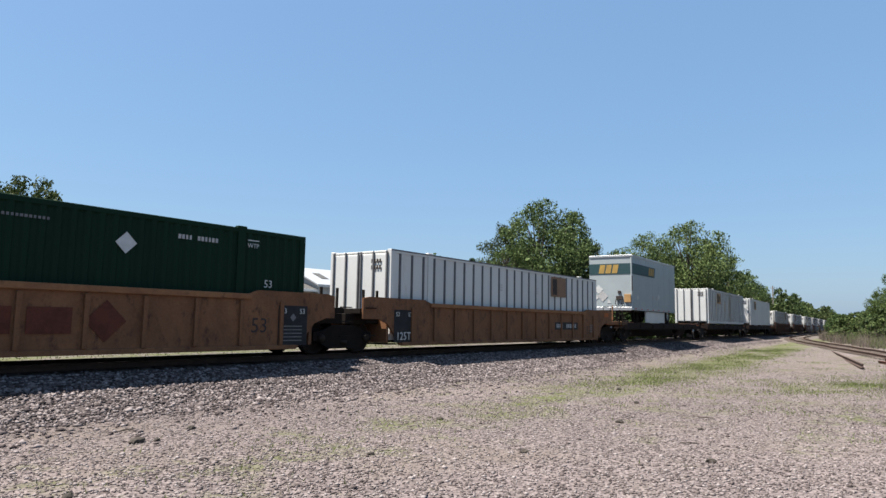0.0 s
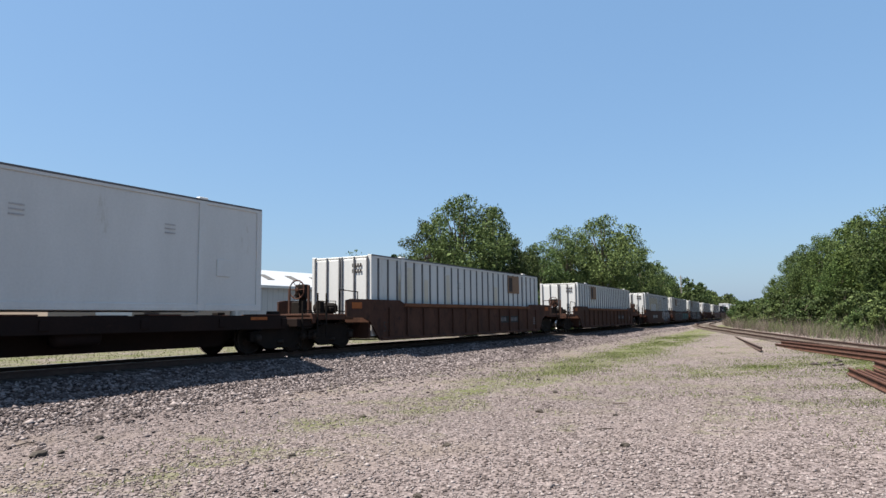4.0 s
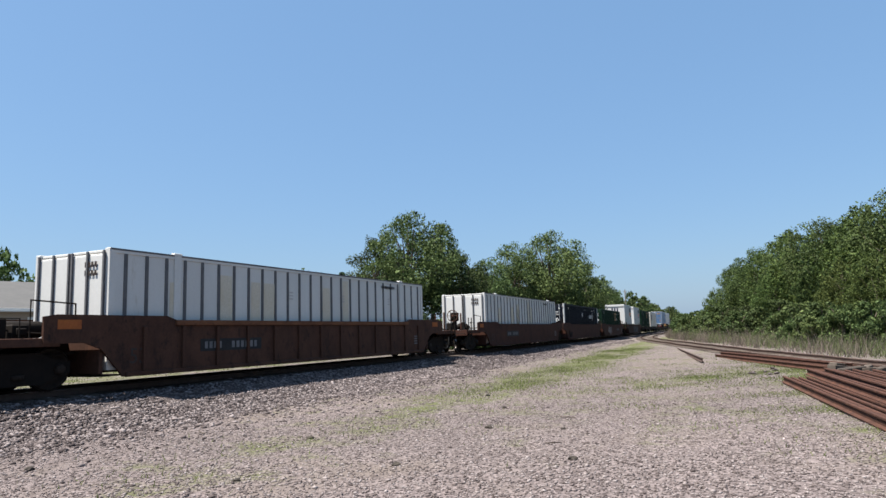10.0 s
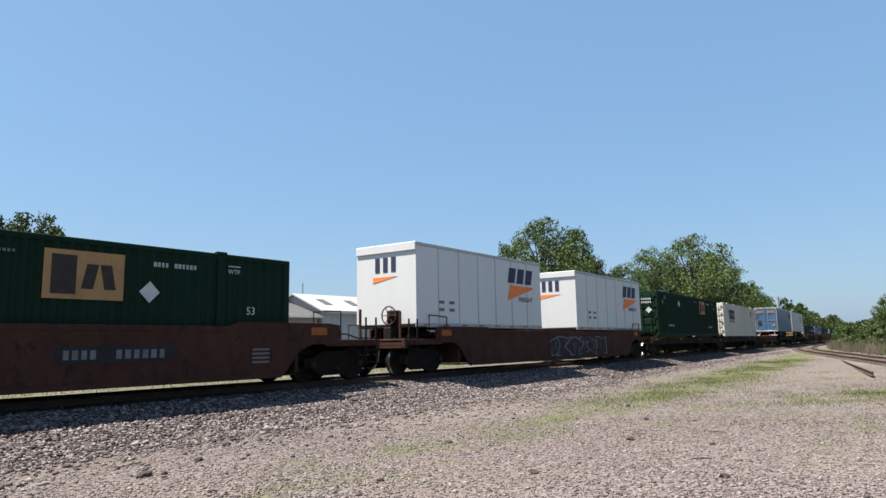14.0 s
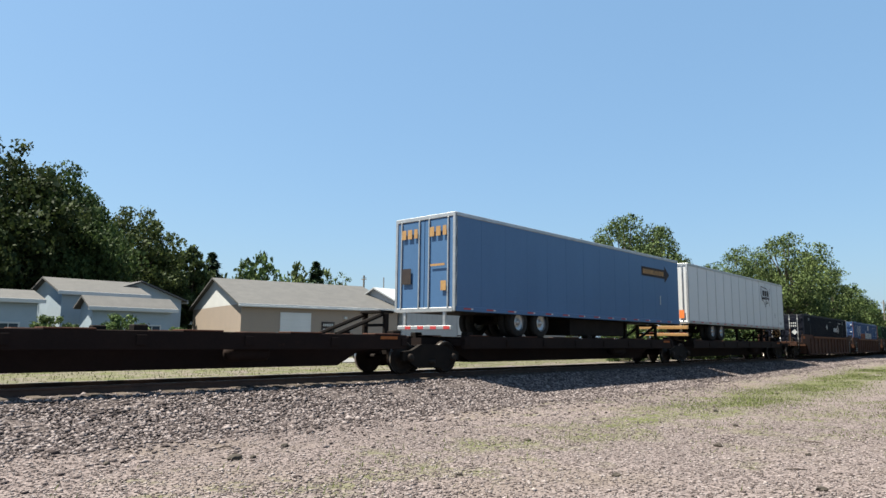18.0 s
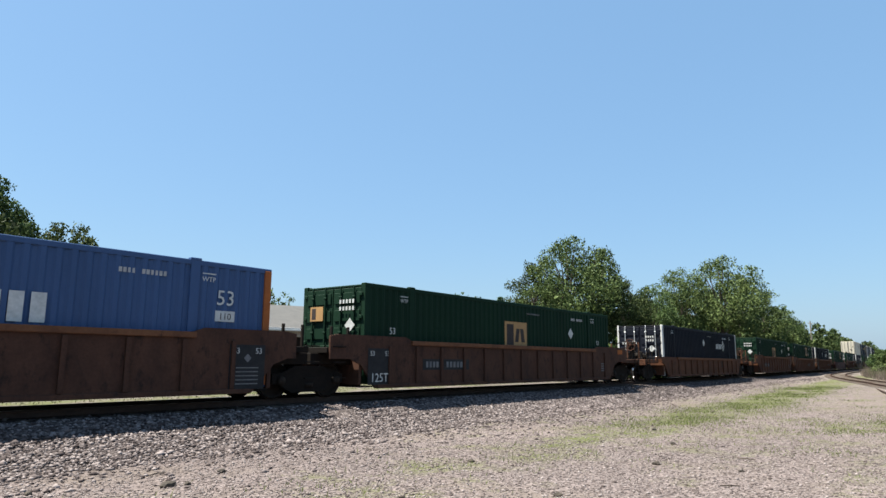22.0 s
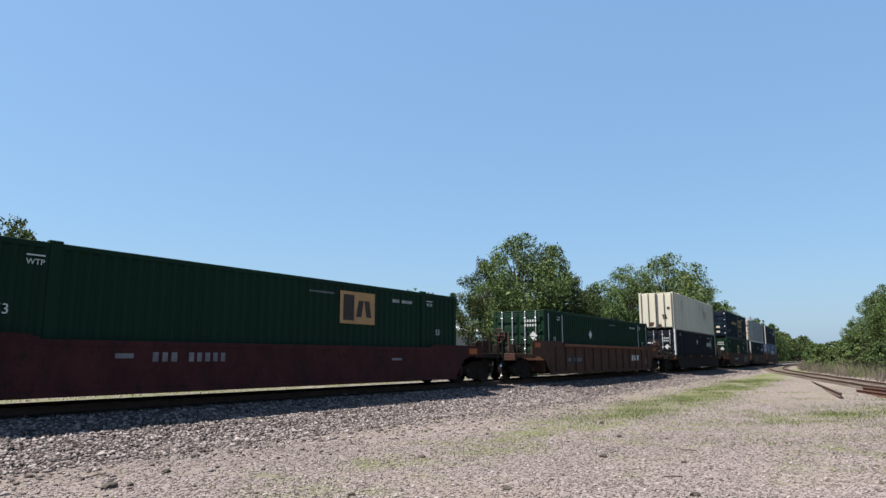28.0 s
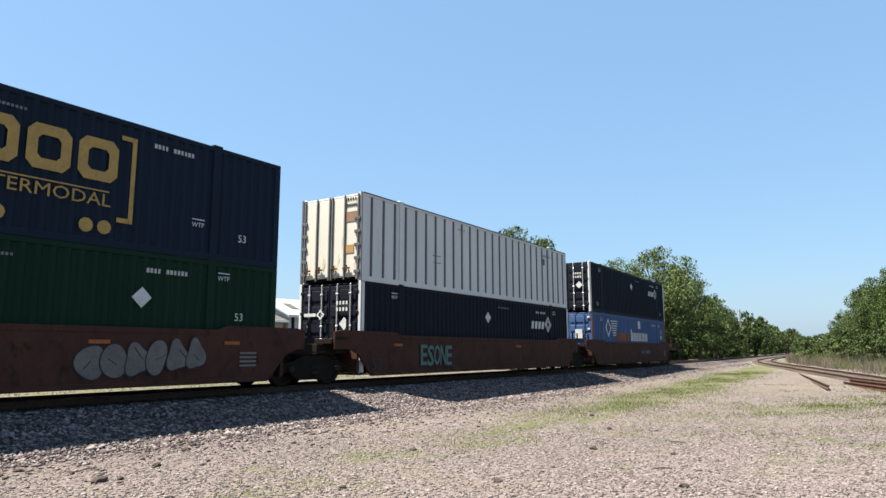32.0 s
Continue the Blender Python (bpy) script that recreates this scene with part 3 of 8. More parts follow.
def build_ballast():
    rng = np.random.default_rng(5)
    ss = np.unique(np.concatenate([np.arange(-740, -80, 30.0), np.arange(-80, -6, 4.0), np.arange(-6, 60, 0.35), np.arange(60, 160, 2.0), np.arange(160, 1200, 20.0)]))
    base = [(-4.5, -0.15), (-4.1, -0.05), (-3.7, 0.015), (-3.3, 0.07), (-2.9, 0.15), (-2.5, 0.25), (-2.1, 0.37), (-1.6, 0.47), (-0.8, 0.50), (0, 0.50), (0.8, 0.50), (1.6, 0.49), (2.3, 0.46), (3.1, 0.30), (4.0, 0.05), (4.6, -0.2)]
    verts, faces, k = [], [], len(base)
    for s in ss:
        for j, (n, z) in enumerate(base):
            x, y, _ = track(s, n + (rng.uniform(-0.12, 0.12) if 0 < j < k - 1 else 0))
            rise = 0.12 * float(smooth(25, 70, np.array(x))) if abs(n) > 2.6 else 0
            verts.append((x, y, z + rise + rng.uniform(-0.007, 0.007) * (n < -1.3)))
    for i in range(len(ss) - 1):
        for j in range(k - 1):
            a = i * k + j
            faces.append((a, a + k, a + k + 1, a + 1))
    tagged(new("ballast_bed", mesh_of(verts, faces, "ballast")), "crushed pinkish-grey stone ballast under the main track", "ballast", "", "structure")


def scatter(count, where, size, mat, name, label, category, seed, squash=0.7):
    """Loose angular stones, joined; where(rng, count) gives x, y, z."""
    rng = np.random.default_rng(seed)
    x, y, z = where(rng, count)
    octa = np.array([(1, 0, 0), (0, 1, 0), (-1, 0, 0), (0, -1, 0), (0, 0, 1), (0, 0, -1)], float)
    tri = np.array([(0, 1, 4), (1, 2, 4), (2, 3, 4), (3, 0, 4), (1, 0, 5), (2, 1, 5), (3, 2, 5), (0, 3, 5)])
    n = len(x)
    v = octa[None] * rng.uniform(0.6, 1.35, (n, 6, 1)) + rng.uniform(-0.25, 0.25, (n, 6, 3))
    a = rng.uniform(0, 6.28, n)
    c, s = np.cos(a)[:, None], np.sin(a)[:, None]
    v = np.stack([v[..., 0] * c - v[..., 1] * s, v[..., 0] * s + v[..., 1] * c, v[..., 2] * squash], -1)
    v *= (size * rng.lognormal(0, 0.35, n))[:, None, None]
    v += np.stack([x, y, z], -1)[:, None, :]
    add_stuff(name, v.reshape(-1, 3), (tri[None] + 6 * np.arange(n)[:, None, None]).reshape(-1, 3), mat, label, category)


def on_shoulder(rng, count):
    s = np.where(rng.uniform(size=count) < 0.7, rng.uniform(-3, 26, count), rng.uniform(26, 75, count))
    n = -np.abs(rng.normal(2.75, 0.75, count))
    n = np.where(n < -4.5, -rng.uniform(2, 4.2, count), n)
    n = np.where(rng.uniform(size=count) < 0.09, -3.6 - rng.exponential(0.8, count), n)
    h = np.interp(s, _s, _h)
    x, y = np.interp(s, _s, _x) - n * np.sin(h), np.interp(s, _s, _y) + n * np.cos(h)
    z = np.interp(n, [-4.5, -4.1, -3.7, -3.3, -2.9, -2.5, -2.1, -1.6, 0], [-0.15, -0.05, 0.015, 0.07, 0.15, 0.25, 0.37, 0.47, 0.50])
    return x, y, np.maximum(z + 0.12 * smooth(25, 70, x) * (n < -2.6), ground_z(x, y)) + 0.012


def on_yard(rng, count):
    # thickest ahead of the eye, thinning out to all sides
    r, a = rng.uniform(0.3, 1, count) ** 1.6 * 27.0, np.radians(np.where(rng.uniform(size=count) < 0.8, rng.uniform(-14, 92, count), rng.normal(39, 70, count)))
    r = r + rng.exponential(1.5, count)
    x, y = r * np.cos(a), r * np.sin(a)
    keep = track_n(x, y) < -3.4
    x, y = x[keep], y[keep]
    return x, y, ground_z(x, y) + 0.004


def rail_profile(z):
    """Half of a rail's section, mirrored: foot, web, head."""
    return [(-0.07, z - 0.17), (-0.07, z - 0.155), (-0.012, z - 0.13), (-0.012, z - 0.045), (-0.036, z - 0.035), (-0.036, z - 0.006), (-0.028, z),
            (0.028, z), (0.036, z - 0.006), (0.036, z - 0.035), (0.012, z - 0.045), (0.012, z - 0.13), (0.07, z - 0.155), (0.07, z - 0.17)]


def build_main_track():
    root = tagged(new("main_track"), "straight main railway line on ballast, gently curving off", "railway track", "", "structure")
    ss = list(np.concatenate([np.arange(-740, -80, 30.0), np.arange(-80, 100, 4.0), np.arange(100, 1200, 25.0)]))
    for side in (-0.7175, 0.7175):
        part("rail", sweep(ss, [(side + n, z) for n, z in rail_profile(RAIL)], "rail_side", "rail"), root, label="dark brown steel rail")
        part("rail_head", sweep(ss, [(side - 0.03, RAIL + 0.003), (side + 0.03, RAIL + 0.003)], "rail_top", "head"), root, label="bright worn running surface")
    me = boxes([(-0.115, -1.3, 0.345, 0.115, 1.3, 0.515)], "tie", 0.015)
    for i in range(150):
        x, y, h = track(-6 + i * 0.5)
        part("tie", me, root, pose(x, y, random.uniform(-0.01, 0.006), 0, 0, math.degrees(h) + random.uniform(-0.8, 0.8)))


# the centre of the siding, from beside the yard to where it runs along the main line
SIDING = [(2, -13.0), (14, -7.7), (26, -2.9), (38, 1.8), (50, 6.0), (62, 9.7), (75, 12.9), (90, 15.8), (110, 18.2), (150, 21.6), (250, 30.4), (400, 43.5)]


def siding_at(d):
    """Place and heading d metres along the siding."""
    p = np.array(SIDING, float)
    seg = np.hypot(*np.diff(p, axis=0).T)
    at = np.concatenate([[0], np.cumsum(seg)])
    # smooth the corners by averaging over a stretch
    ds = np.linspace(-7, 7, 9)
    x = float(np.mean(np.interp(d + ds, at, p[:, 0])))
    y = float(np.mean(np.interp(d + ds, at, p[:, 1])))
    x2 = float(np.mean(np.interp(d + 1 + ds, at, p[:, 0])))
    y2 = float(np.mean(np.interp(d + 1 + ds, at, p[:, 1])))
    return x, y, math.atan2(y2 - y, x2 - x)


def build_siding():
    root = tagged(new("siding_track"), "rusty curved side track running in to the main line", "railway track", "", "structure")
    dd = np.concatenate([np.arange(8, 130, 2.0), np.arange(130, 380, 10.0)])

    def run(profile, mat, lift):
        verts, faces, k = [], [], len(profile)
        for d in dd:
            x, y, h = siding_at(d)
            for n, z in profile:
                px, py = x - n * math.sin(h), y + n * math.cos(h)
                verts.append((px, py, float(ground_z(x, y)) + lift + z))
        for i in range(len(dd) - 1):
            for j in range(k - 1):
                a = i * k + j
                faces.append((a, a + k, a + k + 1, a + 1))
        return mesh_of(verts, faces, mat)

    for side in (-0.7175, 0.7175):
        part("rail", run([(side + n * 0.85, z) for n, z in rail_profile(0)], "rail_side", 0.21), root, label="brown rusty rail")
        part("rail_head", run([(side - 0.028, 0), (side + 0.028, 0)], "rust", 0.213), root)
    part("bed", run([(-2.1, -0.1), (-1.4, 0.02), (0, 0.05), (1.4, 0.02), (2.1, -0.1)], "ground", 0.03), root, label="thin stone bed")
    me = boxes([(-0.115, -1.3, 0, 0.115, 1.3, 0.06)], "tie", 0.015)
    for i in range(120):
        x, y, h = siding_at(14 + i * 0.75)
        part("tie", me, root, pose(x, y, float(ground_z(x, y)) + 0.026, 0, 0, math.degrees(h) + random.uniform(-1.5, 1.5)))


def build_street():
    """A pale street behind the line and the grass on both its sides."""
    verts, faces = [], []
    ss = list(np.arange(-80, 140, 5.0))
    for s in ss:
        for n in (17.5, 24.0):
            x, y, _ = track(s, n)
            verts.append((x, y, float(ground_z(x, y)) + 0.03))
    for i in range(len(ss) - 1):
        faces.append((2 * i, 2 * i + 2, 2 * i + 3, 2 * i + 1))
    tagged(new("street", mesh_of(verts, faces, "road")), "pale worn street behind the railway", "road", "", "structure")


build_ground()
build_ballast()
build_main_track()
build_siding()
build_street()


# ---- buildings beyond the line ----
def gabled(root, length, depth, eave, ridge, wall, roof, gable=None, over=0.35, thick=0.12):
    """Walls and two roof slopes; the long front lies on y = 0 and faces -y, the ridge runs along x."""
    t = 0.15
    part("front_wall", boxes([(0, 0, 0, length, t, eave)], wall), root)
    part("back_wall", boxes([(0, depth - t, 0, length, depth, eave)], wall), root)
    for x in (0, length - t):
        part("end_wall", boxes([(x, t, 0, x + t, depth - t, eave)], wall), root)
        tri = mesh_of([(x, 0, eave), (x, depth, eave), (x, depth / 2, ridge), (x + t, 0, eave), (x + t, depth, eave), (x + t, depth / 2, ridge)],
                      [(0, 2, 1), (3, 4, 5), (0, 3, 5, 2), (1, 2, 5, 4), (0, 1, 4, 3)], gable or wall)
        part("gable", tri, root)
    up = (ridge - eave) / (depth / 2)
    for sgn in (0, 1):
        ye, yr = (-over, depth / 2) if not sgn else (depth + over, depth / 2)
        ze = eave - over * up
        v = [(-over, ye, ze), (length + over, ye, ze), (length + over, yr, ridge), (-over, yr, ridge)]
        v += [(a, b, c + thick) for a, b, c in v]
        part("roof_slope", mesh_of(v, [(0, 1, 2, 3), (7, 6, 5, 4), (0, 4, 5, 1), (1, 5, 6, 2), (2, 6, 7, 3), (3, 7, 4, 0)], roof), root)
    part("fascia", boxes([(-over, -over - 0.03, eave - over * up - 0.12, length + over, -over, eave - over * up + thick)], "white_siding"), root)


def tan_shop():
    root = thing("workshop_building", "tan-sided workshop with grey shingle roof and white gables", "building", m=pose(24.7, 45.7, 0.2, 0, 0, -12))
    gabled(root, 13.3, 15.3, 3.95, 6.3, "tan_wall", "roof_grey", "white_siding")
    gate = part("garage_door", boxes([(3.0, -0.05, 0, 5.5, 0, 3.4)], "white_clean"), root, label="white sectional garage door")
    for i in range(6):
        part("door_panel", boxes([(3.05, -0.07, 0.1 + 0.55 * i, 5.45, -0.05, 0.57 + 0.55 * i)], "white_clean"), gate)
    sign = part("sign", boxes([(6.4, -0.06, 1.9, 7.5, 0, 2.75)], "ink"), root, label="dark sign with pale lines")
    part("sign_line", plates(bars(random.Random(3), 6.95, 2.5, 0.9, 0.2, 6) + [rect(6.95, 2.15, 0.85, 0.12)], -0.062, "white_ink"), sign)
    part("side_door", boxes([(8.6, -0.04, 0, 9.5, 0, 2.1)], "tan_wall"), root)
    part("wall_lamp", boxes([(8.3, -0.2, 3.0, 8.55, 0, 3.2)], "white_siding"), root)
    part("gutter", boxes([(-0.3, -0.46, 3.72, 13.6, -0.36, 3.84)], "white_siding"), root)


def white_shed():
    root = thing("metal_shed", "long white metal warehouse with low ribbed roof", "building", m=pose(37.95, 42.58, 0.2, 0, 0, -1.8))
    gabled(root, 25.7, 7.4, 4.4, 5.9, "white_metal", "white_metal")
    rib = boxes([(-0.03, -0.025, 0, 0.03, 0, 4.25)], "white_metal")
    for i in range(41):
        part("wall_rib", rib, root, (0.4 + i * 0.61, 0, 0))
    for x, w, h in ((6.6, 3.0, 3.3), (11.7, 2.4, 2.5)):
        part("shed_door", boxes([(x, -0.06, 0, x + w, 0, h)], "white_siding"), root)
    up = math.degrees(math.atan2(1.5, 3.7))
    pane = boxes([(-0.4, -0.7, 0, 0.4, 0.7, 0.04)], "roof_grey", 0.01)
    for i in range(8):
        part("skylight", pane, root, pose(1.6 + i * 3.2, 1.7, 4.4 + 1.7 * 1.5 / 3.7 + 0.125, up, 0, 0), "dull translucent roof panel")
    part("flag_pole", tube([(5, 9, 0), (5, 9, 7.6)], 0.05, "pole"), root)


def house(x, y, yaw, length, depth, eave, ridge, wall, label):
    root = thing("house", label, "house", "houses across the street", pose(x, y, 0.2, 0, 0, yaw))
    gabled(root, length, depth, eave, ridge, wall, "roof_grey")
    k = max(2, int(length / 2.6))
    for i in range(k):
        cx = (i + 0.5) * length / k
        w = part("window", boxes([(cx - 0.6, -0.05, 1.1, cx + 0.6, 0, 2.2)], "white_siding"), root, label="white-framed window")
        part("pane", boxes([(cx - 0.5, -0.07, 1.2, cx - 0.03, -0.05, 2.1), (cx + 0.03, -0.07, 1.2, cx + 0.5, -0.05, 2.1)], "glass"), w)
    return root


tan_shop()
white_shed()
house(13.24, 48.0, 0, 5.2, 7.0, 4.3, 5.3, "blue_siding", "pale blue single-storey house with grey roof")
house(22.1, 50.2, 90, 7.0, 6.2, 4.2, 5.35, "blue_siding", "pale blue gabled wing beside the blue house")
house(5.6, 46.0, 0, 5.8, 5.0, 3.55, 4.15, "blue_siding", "small pale blue garage with a flat-looking roof")
house(14.0, 44.4, 0, 4.9, 2.2, 3.3, 3.85, "blue_siding", "low pale blue shed with dark grey roof")
house(-4.0, 58.0, -3, 9.5, 8, 2.8, 5.0, "white_siding", "white bungalow with grey shingle roof")


def utility_pole(x, y, h, label):
    root = thing("utility_pole", label, "utility pole", "utility poles", pose(x, y, float(ground_z(x, y))))
    part("pole", tube([(0, 0, 0), (0, 0, h * 0.5), (0, 0, h)], 0.13, "pole", 8), root)
    part("crossarm", boxes([(-0.05, -0.5, h - 0.6, 0.05, 0.5, h - 0.5)], "pole"), root)
    for k in (-0.42, 0.42):
        part("insulator", tube([(0, k, h - 0.45), (0, k, h - 0.28)], 0.04, "glass"), root)


utility_pole(167, 33.6, 10.8, "weathered wooden utility pole beside the railway")
utility_pole(57, 72, 10.0, "distant wooden utility pole behind the sheds")


# ---- trees and plants ----
def foliage(rng, lobes, count, leaf, puffs=9, flat=2.4):
    """Leaf quads in many small puffs that sit on the skin of the lobes (x, y, z, radius, height factor), with gaps between them."""
    tufts = []
    for x, y, z, r, k in lobes:
        for _ in range(max(3, int(puffs * r ** 0.5))):
            d = rng.normal(size=3)
            d /= np.linalg.norm(d)
            d[2] = d[2] * 0.85 + 0.12
            q = r * rng.uniform(0.55, 1.02)
            tufts.append((x + d[0] * q, y + d[1] * q, z + d[2] * q * k, r * rng.uniform(0.22, 0.44)))
    t = np.array(tufts)
    w = t[:, 3] ** 2
    pick = rng.choice(len(t), count, p=w / w.sum())
    c0 = t[pick]
    d = rng.normal(size=(count, 3))
    d /= np.linalg.norm(d, axis=1)[:, None]
    r = c0[:, 3] * rng.uniform(size=count) ** 0.33 * (1 + 0.25 * np.sin(d[:, 0] * 6 + pick) * np.sin(d[:, 1] * 7 + pick)) + rng.exponential(0.03, count)
    c = c0[:, :3] + d * r[:, None] * np.array([1.1, 1.1, 0.8])
    size = leaf * rng.lognormal(0, 0.3, count)
    u = rng.normal(size=(count, 3))
    u /= np.linalg.norm(u, axis=1)[:, None]
    v = np.cross(u, rng.normal(size=(count, 3)) + d * flat)
    v /= np.linalg.norm(v, axis=1)[:, None] + 1e-9
    u, v = u * size[:, None], v * (size * 0.62)[:, None]
    verts = np.stack([c - u, c - 0.15 * u + v, c + u, c - 0.15 * u - v], 1).reshape(-1, 3)
    return verts, np.arange(4 * count).reshape(-1, 4)


def limb_mesh(rng, h, r0, lobes):
    """A tapered trunk and a limb to each lobe of the crown."""
    verts, faces = [], []

    def stem(pts, ra, rb, sides=7):
        k0 = len(verts)
        for i, p in enumerate(pts):
            r = ra + (rb - ra) * i / (len(pts) - 1)
            for k in range(sides):
                a = 6.283 * k / sides
                verts.append((p[0] + r * math.cos(a), p[1] + r * math.sin(a), p[2]))
        for i in range(len(pts) - 1):
            for k in range(sides):
                a, b = k0 + i * sides + k, k0 + i * sides + (k + 1) % sides
                faces.append((a, b, b + sides, a + sides))

    top = h * 0.72
    stem([(0, 0, -0.3), (0.05 * h * rng.uniform(-1, 1), 0.03 * h * rng.uniform(-1, 1), top * 0.5), (0, 0, top)], r0, r0 * 0.35)
    for x, y, z, r, _ in lobes:
        z0 = min(top * rng.uniform(0.35, 0.75), z)
        stem([(0, 0, z0), (x * 0.45, y * 0.45, z0 + (z - z0) * 0.55), (x, y, z)], r0 * 0.38, 0.03, 5)
    return mesh_of(verts, faces, "bark", True)


def tree_kind(seed, h, spread, lobes_n, leaves, leaf, mat, low=0.22, label="", narrow=False):
    """One tree, at the origin; copies stand about the place."""
    rng = np.random.default_rng(seed)
    lobes = []
    for i in range(lobes_n):
        f = (i + 0.5) / lobes_n
        z = h * (low + (0.9 - low) * f)
        wide = spread * (math.sin(math.pi * min(1, 0.22 + 0.68 * f)) ** 0.8 if not narrow else (1.05 - f))
        a = 2.4 * i + rng.uniform(-0.5, 0.5)
        d = wide * rng.uniform(0.35, 0.75)
        r = wide * rng.uniform(0.34, 0.5)
        lobes.append((d * math.cos(a), d * math.sin(a), min(z, h - r * 0.8), r, rng.uniform(0.75, 1.0)))
    if not narrow:
        lobes.append((0, 0, h - spread * 0.32, spread * 0.34, 0.95))
    root = thing("tree", label, "tree", "trees round the railway")
    part("trunk", limb_mesh(rng, h, h * 0.022 + 0.05, lobes), root)
    v, f = foliage(rng, lobes, leaves, leaf)
    part("crown", add_stuff("", v, f, mat, "", ""), root)
    return root


def fir_kind(seed, h, spread, label):
    rng = np.random.default_rng(seed)
    root = thing("tree", label, "conifer", "trees round the railway")
    part("trunk", tube([(0, 0, -0.3), (0, 0, h)], 0.13, "bark"), root)
    n = 3200
    z = h * (0.1 + 0.9 * rng.uniform(size=n) ** 1.25)
    tier = 0.75 + 0.25 * np.cos(z * 5.5)
    r = spread * (1.03 - z / h) ** 0.75 * tier * rng.uniform(0.25, 1, n) ** 0.6
    a = rng.uniform(0, 6.283, n)
    c = np.stack([r * np.cos(a), r * np.sin(a), z - r * 0.25], 1)
    u = np.stack([np.cos(a), np.sin(a), np.full(n, -0.35)], 1) * 0.3 + rng.normal(size=(n, 3)) * 0.06
    v = np.stack([-np.sin(a), np.cos(a), rng.normal(size=n) * 0.4], 1) * 0.12
    verts = np.stack([c - u * 0.4, c + v, c + u, c - v], 1).reshape(-1, 3)
    part("crown", add_stuff("", verts, np.arange(4 * n).reshape(-1, 4), "needle", "", ""), root)
    return root


def plant(root, first, az, dist, el, h0, yaw, widen=1.0):
    """Sets a copy of a tree of height h0 at a bearing and distance from the yard, tall enough to reach the elevation el."""
    x, y = dist * math.cos(radians(az)), dist * math.sin(radians(az))
    z = float(ground_z(x, y))
    k = (1.6 + dist * math.tan(radians(el)) - z) / h0
    m = pose(x, y, z, 0, 0, yaw) @ Matrix.Diagonal((k * widen, k * widen, k, 1))
    return set_or_copy(root, first, m)


def set_or_copy(root, first, m):
    if first[0]:
        root.matrix_basis, first[0] = m, False
        return root
    return copy_thing(root, m @ Matrix.Diagonal((*[1 / k for k in root.scale], 1)))


OAK = tree_kind(11, 12.0, 5.2, 26, 22000, 0.092, "leaf", 0.2, "broad leafy green tree with airy crown beside the railway")
ELM = tree_kind(12, 12.0, 4.2, 24, 19000, 0.092, "leaf", 0.14, "tall ragged green tree beside the railway")
LUSH = tree_kind(13, 11.0, 5.0, 30, 27000, 0.1, "leaf_bright", 0.05, "dense bright green tree in the woods by the siding")
SHADE = tree_kind(14, 14.0, 6.6, 28, 28000, 0.15, "leaf_dark", 0.15, "large dark green shade tree behind the houses")
SPARSE = tree_kind(15, 9.0, 3.0, 9, 900, 0.12, "leaf", 0.45, "thin half-bare tree behind the white shed")
CYPRESS = tree_kind(16, 9.0, 2.9, 34, 17000, 0.16, "leaf", 0.02, "narrow dense dark green tree by the workshop")
FIR = fir_kind(17, 9.0, 3.0, "slender dark fir behind the shed")
SHRUB = tree_kind(18, 3.2, 2.3, 12, 8500, 0.085, "leaf", 0.02, "leafy green shrub at the wood's edge")
FAR = tree_kind(19, 12.0, 6.0, 14, 4200, 0.3, "leaf", 0.03, "distant green tree along the line")

used = {k: [True] for k in ("oak", "elm", "lush", "shade", "sparse", "cypress", "fir", "shrub", "far")}
# the clump across the line
for i, (kind, az, d, el, wd) in enumerate([
        ("elm", 32.2, 66, 9.5, 0.8), ("oak", 29.5, 63, 10.9, 0.85), ("oak", 27.3, 66, 10.0, 0.85), ("elm", 25.0, 70, 7.6, 0.9), ("elm", 22.9, 74, 6.9, 1.0), ("oak", 20.5, 80, 7.8, 0.85),
        ("oak", 17.5, 82, 8.7, 0.9), ("elm", 16.0, 90, 7.7, 0.95), ("elm", 14.5, 100, 5.7, 1.0), ("elm", 13.4, 112, 4.8, 1.1), ("oak", 31.5, 84, 7.0, 1.0), ("elm", 19.0, 96, 6.6, 1.1), ("elm", 24.0, 92, 6.0, 1.1),
        ("elm", 12.5, 138, 3.85, 0.7)]):
    plant({"oak": OAK, "elm": ELM}[kind], used[kind], az, d, el, 12.0, 67 * i, wd)
# the row that follows the line into the distance
for i in range(34):
    s = 118 + 12 * i + (i % 3) * 3
    x, y, _ = track(s, 9.5 + 3 * math.sin(i * 2.1))
    m = pose(x, y, float(ground_z(x, y)), 0, 0, 71 * i) @ Matrix.Diagonal((0.75, 0.75, 0.72 + 0.14 * math.sin(i * 1.7) + 0.0006 * s, 1))
    set_or_copy(FAR, used["far"], m)
for i in range(9):
    s = 540 + 45 * i
    x, y, _ = track(s, 13)
    set_or_copy(FAR, used["far"], pose(x, y, 0.2, 0, 0, 50 * i) @ Matrix.Diagonal((1.6, 1.6, 1.1, 1)))
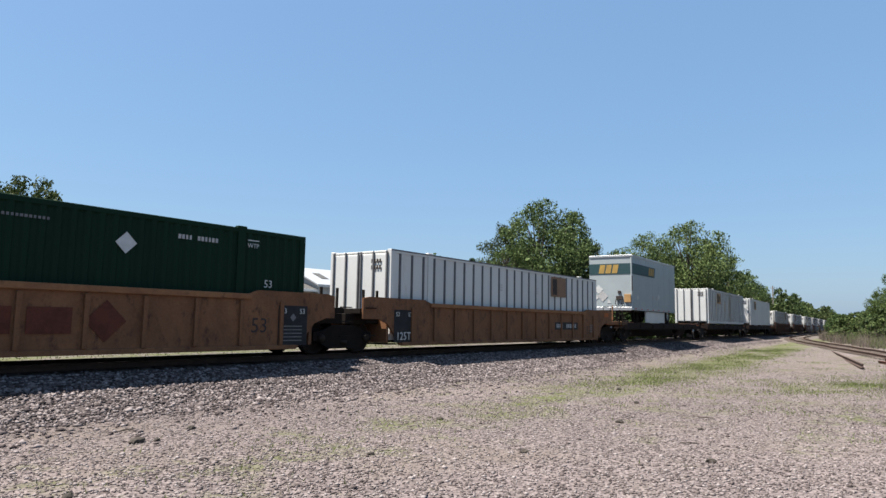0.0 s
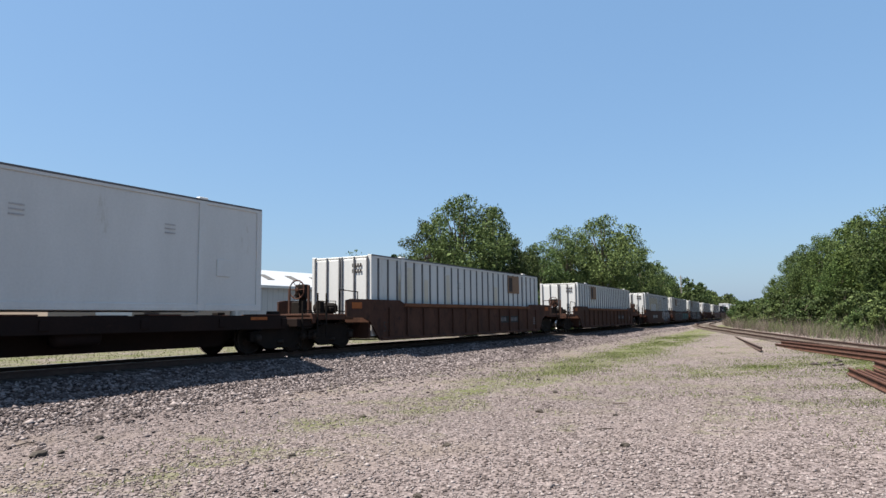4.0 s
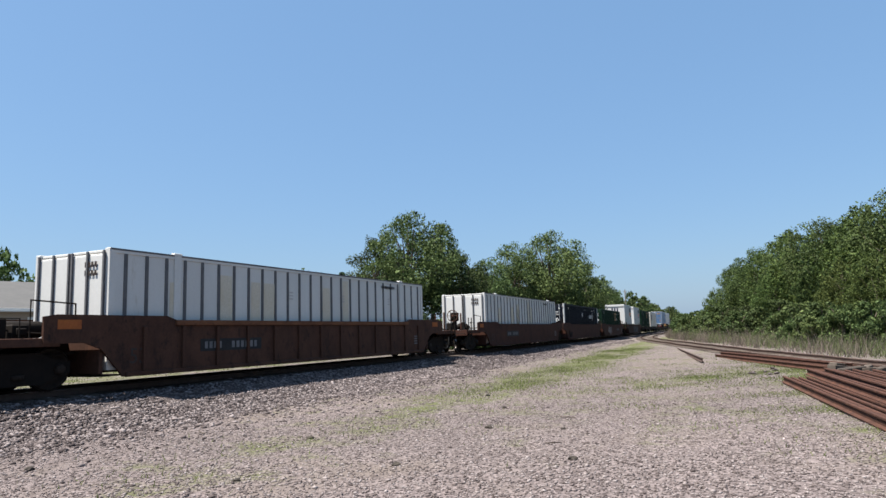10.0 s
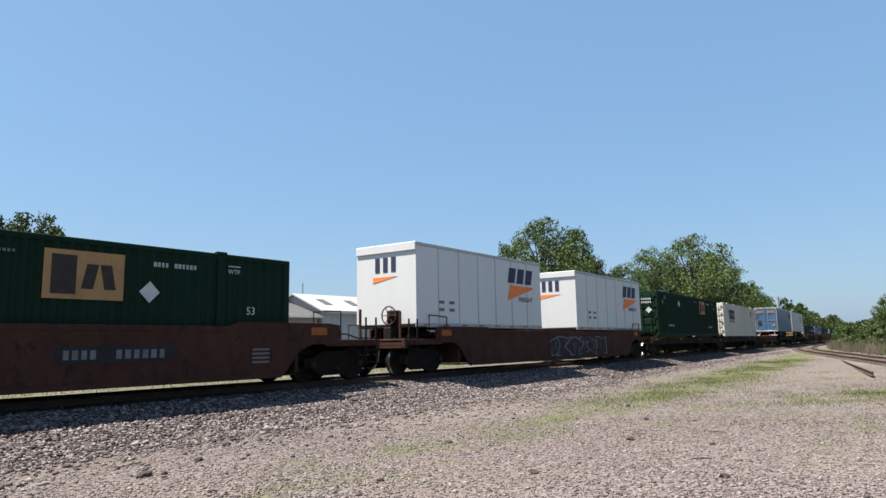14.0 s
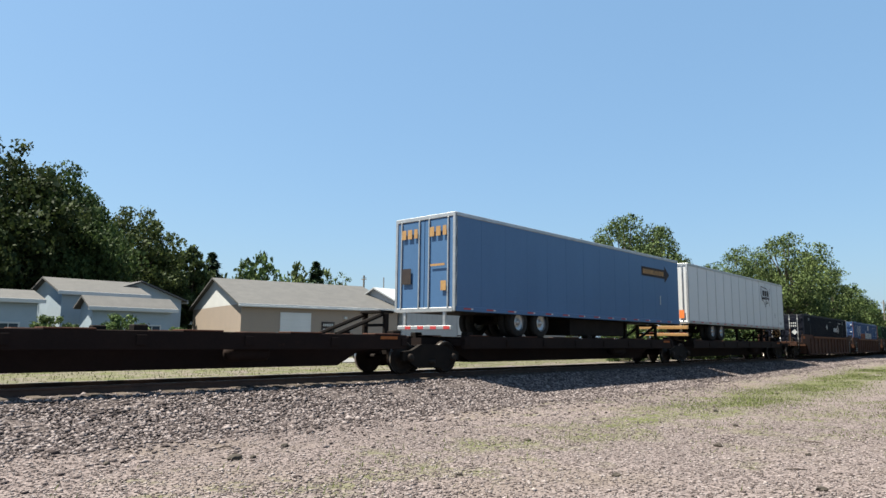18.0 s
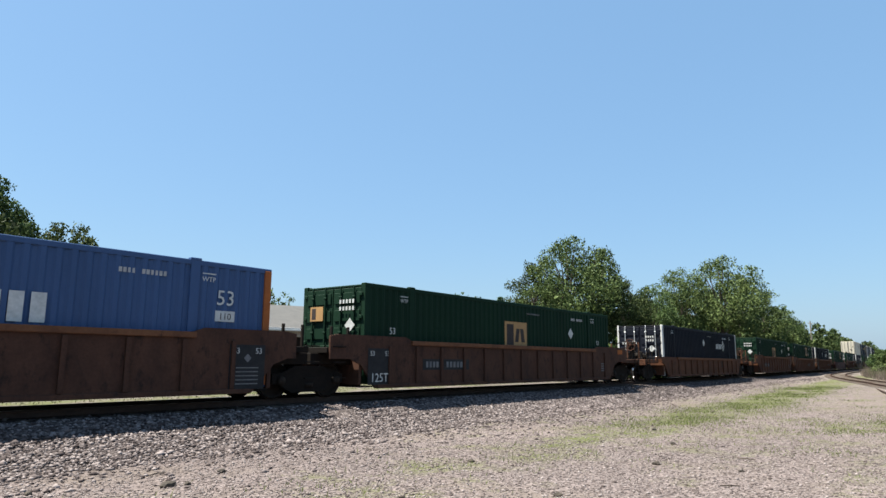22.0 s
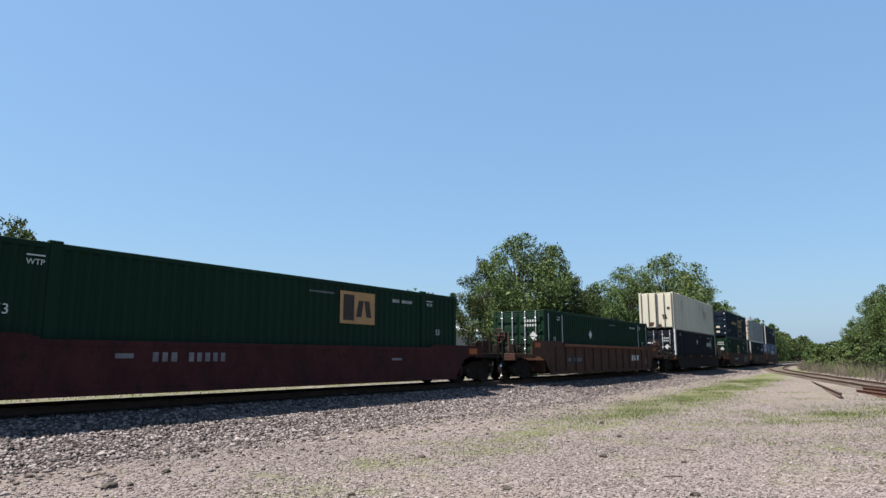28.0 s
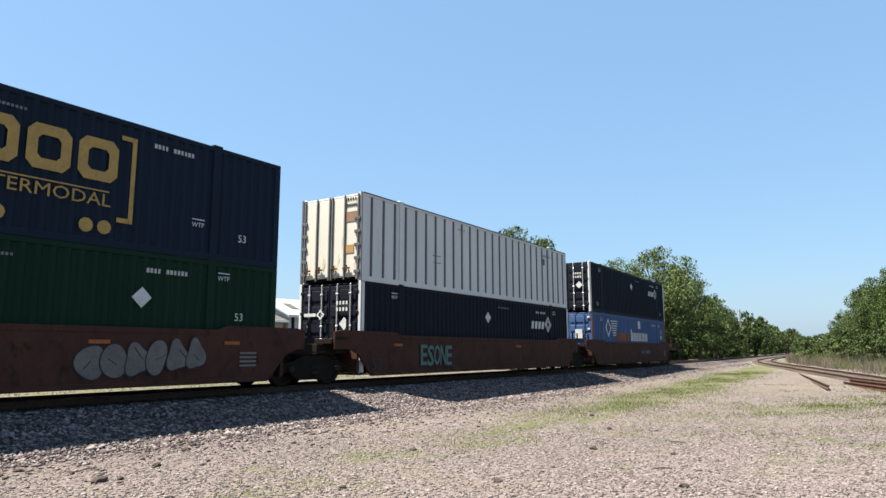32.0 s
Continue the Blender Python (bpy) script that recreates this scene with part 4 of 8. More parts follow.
# the woods on the yard's side of the siding
WOOD = [("lush", 4.5, 150, 3.0, 0.6), ("oak", 3.4, 128, 4.7, 0.62), ("lush", 2.3, 120, 5.2, 0.75), ("oak", 1.3, 112, 6.1, 0.7), ("lush", 0.2, 106, 6.2, 0.85), ("oak", -0.8, 98, 7.1, 0.75),
        ("lush", -2.0, 86, 7.5, 0.95), ("oak", -3.6, 78, 8.0, 0.8), ("shade", -4.6, 84, 7.6, 0.8), ("lush", -5.6, 68, 8.1, 1.0), ("lush", -7.0, 64, 8.9, 1.0), ("oak", -9.0, 58, 10.0, 0.9),
        ("lush", -12.0, 54, 10.5, 1.0), ("shade", -1.4, 112, 5.8, 1.0), ("lush", 0.6, 84, 4.0, 0.8), ("shade", -2.9, 70, 4.6, 0.7), ("lush", -4.4, 61, 4.8, 0.7), ("lush", -6.6, 56, 5.2, 0.8), ("oak", 2.6, 140, 4.9, 0.7)]
for i, (kind, az, d, el, wd) in enumerate(WOOD):
    plant({"lush": LUSH, "oak": OAK, "shade": SHADE}[kind], used[kind], az, d, el, {"lush": 11.0, "oak": 12.0, "shade": 14.0}[kind], 83 * i, wd)
for i in range(12):
    x, y, _ = track(165 + 26 * i, -13.5 - 1.5 * math.sin(i))
    set_or_copy(FAR, used["far"], pose(x, y, 0.2, 0, 0, 40 * i) @ Matrix.Diagonal((0.62, 0.62, 0.62, 1)))
for i in range(26):
    d = 48 + 3.4 * i
    x, y, h = siding_at(min(d + 8, 128))
    off = -4.9 - 2.6 * (0.5 + 0.5 * math.sin(i * 2.3)) - (1.5 if i < 6 else 0)
    x, y = x - off * math.sin(h), y + off * math.cos(h)
    if d > 120:
        x += (d - 120)
        y = float(np.interp(x, _x, _y)) - 10.4
    k = 0.75 + 0.35 * math.sin(i * 1.3) ** 2
    m = pose(x, y, float(ground_z(x, y)), 0, 0, 97 * i) @ Matrix.Diagonal((k, k, k, 1))
    set_or_copy(SHRUB, used["shrub"], m)
# young growth before the nearest trees of the wood
for i in range(22):
    az, d, k = radians(-1.0 - 0.62 * i), 47.5 - 0.15 * i + 3.5 * math.sin(i * 2.1), 0.5 + 0.3 * math.sin(i * 1.7) ** 2
    x, y = d * math.cos(az), d * math.sin(az)
    set_or_copy(SHRUB, used["shrub"], pose(x, y, float(ground_z(x, y)), 0, 0, 71 * i) @ Matrix.Diagonal((k, k, k * 1.15, 1)))
# low growth under the trees across the line
for i in range(30):
    x, y, _ = track(44 + 4.2 * i, 8.0 + 1.6 * math.sin(i * 1.9))
    k = 0.9 + 0.4 * math.sin(i * 2.7) ** 2
    set_or_copy(SHRUB, used["shrub"], pose(x, y, float(ground_z(x, y)), 0, 0, 61 * i) @ Matrix.Diagonal((k, k, k, 1)))
# behind the houses
for kind, az, d, el, wd, yaw in [("shade", 87.0, 72, 12.9, 1.0, 0), ("shade", 79.4, 62, 14.2, 0.85, 40), ("shade", 75.2, 64, 13.2, 0.7, 100), ("shade", 73.4, 66, 11.4, 0.5, 250), ("shade", 69.7, 70, 10.4, 0.9, 200), ("shade", 67.9, 72, 8.0, 0.5, 60), ("shade", 73.0, 84, 8.2, 0.8, 310), ("shade", 82.5, 66, 12.5, 0.9, 130), ("shade", 92, 70, 13, 1, 20)]:
    plant(SHADE if kind == "shade" else OAK, used[kind], az, d, el, 14.0 if kind == "shade" else 12.0, yaw, wd)
plant(CYPRESS, used["cypress"], 65.6, 73, 7.4, 9.0, 0, 0.85)
for i, (az, d, el, wd) in enumerate([(61.3, 98, 6.6, 0.55), (60.0, 100, 7.2, 0.6), (57.3, 108, 6.5, 0.5), (55.0, 112, 6.0, 0.5)]):
    plant(FAR, [False], az, d, el, 12.0, 50 * i, wd)
for i, (az, d, el) in enumerate([(38.7, 88, 5.9), (37.3, 90, 5.6), (53.4, 106, 5.7)]):
    plant(SPARSE, used["sparse"], az, d, el, 9.0, 140 * i, 0.9)
for i, (az, d, el) in enumerate([(35.2, 84, 5.5), (55.7, 104, 6.5), (64.1, 76, 6.9)]):
    plant(FIR, used["fir"], az, d, el, 9.0, 60 * i)
for az, d, k in [(75.2, 42, 0.75), (72.2, 42.5, 0.55), (70.4, 42, 0.8), (69.2, 41.5, 0.6), (66.3, 43, 0.6), (76.4, 43, 0.45)]:
    x, y = d * math.cos(radians(az)), d * math.sin(radians(az))
    set_or_copy(SHRUB, used["shrub"], pose(x, y, 0.2, 0, 0, az * 9) @ Matrix.Diagonal((k, k, k * 1.1, 1)))


def blades(rng, x, y, h, w, lean):
    """Grass or stalks: one thin upright triangle each."""
    n = len(x)
    a = rng.uniform(0, 6.283, n)
    z = ground_z(x, y)
    hh = h * rng.lognormal(0, 0.35, n)
    b = np.stack([x, y, z], 1)
    side = np.stack([np.cos(a), np.sin(a), np.zeros(n)], 1) * (w * 0.5)
    tip = b + np.stack([rng.normal(size=n) * lean * hh, rng.normal(size=n) * lean * hh, hh], 1)
    return np.stack([b - side, b + side, tip], 1).reshape(-1, 3), np.arange(3 * n).reshape(-1, 3)


def grass_fields():
    rng = np.random.default_rng(31)
    # the band before the ballast, thick and green further along
    n = 42000
    x = rng.uniform(2, 48, n)
    y = 6.1 + 0.07 * x + rng.normal(size=n) * 1.0
    isle = rng.uniform(size=n) < 0.22
    x = np.where(isle, 22.5 + rng.normal(size=n) * 2.6, x)
    y = np.where(isle, 10.2 - 0.35 * x + rng.normal(size=n) * 0.8, y)
    dens = np.where(isle, 0.7, 0.1 + 0.9 * smooth(13, 20, x))
    patch = np.sin(x * 1.7 + 1.3) * np.sin(y * 2.1 + 0.4 * x) + 0.6 * np.sin(x * 0.61 + y * 1.3)
    keep = (rng.uniform(size=n) < dens * np.clip(0.55 + 0.5 * patch, 0.04, 1)) & (track_n(x, y) < -4.1)
    v, f = blades(rng, x[keep], y[keep], 0.055, 0.016, 0.5)
    add_stuff("grass", v, f, "grass", "short ragged green grass beside the ballast", "grass")
    # the rough on the right, round the stacked rails
    n = 90000
    x = rng.uniform(8, 60, n)
    y = 0.10 * x - 1.2 - rng.exponential(2.2, n) + rng.normal(size=n) * 0.7
    patch = np.sin(x * 0.9) * np.sin(y * 1.4 + 0.7 * x) + 0.5 * np.sin(x * 2.3 + y)
    keep = (rng.uniform(size=n) < np.clip(0.4 + 0.55 * patch, 0.02, 1) * smooth(8, 15, x)) & (y > 0.38 * x - 13.6)
    v, f = blades(rng, x[keep], y[keep], 0.042, 0.016, 0.7)
    add_stuff("grass", v, f, "grass", "tufted green grass round the stacked rails", "grass")
    # sparse weeds over the far half of the yard
    n = 26000
    x = rng.uniform(8, 34, n)
    y = rng.uniform(-5, 6.5, n)
    patch = np.sin(x * 1.1 + 2.0 * np.sin(y * 0.7)) * np.sin(y * 1.3 + 0.5 * x) + 0.6 * np.sin(x * 2.7 - y * 1.9) * np.sin(y * 3.1)
    keep = (patch > 0.35 + 0.5 * rng.uniform(size=n)) & (rng.uniform(size=n) < smooth(8, 16, x)) & (y > 0.38 * x - 13.6)
    v, f = blades(rng, x[keep], y[keep], 0.045, 0.015, 0.7)
    add_stuff("grass", v, f, "grass", "sparse low weeds in the gravel yard", "grass")
    # grass across the line
    n = 9000
    s = rng.uniform(-4, 60, n)
    off = rng.uniform(8.0, 17, n)
    h = np.interp(s, _s, _h)
    v, f = blades(rng, np.interp(s, _s, _x) - off * np.sin(h), np.interp(s, _s, _y) + off * np.cos(h), 0.055, 0.03, 0.5)
    add_stuff("grass", v, f, "grass", "mown green verge behind the railway", "grass")
    # tall dry stalks along the edge of the wood
    n = 19000
    d = rng.uniform(22, 150, n)
    d = d[np.sin(d * 0.55) + 0.6 * np.sin(d * 1.7 + 1) > rng.uniform(-1.2, 0.9, n)]
    n = len(d)
    xs, ys, hs = [], [], []
    for di, oi in zip(d, -2.3 - rng.exponential(2.6, n)):
        x0, y0, h0 = siding_at(min(di, 128))
        if di > 128:
            x0, y0 = x0 + (di - 128), y0 + 0.0877 * (di - 128)
        xs.append(x0 - oi * math.sin(h0))
        ys.append(y0 + oi * math.cos(h0))
    v, f = blades(rng, np.array(xs), np.array(ys), 0.72, 0.024, 0.35)
    add_stuff("dry_weeds", v, f, "dry", "tall dry brown weeds along the siding", "weeds")
    v, f = blades(rng, np.array(xs) + rng.normal(size=n) * 1.4, np.array(ys) - 0.9, 0.62, 0.03, 0.5)
    add_stuff("green_weeds", v, f, "weed", "tall green weeds along the siding", "weeds")


grass_fields()
scatter(75000, on_shoulder, 0.033, "stone", "ballast_stones", "loose crushed ballast stones on the shoulder", "stones", 7, 0.5)
scatter(130000, on_yard, 0.015, "pebble", "yard_pebbles", "small pale pebbles scattered on the yard", "stones", 8, 0.5)


# ---- the train: containers ----
LONG, WIDE, TALL = 16.15, 2.59, 2.81
SIDE = -WIDE / 2                       # the wall that faces the yard
MOVERS = []                            # (thing, place in the train)
RNG = random.Random(9)


def corrugated(length, z0, z1, pitch, deep, mat):
    """A wall of upright folds, outer faces on y = SIDE."""
    verts, faces = [], []
    n = int(length / pitch)
    step = length / n
    xs = []
    for i in range(n):
        x = -length / 2 + i * step
        xs += [(x, 0), (x + step * 0.32, 0), (x + step * 0.5, deep), (x + step * 0.82, deep)]
    xs.append((length / 2, 0))
    for x, d in xs:
        verts += [(x, SIDE + d, z0), (x, SIDE + d, z1)]
    faces = [(2 * i, 2 * i + 2, 2 * i + 3, 2 * i + 1) for i in range(len(xs) - 1)]
    return mesh_of(verts, faces, mat)


TURN = pose(0, 0, 0, 0, 0, 180)


def frame_parts(root, paint, post, style):
    """Walls, roof, rails and posts of a 53-foot box; style: 'steel' (folded walls) or 'plate' (flat sheets with posts)."""
    inner = LONG - 0.30
    if style == "steel":
        wall = once(("fold", paint), lambda: corrugated(inner, 0.16, TALL - 0.11, 0.275, 0.036, paint))
    else:
        wall = once(("flat", paint), lambda: boxes([(-inner / 2, SIDE + 0.02, 0.16, inner / 2, SIDE + 0.06, TALL - 0.11)], paint, 0.004))
    part("side_wall", wall, root)
    part("side_wall", wall, root, TURN)
    part("front_wall", once(("front", paint), lambda: boxes([(inner / 2, -1.2, 0.16, inner / 2 + 0.08, 1.2, TALL - 0.1)] + [(inner / 2 + 0.08, -1.1 + i * 0.28, 0.2, inner / 2 + 0.105, -0.98 + i * 0.28, TALL - 0.15) for i in range(8)], paint)), root)
    part("roof", once(("roof", paint), lambda: boxes([(-LONG / 2 + 0.05, SIDE + 0.05, TALL - 0.09, LONG / 2 - 0.05, -SIDE - 0.05, TALL - 0.03)] + [(-7.7 + i * 0.6, SIDE + 0.15, TALL - 0.03, -7.5 + i * 0.6, -SIDE - 0.15, TALL - 0.012) for i in range(26)], paint)), root)
    part("floor", once("floor", lambda: boxes([(-LONG / 2 + 0.1, SIDE + 0.1, 0.06, LONG / 2 - 0.1, -SIDE - 0.1, 0.15)], "steel_dark")), root)
    top = once(("toprail", post), lambda: boxes([(-LONG / 2 + 0.02, SIDE - 0.006, TALL - 0.12, LONG / 2 - 0.02, SIDE + 0.07, TALL)], post))
    low = once(("lowrail", post), lambda: boxes([(-LONG / 2 + 0.02, SIDE - 0.006, 0.0, LONG / 2 - 0.02, SIDE + 0.08, 0.17)], post))
    for turn in (None, TURN):
        part("top_rail", top, root, turn)
        part("bottom_rail", low, root, turn)
    for x in (-1, 1):
        for y in (-1, 1):
            part("corner_post", once(("corner", post), lambda: boxes([(-0.09, -0.08, 0.0, 0.09, 0.08, TALL)], post)), root, (x * (LONG / 2 - 0.09), y * (WIDE / 2 - 0.076), 0))
    lift = once(("lift", post), lambda: boxes([(-0.11, SIDE - 0.012, 0.0, 0.11, SIDE + 0.06, TALL), (-0.13, SIDE - 0.02, TALL - 0.02, 0.13, SIDE + 0.10, TALL + 0.045)], post))
    for x in (-6.05, 6.05):
        for turn in (Matrix(), TURN):
            part("lift_post", lift, root, pose(x, 0, 0) @ turn)


def ribbed_doors(root, paint, bar, edge):
    """Two steel doors with raised panels and locking bars on the end that faces -x."""
    x = -LONG / 2
    def leaf():
        items = [(x, 0.02, 0.14, x + 0.06, 1.17, TALL - 0.12)]
        items += [(x - 0.03, 0.08, 0.24 + k * 0.5, x, 1.10, 0.56 + k * 0.5) for k in range(5)]
        return boxes(items, paint)
    d = once(("doorR", paint), leaf)
    for y0 in (0, -1.19):
        door = part("door", d, root, (0, y0, 0))
        for k in (0.28, 0.82):
            part("locking_bar", once(("bar", bar), lambda: boxes([(x - 0.075, -0.02, 0.08, x - 0.035, 0.02, TALL - 0.06)] + [(x - 0.085, -0.05, z, x - 0.03, 0.05, z + 0.06) for z in (0.3, 1.0, 1.4, 2.4)], bar)), door, (0, k, 0))
        for z in (0.4, 1.1, 1.8, 2.45):
            part("hinge", once(("hinge", edge), lambda: boxes([(x - 0.05, -0.06, 0, x - 0.005, 0.06, 0.1)], edge)), door, (0, 1.16 if y0 == 0 else 0.03, z))


def plain_doors(root, paint, bar):
    x = -LONG / 2
    for y0 in (0, -1.19):
        door = part("door", once(("doorP", paint), lambda: boxes([(x, 0.02, 0.14, x + 0.06, 1.17, TALL - 0.12), (x - 0.015, 0.05, 0.18, x, 0.56, TALL - 0.16), (x - 0.015, 0.62, 0.18, x, 1.14, TALL - 0.16)], paint)), root, (0, y0, 0))
        for k in (0.04, 0.59, 1.12):
            part("locking_bar", once(("pbar", bar), lambda: boxes([(x - 0.06, -0.025, 0.06, x - 0.012, 0.025, TALL - 0.05)], bar)), door, (0, k, 0))


def end_plates(outlines, mat, x=-LONG / 2 - 0.036):
    """Flat shapes given in y and z on the end that faces -x (y grows away from the yard)."""
    verts, faces = [], []
    for o in outlines:
        k, n = len(verts), len(o)
        verts += [(x - 0.004, y, z) for y, z in o] + [(x, y, z) for y, z in o]
        faces.append(tuple(range(k, k + n))[::-1])
        faces += [(k + i, k + (i + 1) % n, k + n + (i + 1) % n, k + n + i) for i in range(n)]
    return mesh_of(verts, faces, mat)


def mark(root, me, x=0.0, z=0.0, name="marking", label="", y=SIDE - 0.001):
    part(name, me, root, (x, y, z), label)


def gold_sign(root, x, z, w=1.8, h=0.95, faded=False):
    """The square golden company sign, its device as plain blocks."""
    field = "old_sign" if faded else "emp_yellow"
    s = part("sign", once(("gold", w, h, field), lambda: plates([rect(0, 0, w, h)], 0, field)), root, (x, SIDE - 0.014, z), "golden square company sign with dark blocks")
    part("block", once(("goldb", w, h), lambda: plates([rect(-w * 0.26, 0.0, w * 0.3, h * 0.8)], -0.005, "ink")), s)
    if faded:
        return
    part("block", once(("goldc", w, h), lambda: plates([rect(w * 0.06, -h * 0.02, w * 0.15, h * 0.52, 0.1), rect(w * 0.29, -h * 0.02, w * 0.15, h * 0.52, -0.1)], -0.005, "ink")), s)


def small_print(root, paint="white_ink", flip=False, size_at=1.4, lift_at=(6.4, 2.35)):
    """Loading marks, numbers and lines that stand on every box."""
    k = -1 if flip else 1
    mark(root, once(("num", paint), lambda: plates(bars(random.Random(2), -0.36, 0, 0.36, 0.1, 4) + bars(random.Random(2), 0.22, 0, 0.56, 0.1, 6), 0, "pale_spray" if paint == "white_ink" else paint)), k * 4.9, 2.42, "number_line")
    for x in (-6.9, 6.9):
        mark(root, once(("53", paint), lambda: lettering("53", 0.19, paint)), x, size_at, "length_mark")
    for x in (-lift_at[0], lift_at[0]):
        mark(root, once(("wtp", paint), lambda: lettering("WTP", 0.11, paint)), x, lift_at[1], "lift_mark")
        mark(root, once(("wtl", paint), lambda: plates([rect(0, 0, 0.34, 0.025)], 0, paint)), x, lift_at[1] + 0.18, "lift_line")
    mark(root, once(("hc", paint), lambda: plates(bars(random.Random(4), 0, 0, 1.0, 0.055, 13), 0, "grey_spray")), 1.2, 2.45, "notice_line")


def placard(root, x, z, r=0.23):
    mark(root, once(("plac", r), lambda: plates([diamond(0, 0, r)], 0, "white_ink")), x, z, "placard", "white diamond placard")


def box_green(u, z=0.0, sign=2.8, top_lift=False, spare=False, placard_at=4.3):
    root = thing("shipping_container", "dark green corrugated steel container with golden square sign" if not spare else "dark green steel container with white edge strips and diamond placard", "shipping container", "containers on the train")
    frame_parts(root, "green", "green", "steel")
    ribbed_doors(root, "green", "alu" if spare else "green", "green")
    small_print(root, size_at=2.05 if z > 1 else 1.4)
    if sign is not None:
        gold_sign(root, sign, 2.08 if sign > 1 else 1.62, 1.55, 0.95)
        part("door_sign", once("gd", lambda: end_plates([rect(0.6, 1.98, 0.55, 0.42)], "emp_yellow", -LONG / 2 - 0.09)), root)
        part("door_block", once("gdb", lambda: end_plates([rect(0.72, 1.98, 0.17, 0.32)], "ink", -LONG / 2 - 0.094)), root)
    if placard_at is not None:
        placard(root, placard_at, 2.15 if top_lift or placard_at == 3.2 else 1.82)
    if spare:
        for x in (-7.6, -6.0, 6.0, 7.7):
            mark(root, once("strip", lambda: plates([rect(0, 0, 0.07, 2.5)], 0, "white_ink")), x, 1.4, "edge_strip", y=SIDE - 0.016)
    part("door_placard", once("gdp", lambda: end_plates([diamond(-0.8, 1.62, 0.2)], "white_ink", -LONG / 2 - 0.09)), root)
    part("door_number", once("gdn", lambda: end_plates([rect(-0.4 - 0.13 * i, 2.3 - 0.2 * j, 0.07, 0.11) for i in range(5) for j in range(2)], "white_ink", -LONG / 2 - 0.09)), root)
    if top_lift:
        for x in (-5.2, 5.2):
            mark(root, once("toplift", lambda: lettering("TOP LIFT ONLY", 0.125, "white_ink")), x, 0.62, "handling_note", y=SIDE - 0.016)
    MOVERS.append((root, u + LONG / 2, RAIL + z))


def chevrons(cx, cz, r, w=0.12):
    """A diamond ring of four bent bars round a small open square."""
    out = []
    for a in (0, 90, 180, 270):
        ca, sa = math.cos(radians(a)), math.sin(radians(a))
        pts = [(r, 0), (0.55 * r, 0.45 * r), (0.55 * r - w, 0.45 * r - w * 0.4), (r - 1.6 * w, 0), (0.55 * r - w, -0.45 * r + w * 0.4), (0.55 * r, -0.45 * r)]
        out.append([(cx + x * ca - z * sa, cz + x * sa + z * ca) for x, z in pts])
    return out


def box_navy(u, z=0.0, device=5.0, white_edge=True):
    root = thing("shipping_container", "near-black navy steel container with white diamond device", "shipping container", "containers on the train")
    frame_parts(root, "navy", "navy", "steel")
    ribbed_doors(root, "navy", "alu", "navy")
    for x in ((-1, 1) if white_edge else (1,)):
        mark(root, once("wcorner", lambda: boxes([(-0.06, -0.03, 0.02, 0.06, 0.02, TALL - 0.02)], "white")), x * (LONG / 2 - 0.06), 0, "corner_cap", "white end frame", SIDE)
    for y0 in ((SIDE, -SIDE - 0.09) if white_edge else ()):
        part("end_post", once(("wend", y0), lambda: boxes([(-LONG / 2 - 0.03, y0, 0, -LONG / 2 + 0.03, y0 + 0.09, TALL)], "white")), root, label="white end post")
    for i, piece in enumerate(chevrons(0, 0, 0.38, 0.07) + chevrons(0, 0, 0.22, 0.05)):
        mark(root, once(("dev", i), lambda: plates([piece], -0.012, "white_ink")), device + 0.75, 1.9, "device", "white chevron of a ring")
    mark(root, once("devbars", lambda: plates([rect(-0.56 + 0.36 * i, 0, 0.24, 0.33, 0.07) for i in range(4)], -0.012, "white_ink")), device - 0.35, 1.84, "device_line", "row of white blocks")
    placard(root, -0.15, 2.0)
    small_print(root, size_at=0.4)
    part("door_device", once("nd", lambda: end_plates(chevrons(0.3, 1.8, 0.17, 0.05) + [rect(0.75, 1.8, 0.5, 0.1)], "white_ink", -LONG / 2 - 0.09)), root)
    part("door_placard", once("ndp", lambda: end_plates([diamond(-0.7, 1.5, 0.2)], "white_ink", -LONG / 2 - 0.09)), root)
    part("door_number", once("ndn", lambda: end_plates([rect(-0.4 - 0.13 * i, 2.15 - 0.2 * j, 0.07, 0.11) for i in range(4) for j in range(2)], "white_ink", -LONG / 2 - 0.09)), root)
    MOVERS.append((root, u + LONG / 2, RAIL + z))


